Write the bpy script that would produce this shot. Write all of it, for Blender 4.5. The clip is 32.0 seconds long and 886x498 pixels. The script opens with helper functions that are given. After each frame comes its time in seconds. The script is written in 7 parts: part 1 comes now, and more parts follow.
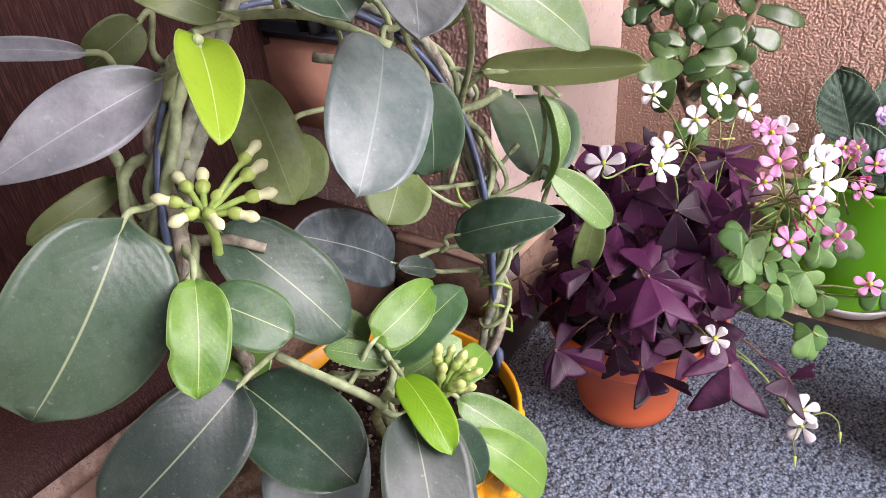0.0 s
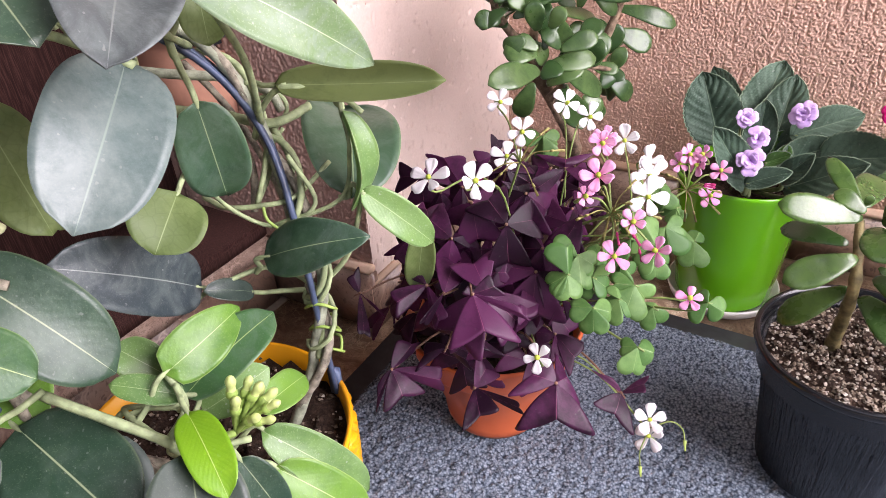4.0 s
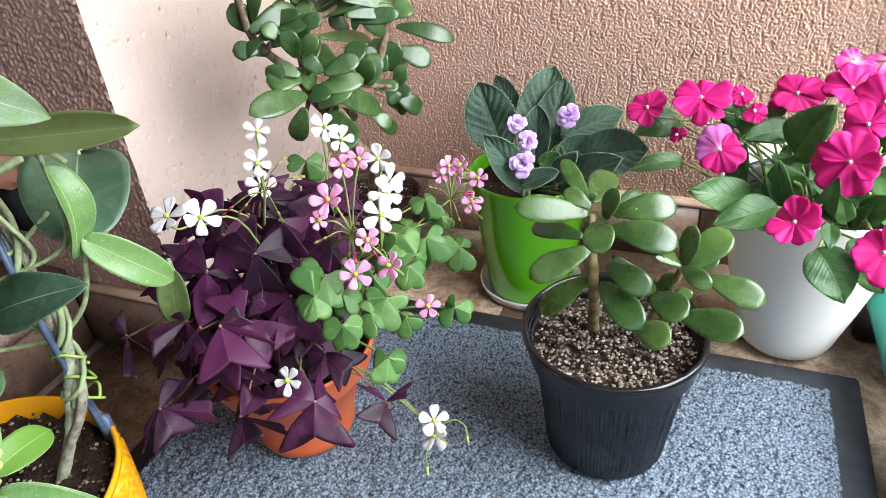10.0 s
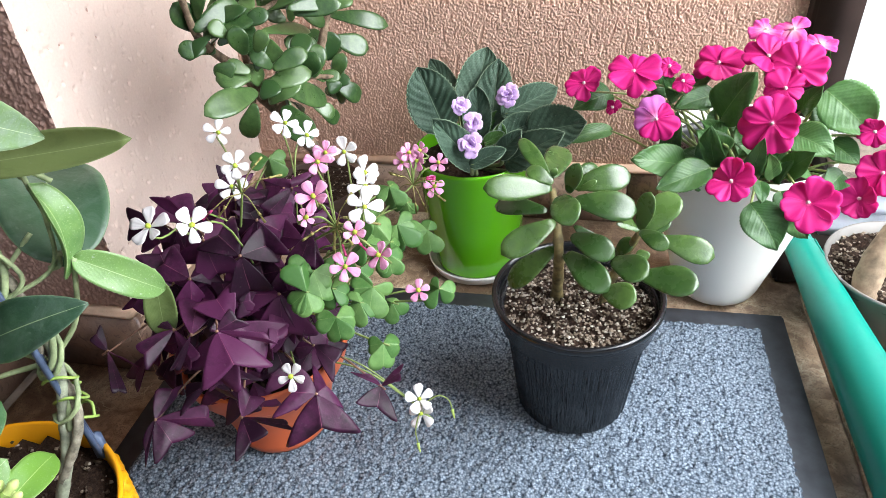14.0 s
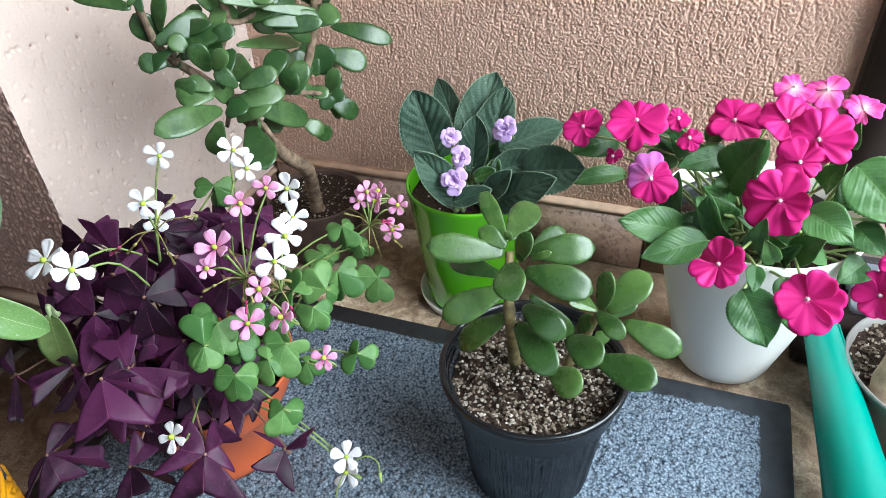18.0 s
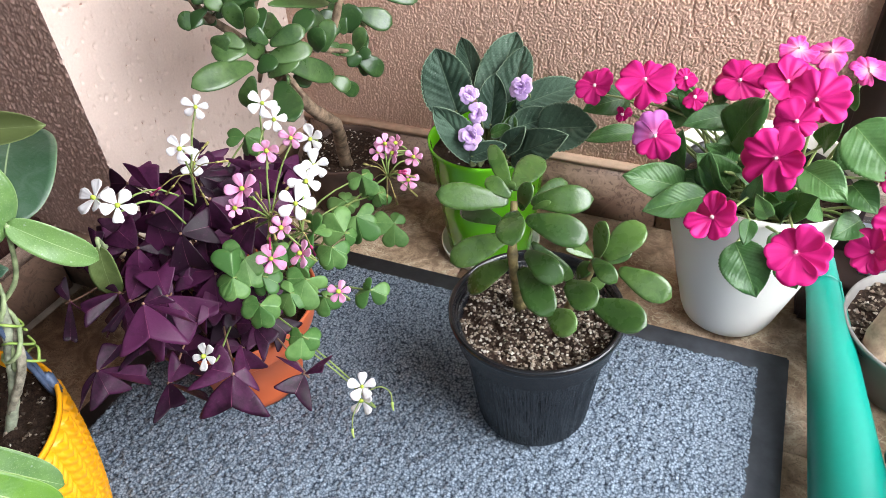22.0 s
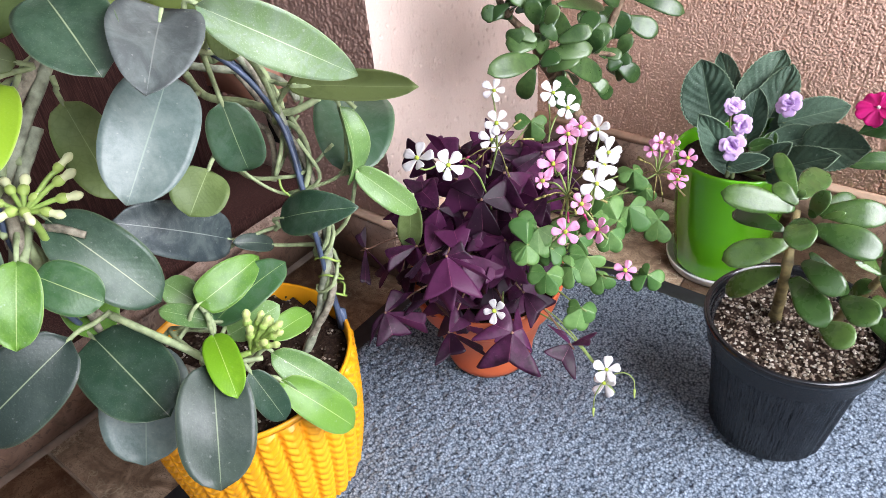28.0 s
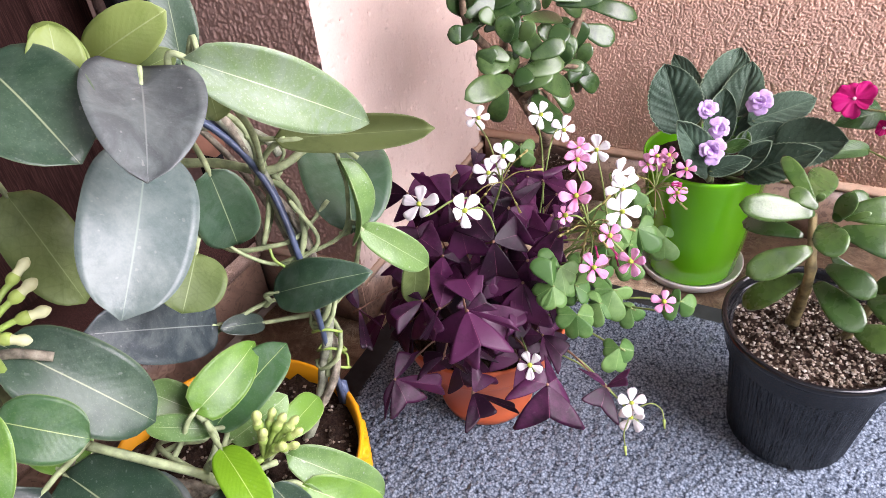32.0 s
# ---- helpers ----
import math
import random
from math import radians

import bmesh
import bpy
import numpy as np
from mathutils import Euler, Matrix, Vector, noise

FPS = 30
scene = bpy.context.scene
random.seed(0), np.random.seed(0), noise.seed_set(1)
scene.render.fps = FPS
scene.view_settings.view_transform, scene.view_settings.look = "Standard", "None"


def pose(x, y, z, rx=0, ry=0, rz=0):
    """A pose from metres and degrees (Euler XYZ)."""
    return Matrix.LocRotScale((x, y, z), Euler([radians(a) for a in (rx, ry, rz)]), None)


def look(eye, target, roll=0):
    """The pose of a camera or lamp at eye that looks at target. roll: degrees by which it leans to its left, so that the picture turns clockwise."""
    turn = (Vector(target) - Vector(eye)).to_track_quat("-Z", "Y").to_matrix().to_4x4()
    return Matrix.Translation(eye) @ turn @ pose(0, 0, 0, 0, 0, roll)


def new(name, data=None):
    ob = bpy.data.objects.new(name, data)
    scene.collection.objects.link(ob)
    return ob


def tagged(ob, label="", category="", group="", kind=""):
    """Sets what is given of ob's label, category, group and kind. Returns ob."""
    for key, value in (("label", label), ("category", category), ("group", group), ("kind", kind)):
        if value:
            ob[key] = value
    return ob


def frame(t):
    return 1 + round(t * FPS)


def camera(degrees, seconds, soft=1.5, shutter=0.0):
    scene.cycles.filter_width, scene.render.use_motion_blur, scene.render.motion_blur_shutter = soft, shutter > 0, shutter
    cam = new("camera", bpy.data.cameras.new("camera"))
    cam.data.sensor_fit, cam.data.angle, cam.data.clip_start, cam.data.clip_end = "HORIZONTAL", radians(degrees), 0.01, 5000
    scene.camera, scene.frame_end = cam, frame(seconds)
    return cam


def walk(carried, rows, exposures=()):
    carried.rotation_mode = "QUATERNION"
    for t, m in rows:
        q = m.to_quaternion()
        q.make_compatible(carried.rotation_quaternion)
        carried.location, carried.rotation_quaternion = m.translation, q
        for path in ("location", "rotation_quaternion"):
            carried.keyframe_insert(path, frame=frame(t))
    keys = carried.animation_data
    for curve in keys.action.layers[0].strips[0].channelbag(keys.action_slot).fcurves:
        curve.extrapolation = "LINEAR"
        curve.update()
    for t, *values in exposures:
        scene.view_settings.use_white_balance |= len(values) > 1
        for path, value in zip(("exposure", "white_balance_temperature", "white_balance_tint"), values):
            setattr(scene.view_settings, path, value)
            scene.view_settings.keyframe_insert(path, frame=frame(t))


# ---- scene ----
cam = camera(65.5, 32.0, soft=0.75)
PATH = [
    (0, (0.329, -0.868, 0.492), (-0.684, 0.489, -0.572), -5.2),
    (0.5, (0.322, -0.871, 0.494), (-0.727, 0.466, -0.562), -5.0),
    (1, (0.318, -0.867, 0.492), (-0.741, 0.46, -0.564), -4.8),
    (1.5, (0.318, -0.857, 0.49), (-0.722, 0.47, -0.586), -4.6),
    (2, (0.322, -0.846, 0.49), (-0.674, 0.507, -0.597), -4.3),
    (2.5, (0.334, -0.838, 0.494), (-0.632, 0.54, -0.587), -3.6),
    (4.5, (0.41, -0.775, 0.493), (-0.412, 0.67, -0.62), -4.6),
    (5, (0.431, -0.745, 0.498), (-0.278, 0.764, -0.608), -5.1),
    (5.5, (0.441, -0.733, 0.493), (-0.193, 0.818, -0.599), -4.2),
    (6, (0.45, -0.73, 0.492), (-0.15, 0.833, -0.602), -3.0),
    (6.5, (0.463, -0.728, 0.489), (-0.12, 0.833, -0.617), -3.0),
    (7, (0.467, -0.737, 0.487), (-0.111, 0.831, -0.612), -2.8),
    (7.5, (0.468, -0.755, 0.49), (-0.163, 0.792, -0.609), -3.2),
    (8, (0.467, -0.762, 0.494), (-0.179, 0.771, -0.617), -3.5),
    (8.5, (0.467, -0.764, 0.497), (-0.205, 0.752, -0.621), -4.4),
    (9, (0.47, -0.766, 0.498), (-0.21, 0.747, -0.62), -4.6),
    (9.5, (0.479, -0.761, 0.502), (-0.182, 0.765, -0.608), -5.0),
    (10, (0.485, -0.764, 0.505), (-0.163, 0.771, -0.6), -4.7),
    (10.5, (0.492, -0.766, 0.505), (-0.113, 0.783, -0.607), -3.9),
    (11, (0.5, -0.763, 0.503), (-0.081, 0.79, -0.614), -4.0),
    (11.5, (0.511, -0.759, 0.504), (-0.025, 0.779, -0.658), -5.1),
    (12, (0.494, -0.753, 0.503), (-0.003, 0.784, -0.677), -4.2),
    (12.5, (0.46, -0.756, 0.514), (-0.062, 0.781, -0.655), -4.6),
    (13, (0.446, -0.766, 0.518), (-0.032, 0.772, -0.669), -5.3),
    (13.5, (0.444, -0.779, 0.523), (0.021, 0.778, -0.659), -5.3),
    (14, (0.439, -0.791, 0.524), (0.062, 0.781, -0.654), -4.5),
    (14.5, (0.42, -0.81, 0.528), (0.031, 0.774, -0.63), -3.8),
    (15, (0.419, -0.82, 0.545), (0.022, 0.781, -0.587), -3.4),
    (15.5, (0.425, -0.826, 0.559), (0.056, 0.809, -0.532), -3.8),
    (17.5, (0.509, -0.75, 0.562), (-0.049, 0.773, -0.607), -4.4),
    (18, (0.52, -0.696, 0.535), (-0.073, 0.787, -0.67), -3.1),
    (18.5, (0.523, -0.642, 0.511), (-0.11, 0.81, -0.709), -1.7),
    (19, (0.524, -0.633, 0.513), (-0.171, 0.789, -0.71), -2.1),
    (19.5, (0.525, -0.659, 0.533), (-0.295, 0.714, -0.668), -2.8),
    (20, (0.535, -0.688, 0.546), (-0.306, 0.648, -0.682), -3.2),
    (20.5, (0.564, -0.703, 0.548), (-0.188, 0.647, -0.722), -2.4),
    (21, (0.564, -0.716, 0.55), (-0.164, 0.646, -0.721), -3.3),
    (21.5, (0.557, -0.723, 0.552), (-0.183, 0.628, -0.724), -5.4),
    (22, (0.556, -0.724, 0.549), (-0.122, 0.654, -0.733), -4.5),
    (22.5, (0.563, -0.732, 0.551), (-0.126, 0.661, -0.708), -4.8),
    (23, (0.562, -0.764, 0.547), (-0.157, 0.608, -0.718), -4.0),
    (23.5, (0.564, -0.778, 0.555), (-0.171, 0.605, -0.689), -4.6),
    (24, (0.561, -0.784, 0.57), (-0.229, 0.612, -0.626), -5.0),
    (24.5, (0.545, -0.791, 0.567), (-0.291, 0.565, -0.642), -4.5),
    (25, (0.533, -0.793, 0.565), (-0.304, 0.543, -0.666), -2.9),
    (25.5, (0.524, -0.796, 0.568), (-0.348, 0.535, -0.643), -3.0),
    (26, (0.518, -0.799, 0.57), (-0.398, 0.512, -0.63), -3.8),
    (26.5, (0.508, -0.803, 0.566), (-0.455, 0.459, -0.652), -4.0),
    (28.5, (0.463, -0.826, 0.555), (-0.567, 0.386, -0.658), -5.5),
    (29, (0.43, -0.828, 0.556), (-0.586, 0.397, -0.656), -5.5),
    (29.5, (0.393, -0.815, 0.549), (-0.568, 0.426, -0.69), -4.7),
    (30, (0.372, -0.813, 0.554), (-0.58, 0.453, -0.667), -4.4),
    (30.5, (0.36, -0.821, 0.545), (-0.546, 0.433, -0.723), -3.8),
    (31, (0.361, -0.817, 0.548), (-0.507, 0.482, -0.701), -5.0),
    (31.5, (0.365, -0.81, 0.545), (-0.446, 0.532, -0.696), -6.0),
    (32, (0.38, -0.809, 0.549), (-0.413, 0.571, -0.661), -6.1),
]
walk(cam, [(t, look(eye, target, roll)) for t, eye, target, roll in PATH],
     exposures=((0.0, -0.2, 6750, 31.0), (2.5, -0.18, 6850, 31.0), (5.0, -0.12, 6250, 17.0), (6.0, -0.18, 5850, 2.0), (9.0, -0.17, 6150, 10.0), (13.0, -0.12, 6300, 9.0), (15.5, -0.10, 6300, 11.0),
                (18.0, -0.36, 5850, 3.0), (19.0, -0.50, 5620, -1.0), (20.0, -0.42, 5450, -2.0), (21.5, -0.28, 6350, 10.0), (25.0, -0.26, 6250, 13.0), (26.5, -0.14, 6200, 13.0), (29.0, -0.17, 6350, 22.0),
                (30.0, -0.27, 6400, 26.0), (31.0, -0.16, 6500, 27.0), (32.0, -0.06, 6550, 28.0)))

# ---- light ----
world = bpy.data.worlds.new("sky")
scene.world = world
world.use_nodes = True
wn = world.node_tree.nodes
sky = wn.new("ShaderNodeTexSky")
sky.sky_type, sky.sun_disc = "NISHITA", False
sky.sun_elevation, sky.sun_rotation = radians(38), radians(70)
wn["Background"].inputs["Strength"].default_value = 0.05
world.node_tree.links.new(sky.outputs["Color"], wn["Background"].inputs["Color"])
sun = new("sun", bpy.data.lights.new("sun", "SUN"))
sun.data.energy, sun.data.angle, sun.data.color = 0.9, radians(14), (1.0, 0.95, 0.88)
sun.matrix_world = look((3.0, -0.9, 2.6), (0.3, -0.2, 0.0))


def daylight_lamp(name, eye, target, wide, high, power, colour):
    lamp = new(name, bpy.data.lights.new(name, "AREA"))
    lamp.data.shape, lamp.data.size, lamp.data.size_y = "RECTANGLE", wide, high
    lamp.data.energy, lamp.data.color = power, colour
    lamp.matrix_world = look(eye, target)
    return lamp


daylight_lamp("daylight_side_window", (1.28, -0.42, 0.80), (0.40, -0.32, 0.05), 1.0, 1.0, 52.0, (0.96, 0.98, 1.0))
# unseen fill lamp added at the open front, in place of skylight
daylight_lamp("daylight_front_window", (0.6, -2.2, 1.55), (0.4, -0.2, 0.1), 1.8, 1.2, 10.0, (0.92, 0.97, 1.0))


# ---- materials ----
def rgb(r, g, b):
    return (r, g, b, 1.0)


class Nodes:
    """A node material with a principled shader."""

    def __init__(self, name, rough=0.5, metal=0.0, spec=0.5):
        self.m = bpy.data.materials.new(name)
        self.m.use_nodes = True
        self.t = self.m.node_tree
        self.b = self.t.nodes["Principled BSDF"]
        self.b.inputs["Roughness"].default_value = rough
        self.b.inputs["Metallic"].default_value = metal
        self.b.inputs["Specular IOR Level"].default_value = spec
        self.coords = self.t.nodes.new("ShaderNodeTexCoord")

    def node(self, kind, **values):
        n = self.t.nodes.new(kind)
        for k, v in values.items():
            n.inputs[k.replace("_", " ")].default_value = v
        return n

    def link(self, a, b):
        self.t.links.new(a, b)

    def where(self, scale=(1, 1, 1), source="Object"):
        mp = self.node("ShaderNodeMapping", Scale=scale)
        self.link(self.coords.outputs[source], mp.inputs["Vector"])
        return mp.outputs["Vector"]

    def noise(self, scale, detail=3.0, stretch=(1, 1, 1), source="Object", rough=0.55, warp=0.0):
        n = self.node("ShaderNodeTexNoise", Scale=scale, Detail=detail, Roughness=rough, Distortion=warp)
        self.link(self.where(stretch, source), n.inputs["Vector"])
        return n.outputs["Fac"]

    def ramp(self, fac, stops):
        r = self.t.nodes.new("ShaderNodeValToRGB")
        while len(r.color_ramp.elements) < len(stops):
            r.color_ramp.elements.new(0.5)
        for e, (p, c) in zip(r.color_ramp.elements, stops):
            e.position, e.color = p, c if len(c) == 4 else (*c, 1.0)
        self.link(fac, r.inputs["Fac"])
        return r.outputs["Color"]

    def mix(self, fac, a, b, blend="MIX"):
        x = self.t.nodes.new("ShaderNodeMix")
        x.data_type, x.blend_type = "RGBA", blend
        for s, v in ((x.inputs["Factor"], fac), (x.inputs["A"], a), (x.inputs["B"], b)):
            if hasattr(v, "links"):
                self.link(v, s)
            else:
                s.default_value = v
        return x.outputs["Result"]

    def math(self, op, a, b=0.0):
        x = self.t.nodes.new("ShaderNodeMath")
        x.operation = op
        for s, v in zip(x.inputs, (a, b)):
            if hasattr(v, "links"):
                self.link(v, s)
            else:
                s.default_value = v
        return x.outputs["Value"]

    def colour(self, c):
        if hasattr(c, "links"):
            self.link(c, self.b.inputs["Base Color"])
        else:
            self.b.inputs["Base Color"].default_value = c
        return self

    def bump(self, height, strength=0.4, distance=0.001):
        n = self.node("ShaderNodeBump", Strength=strength, Distance=distance)
        self.link(height, n.inputs["Height"])
        self.link(n.outputs["Normal"], self.b.inputs["Normal"])
        return self


def stucco(name, deep, face, grain=1.0):
    n = Nodes(name, 0.85, 0, 0.25)
    blot = n.noise(9.0, 4.0)
    fine = n.noise(420.0, 3.0)
    c = n.mix(n.math("MULTIPLY", fine, 0.75), rgb(*face), rgb(*deep))
    c = n.mix(n.math("MULTIPLY", blot, 0.30), c, rgb(*[v * 0.82 for v in face]))
    n.colour(c)
    return n.bump(n.noise(900.0, 2.0), 0.35, 0.0006).m


def plain(name, colour, rough=0.5, spec=0.5, vary=0.12, scale=30.0, bump=0.1, metal=0.0):
    n = Nodes(name, rough, metal, spec)
    dark = rgb(*[v * (1 - 2 * vary) for v in colour])
    light = rgb(*[min(1, v * (1 + vary)) for v in colour])
    f = n.noise(scale, 4.0)
    n.colour(n.ramp(f, [(0.3, dark), (0.7, light)]))
    if bump:
        n.bump(n.noise(scale * 12, 3.0), bump, 0.0008)
    return n.m


def tile_stone(name, tones, scale=11.0, rough=0.35):
    n = Nodes(name, rough, 0, 0.5)
    big = n.noise(scale, 6.0, warp=1.6)
    vein = n.noise(scale * 3.1, 7.0, warp=2.2, rough=0.7)
    a, b, c = tones
    base = n.ramp(big, [(0.36, rgb(*a)), (0.5, rgb(*b)), (0.64, rgb(*c))])
    worm = n.noise(scale * 7.0, 4.0, warp=3.0, rough=0.6)
    base = n.mix(n.ramp(worm, [(0.55, rgb(0, 0, 0)), (0.62, rgb(0.7, 0.7, 0.7))]), base, rgb(*[v * 0.5 for v in a]))
    base = n.mix(n.ramp(vein, [(0.52, rgb(0, 0, 0)), (0.60, rgb(0.55, 0.55, 0.55))]), base, rgb(*[v * 0.55 for v in b]))
    crack = n.node("ShaderNodeTexVoronoi", Scale=scale * 2.2)
    crack.feature = "DISTANCE_TO_EDGE"
    bent = n.node("ShaderNodeTexNoise", Scale=scale * 1.6, Detail=4.0)
    n.link(n.where(), bent.inputs["Vector"])
    bend = n.node("ShaderNodeVectorMath")
    bend.operation = "SCALE"
    bend.inputs["Scale"].default_value = 1.6 / scale
    n.link(bent.outputs["Color"], bend.inputs[0])
    moved = n.node("ShaderNodeVectorMath")
    n.link(n.where(), moved.inputs[0])
    n.link(bend.outputs["Vector"], moved.inputs[1])
    n.link(moved.outputs["Vector"], crack.inputs["Vector"])
    thread = n.ramp(crack.outputs["Distance"], [(0.0, rgb(1, 1, 1)), (0.07, rgb(0, 0, 0))])
    where_ = n.ramp(n.noise(scale * 0.6, 3.0), [(0.46, rgb(0, 0, 0)), (0.60, rgb(0.75, 0.75, 0.75))])
    base = n.mix(n.mix(1.0, thread, where_, "MULTIPLY"), base, rgb(*[min(0.75, v * 1.45) for v in c]))
    rnd = n.t.nodes.new("ShaderNodeObjectInfo")
    base = n.mix(n.math("MULTIPLY", rnd.outputs["Random"], 0.25), base, rgb(*a))
    n.colour(base)
    return n.bump(n.noise(160.0, 5.0), 0.25, 0.0008).m


def leaf_material(name, deep, light, rib, back, rough=0.4, veins=0.5, speckle=0.0, coat=0.0, thin=0.12, mid=0.016, quilt=0.0, dust=0.0, net=0.0, edge=0.0):
    """A leaf: u across (0 to 1, the midrib at 0.5), v along. Paler midrib and rim, faint side veins, dust, speckles of scale."""
    n = Nodes(name, rough, 0, 0.45)
    uv = n.node("ShaderNodeSeparateXYZ")
    n.link(n.coords.outputs["UV"], uv.inputs[0])
    across = n.math("ABSOLUTE", n.math("SUBTRACT", uv.outputs["X"], 0.5))
    rnd = n.t.nodes.new("ShaderNodeObjectInfo")
    patch = n.math("ADD", n.mix(0.45, n.noise(38.0, 4.0, warp=0.6), n.noise(170.0, 5.0, rough=0.7)), n.math("MULTIPLY", n.math("SUBTRACT", rnd.outputs["Random"], 0.5), 0.3))
    c = n.ramp(patch, [(0.39, rgb(*deep)), (0.61, rgb(*light))])
    slant = n.math("SUBTRACT", n.math("MULTIPLY", uv.outputs["Y"], 13.0), n.math("MULTIPLY", across, 9.0))
    wave = n.math("ABSOLUTE", n.math("SUBTRACT", n.math("FRACT", slant), 0.5))
    side = n.ramp(wave, [(0.0, rgb(1, 1, 1)), (0.07, rgb(0, 0, 0))])
    c = n.mix(n.math("MULTIPLY", side, veins * 0.6), c, rgb(*light))
    if net:
        cells = n.node("ShaderNodeTexVoronoi", Scale=150.0)
        cells.feature = "DISTANCE_TO_EDGE"
        n.link(n.where(), cells.inputs["Vector"])
        c = n.mix(n.math("MULTIPLY", n.ramp(cells.outputs["Distance"], [(0.0, rgb(1, 1, 1)), (0.07, rgb(0, 0, 0))]), net), c, rgb(*[v * 0.35 for v in deep]))
    if dust:
        film = n.ramp(n.noise(62.0, 6.0, warp=1.2, rough=0.65), [(0.42, rgb(0, 0, 0)), (0.72, rgb(1, 1, 1))])
        c = n.mix(n.math("MULTIPLY", film, dust), c, rgb(0.25, 0.305, 0.28))
    if speckle:
        dots = n.ramp(n.noise(1100.0, 3.0), [(0.58, rgb(0, 0, 0)), (0.66, rgb(1, 1, 1))])
        c = n.mix(n.math("MULTIPLY", dots, speckle), c, rgb(*rib))
        grit = n.ramp(n.noise(330.0, 1.0), [(0.72, rgb(0, 0, 0)), (0.76, rgb(1, 1, 1))])
        c = n.mix(n.math("MULTIPLY", grit, min(1.0, speckle * 1.4)), c, rgb(0.45, 0.47, 0.42))
    if mid:
        m_ = n.ramp(across, [(mid * 0.45, rgb(1, 1, 1)), (mid, rgb(0, 0, 0))])
        c = n.mix(n.math("MULTIPLY", m_, 0.9), c, rgb(*rib))
    if edge:
        c = n.mix(n.math("MULTIPLY", n.ramp(across, [(0.478, rgb(0, 0, 0)), (0.494, rgb(1, 1, 1))]), edge), c, rgb(*rib))
    n.colour(c)
    h = n.math("ADD", n.math("MULTIPLY", n.noise(500.0, 3.0), 0.45), n.math("MULTIPLY", wave, veins + quilt * 3))
    n.bump(h, 0.34 + quilt, 0.0009 + quilt * 0.002)
    n.link(n.math("ADD", n.math("MULTIPLY", n.noise(80.0, 4.0), 0.3), rough - 0.15), n.b.inputs["Roughness"])
    n.b.inputs["Coat Weight"].default_value = coat
    n.b.inputs["Coat Roughness"].default_value = 0.25
    if thin:
        tr = n.t.nodes.new("ShaderNodeBsdfTranslucent")
        n.link(n.mix(0.6, c, rgb(*back)), tr.inputs["Color"])
        sh = n.t.nodes.new("ShaderNodeMixShader")
        sh.inputs["Fac"].default_value = thin
        n.link(n.b.outputs[0], sh.inputs[1])
        n.link(tr.outputs[0], sh.inputs[2])
        n.link(sh.outputs[0], n.t.nodes["Material Output"].inputs["Surface"])
    return n.m


def petal_material(name, edge, throat, vein, rough=0.55, thin=0.3, reach=0.28):
    """A petal: v runs from the throat to the edge."""
    n = Nodes(name, rough, 0, 0.25)
    uv = n.node("ShaderNodeSeparateXYZ")
    n.link(n.coords.outputs["UV"], uv.inputs[0])
    c = n.ramp(uv.outputs["Y"], [(0.02, rgb(*throat)), (reach, rgb(*vein)), (min(0.95, reach * 2.2), rgb(*edge))])
    lines = n.math("ABSOLUTE", n.math("SUBTRACT", n.math("FRACT", n.math("MULTIPLY", uv.outputs["X"], 7.0)), 0.5))
    c = n.mix(n.math("MULTIPLY", n.ramp(lines, [(0.0, rgb(1, 1, 1)), (0.16, rgb(0, 0, 0))]), 0.22), c, rgb(*vein))
    c = n.mix(n.math("MULTIPLY", n.noise(240.0, 2.0), 0.2), c, rgb(*[v * 0.85 for v in edge]))
    n.colour(c)
    n.bump(n.noise(300.0, 3.0), 0.2, 0.0006)
    tr = n.t.nodes.new("ShaderNodeBsdfTranslucent")
    n.link(c, tr.inputs["Color"])
    sh = n.t.nodes.new("ShaderNodeMixShader")
    sh.inputs["Fac"].default_value = thin
    n.link(n.b.outputs[0], sh.inputs[1])
    n.link(tr.outputs[0], sh.inputs[2])
    n.link(sh.outputs[0], n.t.nodes["Material Output"].inputs["Surface"])
    return n.m


# ---- mesh helpers ----
def origin_of(ob):
    p = Vector((0, 0, 0))
    while ob is not None:
        p += ob.location
        ob = ob.parent
    return p


def thing(name, at, label, category, group="", kind=""):
    ob = new(name)
    ob.location = at
    return tagged(ob, label, category, group, kind)


def mesh_of(name, verts, faces, uvs=None, smooth=True):
    me = bpy.data.meshes.new(name)
    me.from_pydata([tuple(v) for v in verts], [], faces)
    if uvs is not None:
        layer = me.uv_layers.new(name="UVMap")
        for loop in me.loops:
            layer.data[loop.index].uv = uvs[loop.vertex_index]
    if smooth:
        me.polygons.foreach_set("use_smooth", [True] * len(me.polygons))
    me.update()
    return me


def part_mesh(name, me, material, parent=None, label=""):
    """Links a mesh given in world metres as one object under a thing or part."""
    if parent is not None:
        me.transform(Matrix.Translation(-origin_of(parent)))
    if material is not None and not me.materials:
        me.materials.append(material)
    ob = new(name, me)
    if parent is not None:
        ob.parent = parent
    return tagged(ob, label)


def part(name, bm, material, parent=None, label="", smooth=True):
    me = bpy.data.meshes.new(name)
    bm.to_mesh(me)
    bm.free()
    if smooth:
        me.polygons.foreach_set("use_smooth", [True] * len(me.polygons))
    return part_mesh(name, me, material, parent, label)


def solid(name, verts, faces, material, parent=None, label="", uvs=None, smooth=True):
    return part_mesh(name, mesh_of(name, verts, faces, uvs, smooth), material, parent, label)


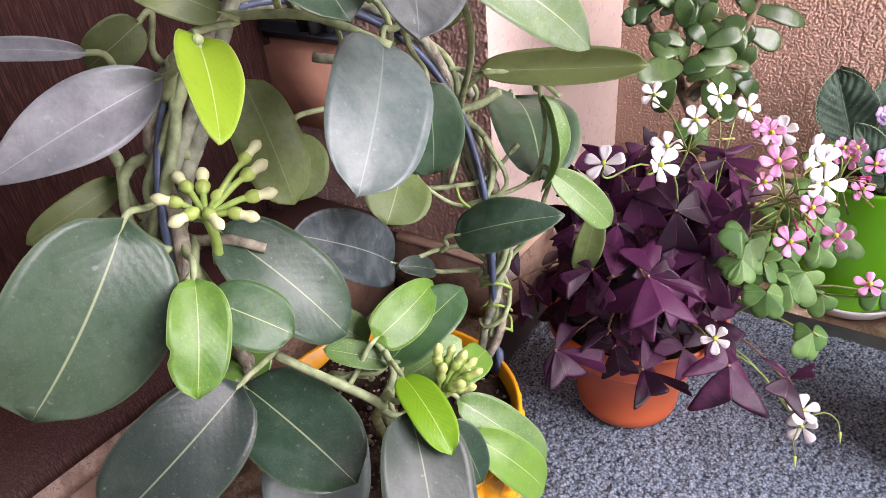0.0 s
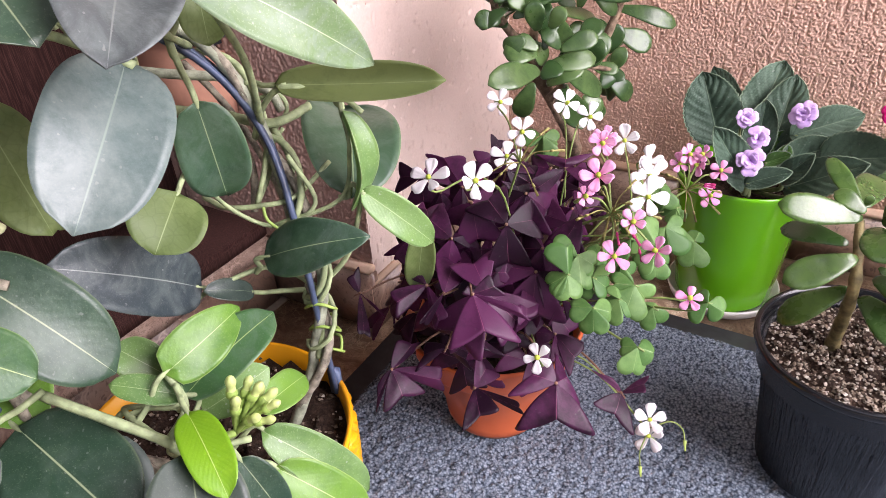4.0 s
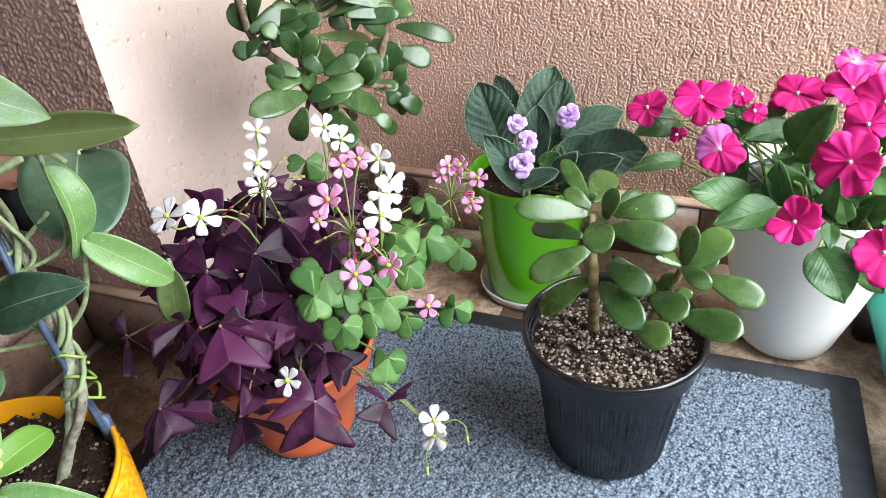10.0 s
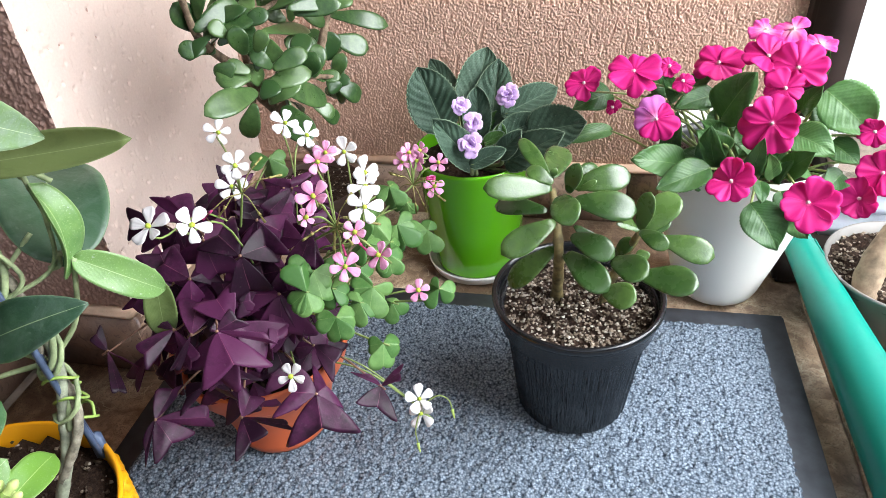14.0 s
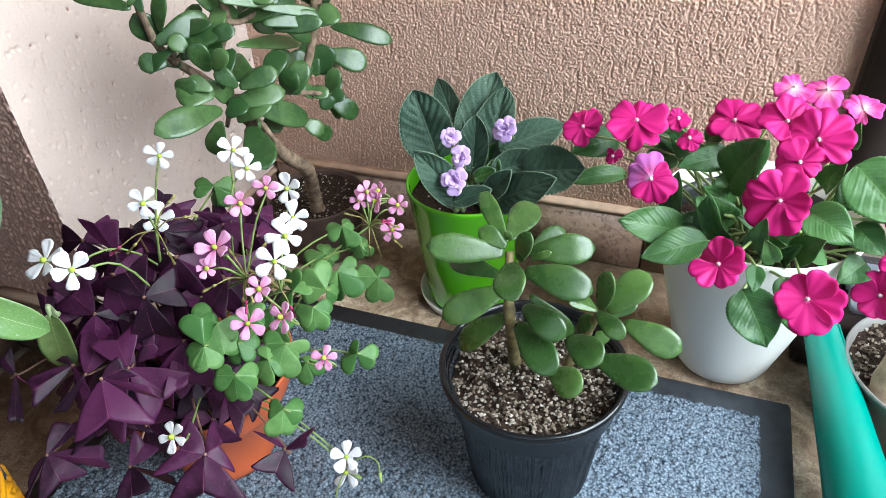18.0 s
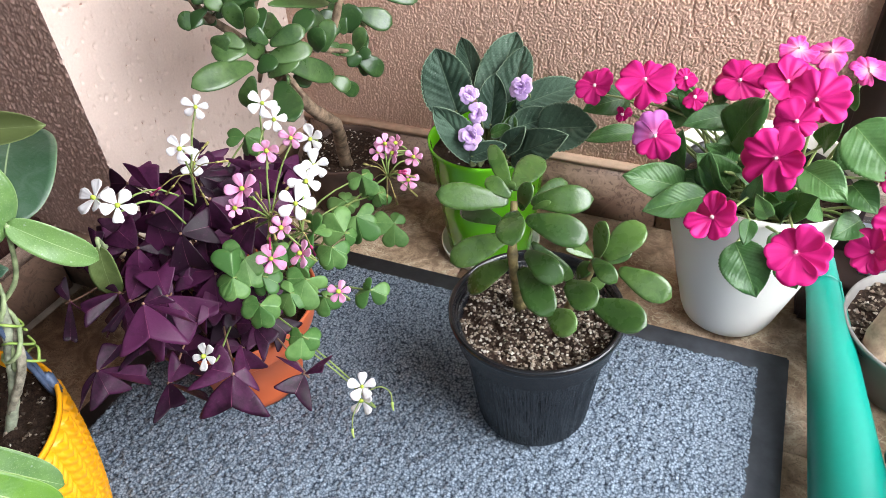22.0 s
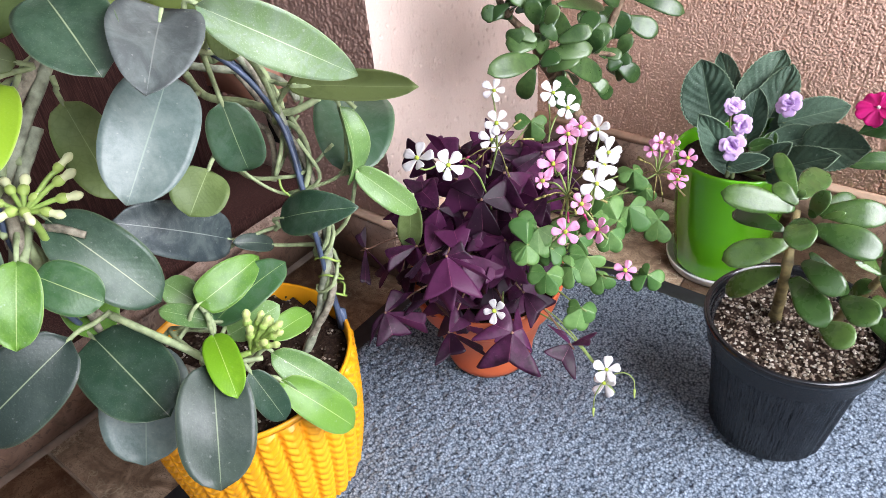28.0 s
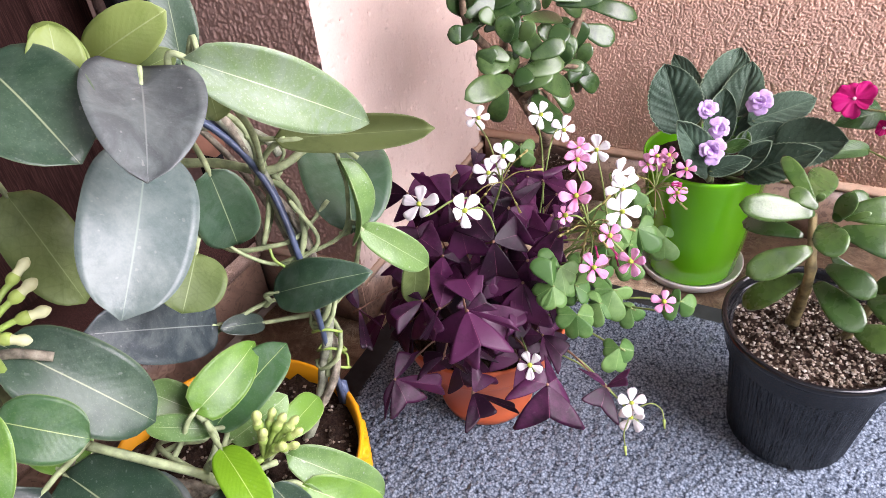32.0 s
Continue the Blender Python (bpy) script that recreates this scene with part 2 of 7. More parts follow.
def box(lo, hi, bevel=0.002, turn=None):
    bm = bmesh.new()
    bmesh.ops.create_cube(bm, size=1.0)
    lo, hi = Vector(lo), Vector(hi)
    for v in bm.verts:
        v.co = Vector([(lo[i] + hi[i]) / 2 + v.co[i] * (hi[i] - lo[i]) for i in range(3)])
    if bevel:
        bmesh.ops.bevel(bm, geom=bm.edges[:], offset=bevel, segments=2, affect="EDGES")
    if turn is not None:
        bm.transform(turn)
    return bm


def grid_faces(rows, cols, wrap=False):
    out = []
    span = cols if wrap else cols - 1
    for i in range(rows - 1):
        for j in range(span):
            k = (j + 1) % cols
            out.append((i * cols + j, i * cols + k, (i + 1) * cols + k, (i + 1) * cols + j))
    return out


def lathe(profile, at, seg=56, ripple=None, stretch=(1, 1)):
    """Verts and faces of a turned form; profile: (radius, height) from bottom to top and round into the inside."""
    verts = []
    for i, (r, z) in enumerate(profile):
        for j in range(seg):
            a = 2 * math.pi * j / seg
            rr = r + (ripple(a, z, i) if ripple else 0)
            verts.append((at[0] + rr * math.cos(a) * stretch[0], at[1] + rr * math.sin(a) * stretch[1], at[2] + z))
    return verts, grid_faces(len(profile), seg, True)


def curve_points(points, n=10):
    """A smooth line through the points."""
    p = [Vector(q) for q in points]
    if len(p) == 2:
        return [p[0].lerp(p[1], k / n) for k in range(n + 1)]
    p = [2 * p[0] - p[1], *p, 2 * p[-1] - p[-2]]
    out = []
    for i in range(1, len(p) - 2):
        for k in range(n):
            t = k / n
            a, b, c, d = p[i - 1:i + 3]
            out.append(0.5 * (2 * b + (c - a) * t + (2 * a - 5 * b + 4 * c - d) * t * t + (3 * b - a - 3 * c + d) * t ** 3))
    out.append(p[-2])
    return out


def tube_data(points, r0, r1=None, seg=7, n=6, knots=0.0):
    line = curve_points(points, n)
    r1 = r0 if r1 is None else r1
    verts = []
    side = None
    for i, q in enumerate(line):
        d = (line[min(i + 1, len(line) - 1)] - line[max(i - 1, 0)]).normalized()
        if side is None:
            side = d.orthogonal().normalized()
        side = (side - d * side.dot(d)).normalized()
        up = d.cross(side)
        f = i / (len(line) - 1)
        r = (r0 + (r1 - r0) * f) * (1 + knots * max(0, math.sin(i * 1.7)) ** 3)
        for j in range(seg):
            a = 2 * math.pi * j / seg
            verts.append(q + (side * math.cos(a) + up * math.sin(a)) * r)
    faces = grid_faces(len(line), seg, True)
    faces.append(tuple(range(seg))[::-1])
    faces.append(tuple(len(verts) - seg + j for j in range(seg)))
    return verts, faces


def tube(name, points, r0, r1, material, parent, label="", seg=7, n=6, knots=0.0):
    v, f = tube_data(points, r0, r1, seg, n, knots)
    return solid(name, v, f, material, parent, label)


def frame_for(base, tip, face):
    """The axes of a blade: along, across and out of its upper side."""
    along = (Vector(tip) - Vector(base))
    length = along.length
    along = along.normalized()
    out = Vector(face)
    out = (out - along * out.dot(along))
    out = out.normalized() if out.length > 1e-4 else along.orthogonal().normalized()
    return along, along.cross(out).normalized(), out, length


def blade_data(base, tip, width, face, arch=0.08, cup=0.06, wave=0.0, shape="oval", thick=0.0009, rows=11, cols=9, notch=0.0, seed=0, twist=0.0, quilt=0.0, curl=0.0, nick=0.0, cusp=0.0, serrate=0.0):
    """A leaf blade with two skins: verts, faces, uvs. arch: it bows along its length; cup: its sides rise."""
    base, tip = Vector(base), Vector(tip)
    along, across, out, length = frame_for(base, tip, face)
    rng = random.Random(seed)
    ph = rng.uniform(0, 6)
    top, low, uvs = [], [], []
    for i in range(rows):
        v = i / (rows - 1)
        if shape == "oval":
            w = max(0.0, 1 - abs(2 * v ** 0.94 - 1) ** 2.5) ** 0.5
        elif shape == "heart":
            w = math.sin(math.pi * v ** 0.58) ** 0.62
        elif shape == "round":
            w = math.sin(math.pi * v ** 0.80) ** 0.5
        elif shape == "spoon":
            w = 0.16 + 0.84 * math.sin(math.pi * v ** 1.55) ** 0.62 if v < 0.97 else 0.25
        elif shape == "lance":
            w = math.sin(math.pi * v ** 0.8) ** 0.85
        elif shape == "cordate":
            w = math.sin(math.pi * v ** 0.60) ** 0.50
        elif shape == "ovate":
            w = math.sin(math.pi * v ** 0.72) ** 0.60
        else:
            w = math.sin(math.pi * v ** 1.25) ** 0.7
        w = max(w, 0.03) * width / 2
        bow = arch * length * (1 - (2 * v - 1) ** 2)
        tw = twist * (v - 0.5)
        reach = v * length + (cusp * length if i == rows - 1 else 0.0)
        for j in range(cols):
            u = j / (cols - 1)
            s = 2 * u - 1
            lift = cup * width * (abs(s) ** 1.6) * (w / (width / 2)) + wave * width * math.sin(ph + v * 9 + s * 2.5) * abs(s)
            pull = notch * length * (abs(s) ** 1.5) * max(0, 1 - v * 3)
            if quilt:
                q = (v * 7.0 - abs(s) * 2.6) % 1.0
                lift += quilt * width * math.sin(math.pi * q) * (1 - abs(s) ** 4) * min(1, abs(s) * 5)
            lift -= curl * length * v * v
            if serrate and 0 < i < rows - 1:
                w_ = w * (1 + serrate * (1 if i % 2 else -1))
            else:
                w_ = w
            side_w = w_ * (1 - nick * math.exp(-((v - 0.62) / 0.045) ** 2)) if s > 0 else w_
            c, d = math.cos(tw * s), math.sin(tw * s)
            p = base + along * (reach - pull * (1 if i < rows - 1 else 0)) + across * (s * side_w) + out * (bow + lift + d * s * w)
            top.append(p)
            uvs.append((u, v))
    n = len(top)
    th = thick
    for i, p in enumerate(top):
        edge = (i % cols in (0, cols - 1)) or i < cols or i >= n - cols
        low.append(p - out * (th * 0.3 if edge else th))
    verts = top + low
    faces = grid_faces(rows, cols)
    under = [tuple(n + k for k in f[::-1]) for f in faces]
    rim = list(range(cols)) + [cols * k + cols - 1 for k in range(1, rows)] + list(range(n - 2, n - cols - 1, -1)) + [cols * k for k in range(rows - 2, 0, -1)]
    sides = []
    for k in range(len(rim)):
        a, b = rim[k], rim[(k + 1) % len(rim)]
        sides.append((b, a, n + a, n + b))
    return verts, faces + under + sides, uvs + uvs


def blade(name, material, parent, base, tip, width, face, label="", **opts):
    v, f, uv = blade_data(base, tip, width, face, **opts)
    return solid(name, v, f, material, parent, label, uv)


def merge(pieces):
    """Joins several (verts, faces, uvs) into one."""
    verts, faces, uvs = [], [], []
    for v, f, u in pieces:
        k = len(verts)
        verts += list(v)
        faces += [tuple(i + k for i in q) for q in f]
        uvs += list(u)
    return verts, faces, uvs


def pebbles(rng, spots, size, squash=0.7):
    """Many small uneven grains in one mesh."""
    verts, faces = [], []
    for p in spots:
        k = len(verts)
        r = size * rng.uniform(0.5, 1.3)
        q = Matrix.Rotation(rng.uniform(0, 6.3), 3, Vector((rng.uniform(-1, 1), rng.uniform(-1, 1), rng.uniform(-1, 1) + 0.01)).normalized())
        for d in ((1, 0, 0), (-1, 0, 0), (0, 1, 0), (0, -1, 0), (0, 0, 1), (0, 0, -1)):
            o = q @ (Vector(d) * r * rng.uniform(0.6, 1.2))
            o.z *= squash
            verts.append(Vector(p) + o)
        for a, b, c in ((0, 2, 4), (2, 1, 4), (1, 3, 4), (3, 0, 4), (2, 0, 5), (1, 2, 5), (3, 1, 5), (0, 3, 5)):
            faces.append((k + a, k + b, k + c))
    return verts, faces


# ---- the setting ----
M_STUCCO = stucco("orange_stucco", (0.36, 0.225, 0.165), (0.67, 0.452, 0.355))
# pillar colours include side light: paler toward the window, browner turned away
M_STUCCO_SHADED_BROWN = stucco("shaded_brown_stucco", (0.32, 0.20, 0.165), (0.52, 0.345, 0.29))
M_STUCCO_LIT_PALE = stucco("lit_pale_stucco", (0.52, 0.40, 0.345), (0.71, 0.575, 0.505))
M_TILE = tile_stone("brown_stone_tile", ((0.20, 0.132, 0.084), (0.42, 0.300, 0.200), (0.62, 0.48, 0.345)), 30.0)
M_SKIRT = tile_stone("dark_brown_skirting_tile", ((0.15, 0.088, 0.062), (0.26, 0.165, 0.12), (0.36, 0.25, 0.185)), 8.0)
M_GROUT = plain("grout", (0.46, 0.37, 0.30), 0.9, 0.2, 0.15, 60)
M_LEDGE = plain("sandy_ledge", (0.62, 0.44, 0.32), 0.85, 0.2, 0.12, 40, 0.3)
M_NOSING = tile_stone("pinkish_sandstone", ((0.26, 0.17, 0.13), (0.40, 0.28, 0.22), (0.50, 0.37, 0.30)), 30.0, 0.6)
M_WHITE_WALL = plain("white_plaster", (0.78, 0.76, 0.72), 0.9, 0.2, 0.04, 8)
M_FRAME = plain("dark_brown_frame", (0.040, 0.024, 0.021), 0.45, 0.4, 0.2, 20, 0.2)


def wood_material():
    n = Nodes("dark_brown_wood_foil", 0.55, 0, 0.18)
    g = n.noise(60.0, 6.0, (14, 14, 0.6), warp=0.5, rough=0.7)
    streak = n.noise(9.0, 3.0, (9, 9, 0.25))
    c = n.ramp(g, [(0.36, rgb(0.018, 0.008, 0.007)), (0.50, rgb(0.055, 0.024, 0.021)), (0.66, rgb(0.17, 0.082, 0.070))])
    c = n.mix(n.math("MULTIPLY", streak, 0.5), c, rgb(0.060, 0.028, 0.024))
    n.colour(c)
    return n.bump(g, 0.5, 0.0006).m


M_WOOD = wood_material()


def relief(name, origin, right, up, wide, high, step, depth, stretch, material, out, seed=1, dots=False):
    """A plastered wall face with its scratched relief as real depth."""
    o, r, u, q = Vector(origin), Vector(right), Vector(up), Vector(out)
    nx, ny = int(wide / step), int(high / step)
    verts = []
    for j in range(ny + 1):
        for i in range(nx + 1):
            a, b = wide * i / nx, high * j / ny
            w = noise.noise(Vector((a * 60 + seed, b * 45, 0.0)))
            g = noise.noise(Vector((a * stretch[0] + 0.7 * w, b * stretch[1] + 0.7 * w, seed)))
            if dots:
                h = -depth * max(0.0, min(1.0, (g - 0.36) * 6)) - depth * 0.30 * w
            else:
                f = noise.noise(Vector((a * 900, b * 800, seed)))
                q_ = noise.noise(Vector((a * 300 + 0.8 * w, b * 55 + 0.5 * w, seed + 9)))
                groove = max(0.0, min(1.0, (q_ - 0.28) * 7))
                h = depth * ((1 - 0.8 * groove) * (0.85 * g + 0.45 * f) - 0.55 * groove)
            verts.append(o + r * a + u * b + q * h)
    return solid(name, verts, grid_faces(ny + 1, nx + 1), material)


floor = tagged(part("floor", box((-1.2, -2.6, -0.12), (2.4, 0.3, -0.004), 0), M_GROUT), "brown stone tiled balcony floor", "floor", kind="structure")
ceiling = tagged(part("ceiling", box((-1.2, -2.6, 2.45), (2.4, 0.3, 2.55), 0), M_WHITE_WALL), "plain white balcony ceiling", "ceiling", kind="structure")

wall_north = thing("wall_north", (0, 0, 0), "orange scratched stucco wall above brown skirting tiles", "wall", kind="structure")
part("wall_core", box((-0.3, 0.004, 0.0), (0.664, 0.25, 2.45), 0), M_STUCCO, wall_north)
face = relief("plaster_face", (-0.004, 0.0, 0.078), (1, 0, 0), (0, 0, 1), 0.668, 0.50, 0.00078, 0.0024, (500, 430), M_STUCCO, (0, -1, 0), 3)
face.parent = wall_north
part("upper_plaster", box((-0.004, 0.0, 0.578), (0.664, 0.006, 2.45), 0), M_STUCCO, wall_north)
part("ledge", box((0.0, -0.010, 0.074), (0.664, 0.004, 0.083), 0.002), M_LEDGE, wall_north, "sandy rounded mortar ledge")

wall_west = thing("wall_west", (0, 0, 0), "stucco pillar beside the door, pale lit side and brown shaded side", "wall", kind="structure")
part("pillar_core", box((-0.275, -0.331, 0.0), (-0.0025, 0.004, 2.45), 0), M_STUCCO_SHADED_BROWN, wall_west)
face = relief("pale_face", (0.0, -0.332, 0.06), (0, 1, 0), (0, 0, 1), 0.332, 0.56, 0.0014, 0.0026, (300, 130), M_STUCCO_LIT_PALE, (1, 0, 0), 7, True)
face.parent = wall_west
part("upper_pale_plaster", box((-0.004, -0.332, 0.62), (0.0, 0.0, 2.45), 0), M_STUCCO_LIT_PALE, wall_west)
face = relief("brown_face", (-0.275, -0.334, 0.078), (1, 0, 0), (0, 0, 1), 0.276, 0.54, 0.0011, 0.0026, (360, 300), M_STUCCO_SHADED_BROWN, (0, -1, 0), 11)
face.parent = wall_west
part("upper_brown_plaster", box((-0.275, -0.336, 0.618), (-0.002, -0.330, 2.45), 0), M_STUCCO_SHADED_BROWN, wall_west)
part("brown_ledge", box((-0.130, -0.345, 0.074), (0.004, -0.332, 0.083), 0.002), M_LEDGE, wall_west)
part("pale_ledge", box((-0.004, -0.340, 0.056), (0.006, 0.0, 0.064), 0.002), M_LEDGE, wall_west)

# skirting tiles along both walls
x0 = 0.007
for x1 in (0.262, 0.500, 0.664):
    part("skirting_tile", box((x0 + 0.001, -0.009, 0.0), (x1 - 0.001, 0.003, 0.0735), 0.0012), M_SKIRT, wall_north)
    x0 = x1
for y0, y1 in ((-0.200, -0.010), (-0.343, -0.202)):
    part("skirting_tile", box((-0.003, y0, 0.0), (0.005, y1, 0.055), 0.0012), M_SKIRT, wall_west)
part("skirting_tile", box((-0.155, -0.3445, 0.0), (0.0045, -0.331, 0.0735), 0.0012), M_SKIRT, wall_west)
part("corner_mortar", box((-0.004, -0.3435, 0.0), (0.0042, -0.330, 0.060), 0), M_LEDGE, wall_west)

# door with its stone step
wall_door = thing("wall_door", (-0.3, -0.9, 0), "house wall around the dark brown door", "wall", kind="structure")
part("wall_core", box((-0.50, -2.6, -0.0), (-0.262, -1.30, 2.45), 0), M_STUCCO_SHADED_BROWN, wall_door)
part("wall_over_door", box((-0.50, -1.30, 2.1), (-0.262, -0.335, 2.45), 0), M_STUCCO_SHADED_BROWN, wall_door)
part("wall_return", box((-0.50, -0.335, 0.0), (-0.275, 0.25, 2.45), 0), M_STUCCO_SHADED_BROWN, wall_door)
door_1 = thing("door_1", (-0.22, -0.8, 0.1), "closed dark brown wood-grain door above a stone step", "door", kind="structure")
part("door_leaf", box((-0.32, -1.24, 0.100), (-0.275, -0.40, 2.06), 0.003), M_WOOD, door_1)
part("door_post", box((-0.33, -0.400, 0.092), (-0.262, -0.346, 2.10), 0.004), M_WOOD, door_1)
part("door_post", box((-0.33, -1.30, 0.092), (-0.262, -1.24, 2.10), 0.004), M_WOOD, door_1)
part("door_head", box((-0.33, -1.30, 2.06), (-0.262, -0.346, 2.10), 0.004), M_WOOD, door_1)
part("threshold", box((-0.330, -1.24, 0.091), (-0.1305, -0.347, 0.108), 0.003), M_WOOD, door_1, "dark wood threshold board")
step = thing("door_step", (-0.2, -0.8, 0.0), "low stone step with a pale worn nosing under the door", "step", kind="structure")
part("tread", box((-0.33, -1.35, 0.070), (-0.128, -0.346, 0.090), 0.004), M_NOSING, step, "pale sandstone nosing")
for y0, y1 in ((-0.62, -0.348), (-0.94, -0.622), (-1.35, -0.942)):
    part("riser_tile", box((-0.16, y0, 0.0), (-0.136, y1, 0.0705), 0.001), M_SKIRT, step)

# window at the right, with the bright outside
window_1 = thing("window_1", (0.9, 0.0, 0.0), "dark brown balcony window frame with bright daylight behind", "window", kind="structure")
part("window_post", box((0.664, -0.022, 0.0), (0.712, 0.06, 2.45), 0.004), M_FRAME, window_1)
part("window_sill", box((0.664, -0.072, 0.0), (1.9, 0.06, 0.030), 0.004), M_FRAME, window_1)
part("sill_end", box((0.664, -0.118, 0.0), (0.700, -0.074, 0.034), 0.004), M_FRAME, window_1)
M_RAIL = plain("pale_blue_rail", (0.55, 0.60, 0.70), 0.35, 0.5, 0.1, 30)
part("window_rail", box((0.716, -0.060, 0.030), (1.9, -0.030, 0.046), 0.003), M_RAIL, window_1, "pale blue-grey plastic rail")
part("window_rail", box((0.716, -0.024, 0.030), (1.9, 0.010, 0.052), 0.003), M_RAIL, window_1)
n = Nodes("window_glass", 0.02, 0, 0.5)
n.b.inputs["Transmission Weight"].default_value = 1.0
n.b.inputs["IOR"].default_value = 1.02
pane = part("pane", box((0.714, 0.014, 0.05), (1.9, 0.018, 2.40), 0), n.m, window_1)
pane.visible_shadow = False
n = Nodes("bright_haze", 1.0, 0, 0)
n.b.inputs["Emission Color"].default_value = rgb(0.97, 0.98, 1.0)
n.b.inputs["Emission Strength"].default_value = 1.25
n.colour(n.ramp(n.noise(3.0, 4.0), [(0.3, rgb(0.7, 0.72, 0.75)), (0.7, rgb(0.8, 0.8, 0.8))]))
tagged(part("backdrop", box((0.3, 0.90, -0.6), (3.4, 0.92, 2.6), 0), n.m), "bright white overcast outdoors", "backdrop", kind="structure")

# floor tiles
ys = (-2.55, -2.1, -1.65, -1.20, -0.745, -0.29, 0.165)
xs = (-0.128, 0.300, 0.690, 1.14, 1.59, 2.04)
for x0, x1 in zip(xs, xs[1:]):
    for y0, y1 in zip(ys, ys[1:]):
        y1 = min(y1, 0.002) if x0 < 0.66 else y1
        part("floor_tile", box((x0 + 0.0015, y0 + 0.0015, -0.012), (x1 - 0.0015, y1 - 0.0015, 0.0), 0.0008), M_TILE, floor)


# ---- doormat ----
def doormat():
    mat_ = thing("doormat", (0.34, -0.47, 0.0), "blue-grey looped pile doormat with a dark rubber border", "doormat")
    rubber = plain("dark_rubber", (0.060, 0.066, 0.078), 0.5, 0.4, 0.2, 60, 0.25)
    part("rubber_border", box((0.022, -0.800, 0.0005), (0.663, -0.180, 0.0055), 0.002), rubber, mat_, "dark slate rubber border")
    n = Nodes("grey_pile_shaded_gaps", 0.95, 0, 0.1)
    cells = n.node("ShaderNodeTexVoronoi", Scale=400.0, Randomness=1.0)
    warp = n.node("ShaderNodeTexNoise", Scale=700.0, Detail=2.0)
    n.link(n.where(), warp.inputs["Vector"])
    shifted = n.node("ShaderNodeVectorMath")
    n.link(n.where(), shifted.inputs[0])
    lean = n.node("ShaderNodeVectorMath")
    lean.operation = "SCALE"
    lean.inputs["Scale"].default_value = 0.0022
    n.link(warp.outputs["Color"], lean.inputs[0])
    n.link(lean.outputs["Vector"], shifted.inputs[1])
    n.link(shifted.outputs["Vector"], cells.inputs["Vector"])
    # shade between loops is put into the colour: pale tips, dark gaps
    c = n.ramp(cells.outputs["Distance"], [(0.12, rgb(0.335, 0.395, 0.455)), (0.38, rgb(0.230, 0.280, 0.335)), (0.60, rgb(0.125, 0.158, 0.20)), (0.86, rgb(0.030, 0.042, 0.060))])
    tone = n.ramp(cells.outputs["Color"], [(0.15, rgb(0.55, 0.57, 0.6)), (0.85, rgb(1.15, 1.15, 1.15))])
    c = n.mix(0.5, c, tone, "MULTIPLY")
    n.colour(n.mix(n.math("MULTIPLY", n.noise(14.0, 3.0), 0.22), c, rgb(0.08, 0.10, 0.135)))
    n.bump(n.math("SUBTRACT", 1.0, cells.outputs["Distance"]), 0.6, 0.0014)
    rng = np.random.RandomState(5)
    x0, x1, y0, y1, st = 0.048, 0.638, -0.776, -0.204, 0.00205
    nx, ny = int((x1 - x0) / st), int((y1 - y0) / st)
    h = rng.rand(ny + 1, nx + 1)
    h = 0.62 * h + 0.38 * (np.roll(h, 1, 0) + np.roll(h, 1, 1) + np.roll(h, (1, 1), (0, 1))) / 3
    wob = rng.rand(ny + 1, nx + 1, 2) - 0.5
    verts = []
    for j in range(ny + 1):
        for i in range(nx + 1):
            edge = min(i, nx - i, j, ny - j)
            z = 0.0050 + min(edge, 3) * 0.0016 + (h[j, i] - 0.5) * 0.0052 * min(1, edge)
            verts.append((x0 + st * i + wob[j, i, 0] * 0.002, y0 + st * j + wob[j, i, 1] * 0.002, z))
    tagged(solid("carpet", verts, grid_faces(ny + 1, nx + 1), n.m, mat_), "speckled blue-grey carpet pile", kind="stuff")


doormat()


# ---- pots ----
def soil_material(name, dark, light):
    n = Nodes(name, 0.95, 0, 0.15)
    f = n.noise(300.0, 5.0, rough=0.7)
    n.colour(n.ramp(f, [(0.3, rgb(*dark)), (0.55, rgb(*[(a + b) / 2.6 for a, b in zip(dark, light)])), (0.75, rgb(*light))]))
    return n.bump(n.noise(700.0, 4.0), 0.8, 0.002).m


M_SOIL = soil_material("dark_potting_soil", (0.010, 0.006, 0.005), (0.085, 0.052, 0.036))
def grain_material(name, stops):
    """Loose grains, each with a tone of its own."""
    n = Nodes(name, 0.92, 0, 0.2)
    geo = n.t.nodes.new("ShaderNodeNewGeometry")
    n.colour(n.ramp(geo.outputs["Random Per Island"], stops))
    return n.bump(n.noise(900.0, 3.0), 0.5, 0.0008).m


M_PERLITE = grain_material("pale_perlite", [(0.0, rgb(0.20, 0.17, 0.135)), (0.5, rgb(0.36, 0.32, 0.27)), (1.0, rgb(0.62, 0.58, 0.51))])
M_GRIT = grain_material("tan_bark_grit", [(0.0, rgb(0.030, 0.020, 0.014)), (0.45, rgb(0.115, 0.086, 0.063)), (0.78, rgb(0.28, 0.225, 0.17)), (1.0, rgb(0.46, 0.41, 0.35))])


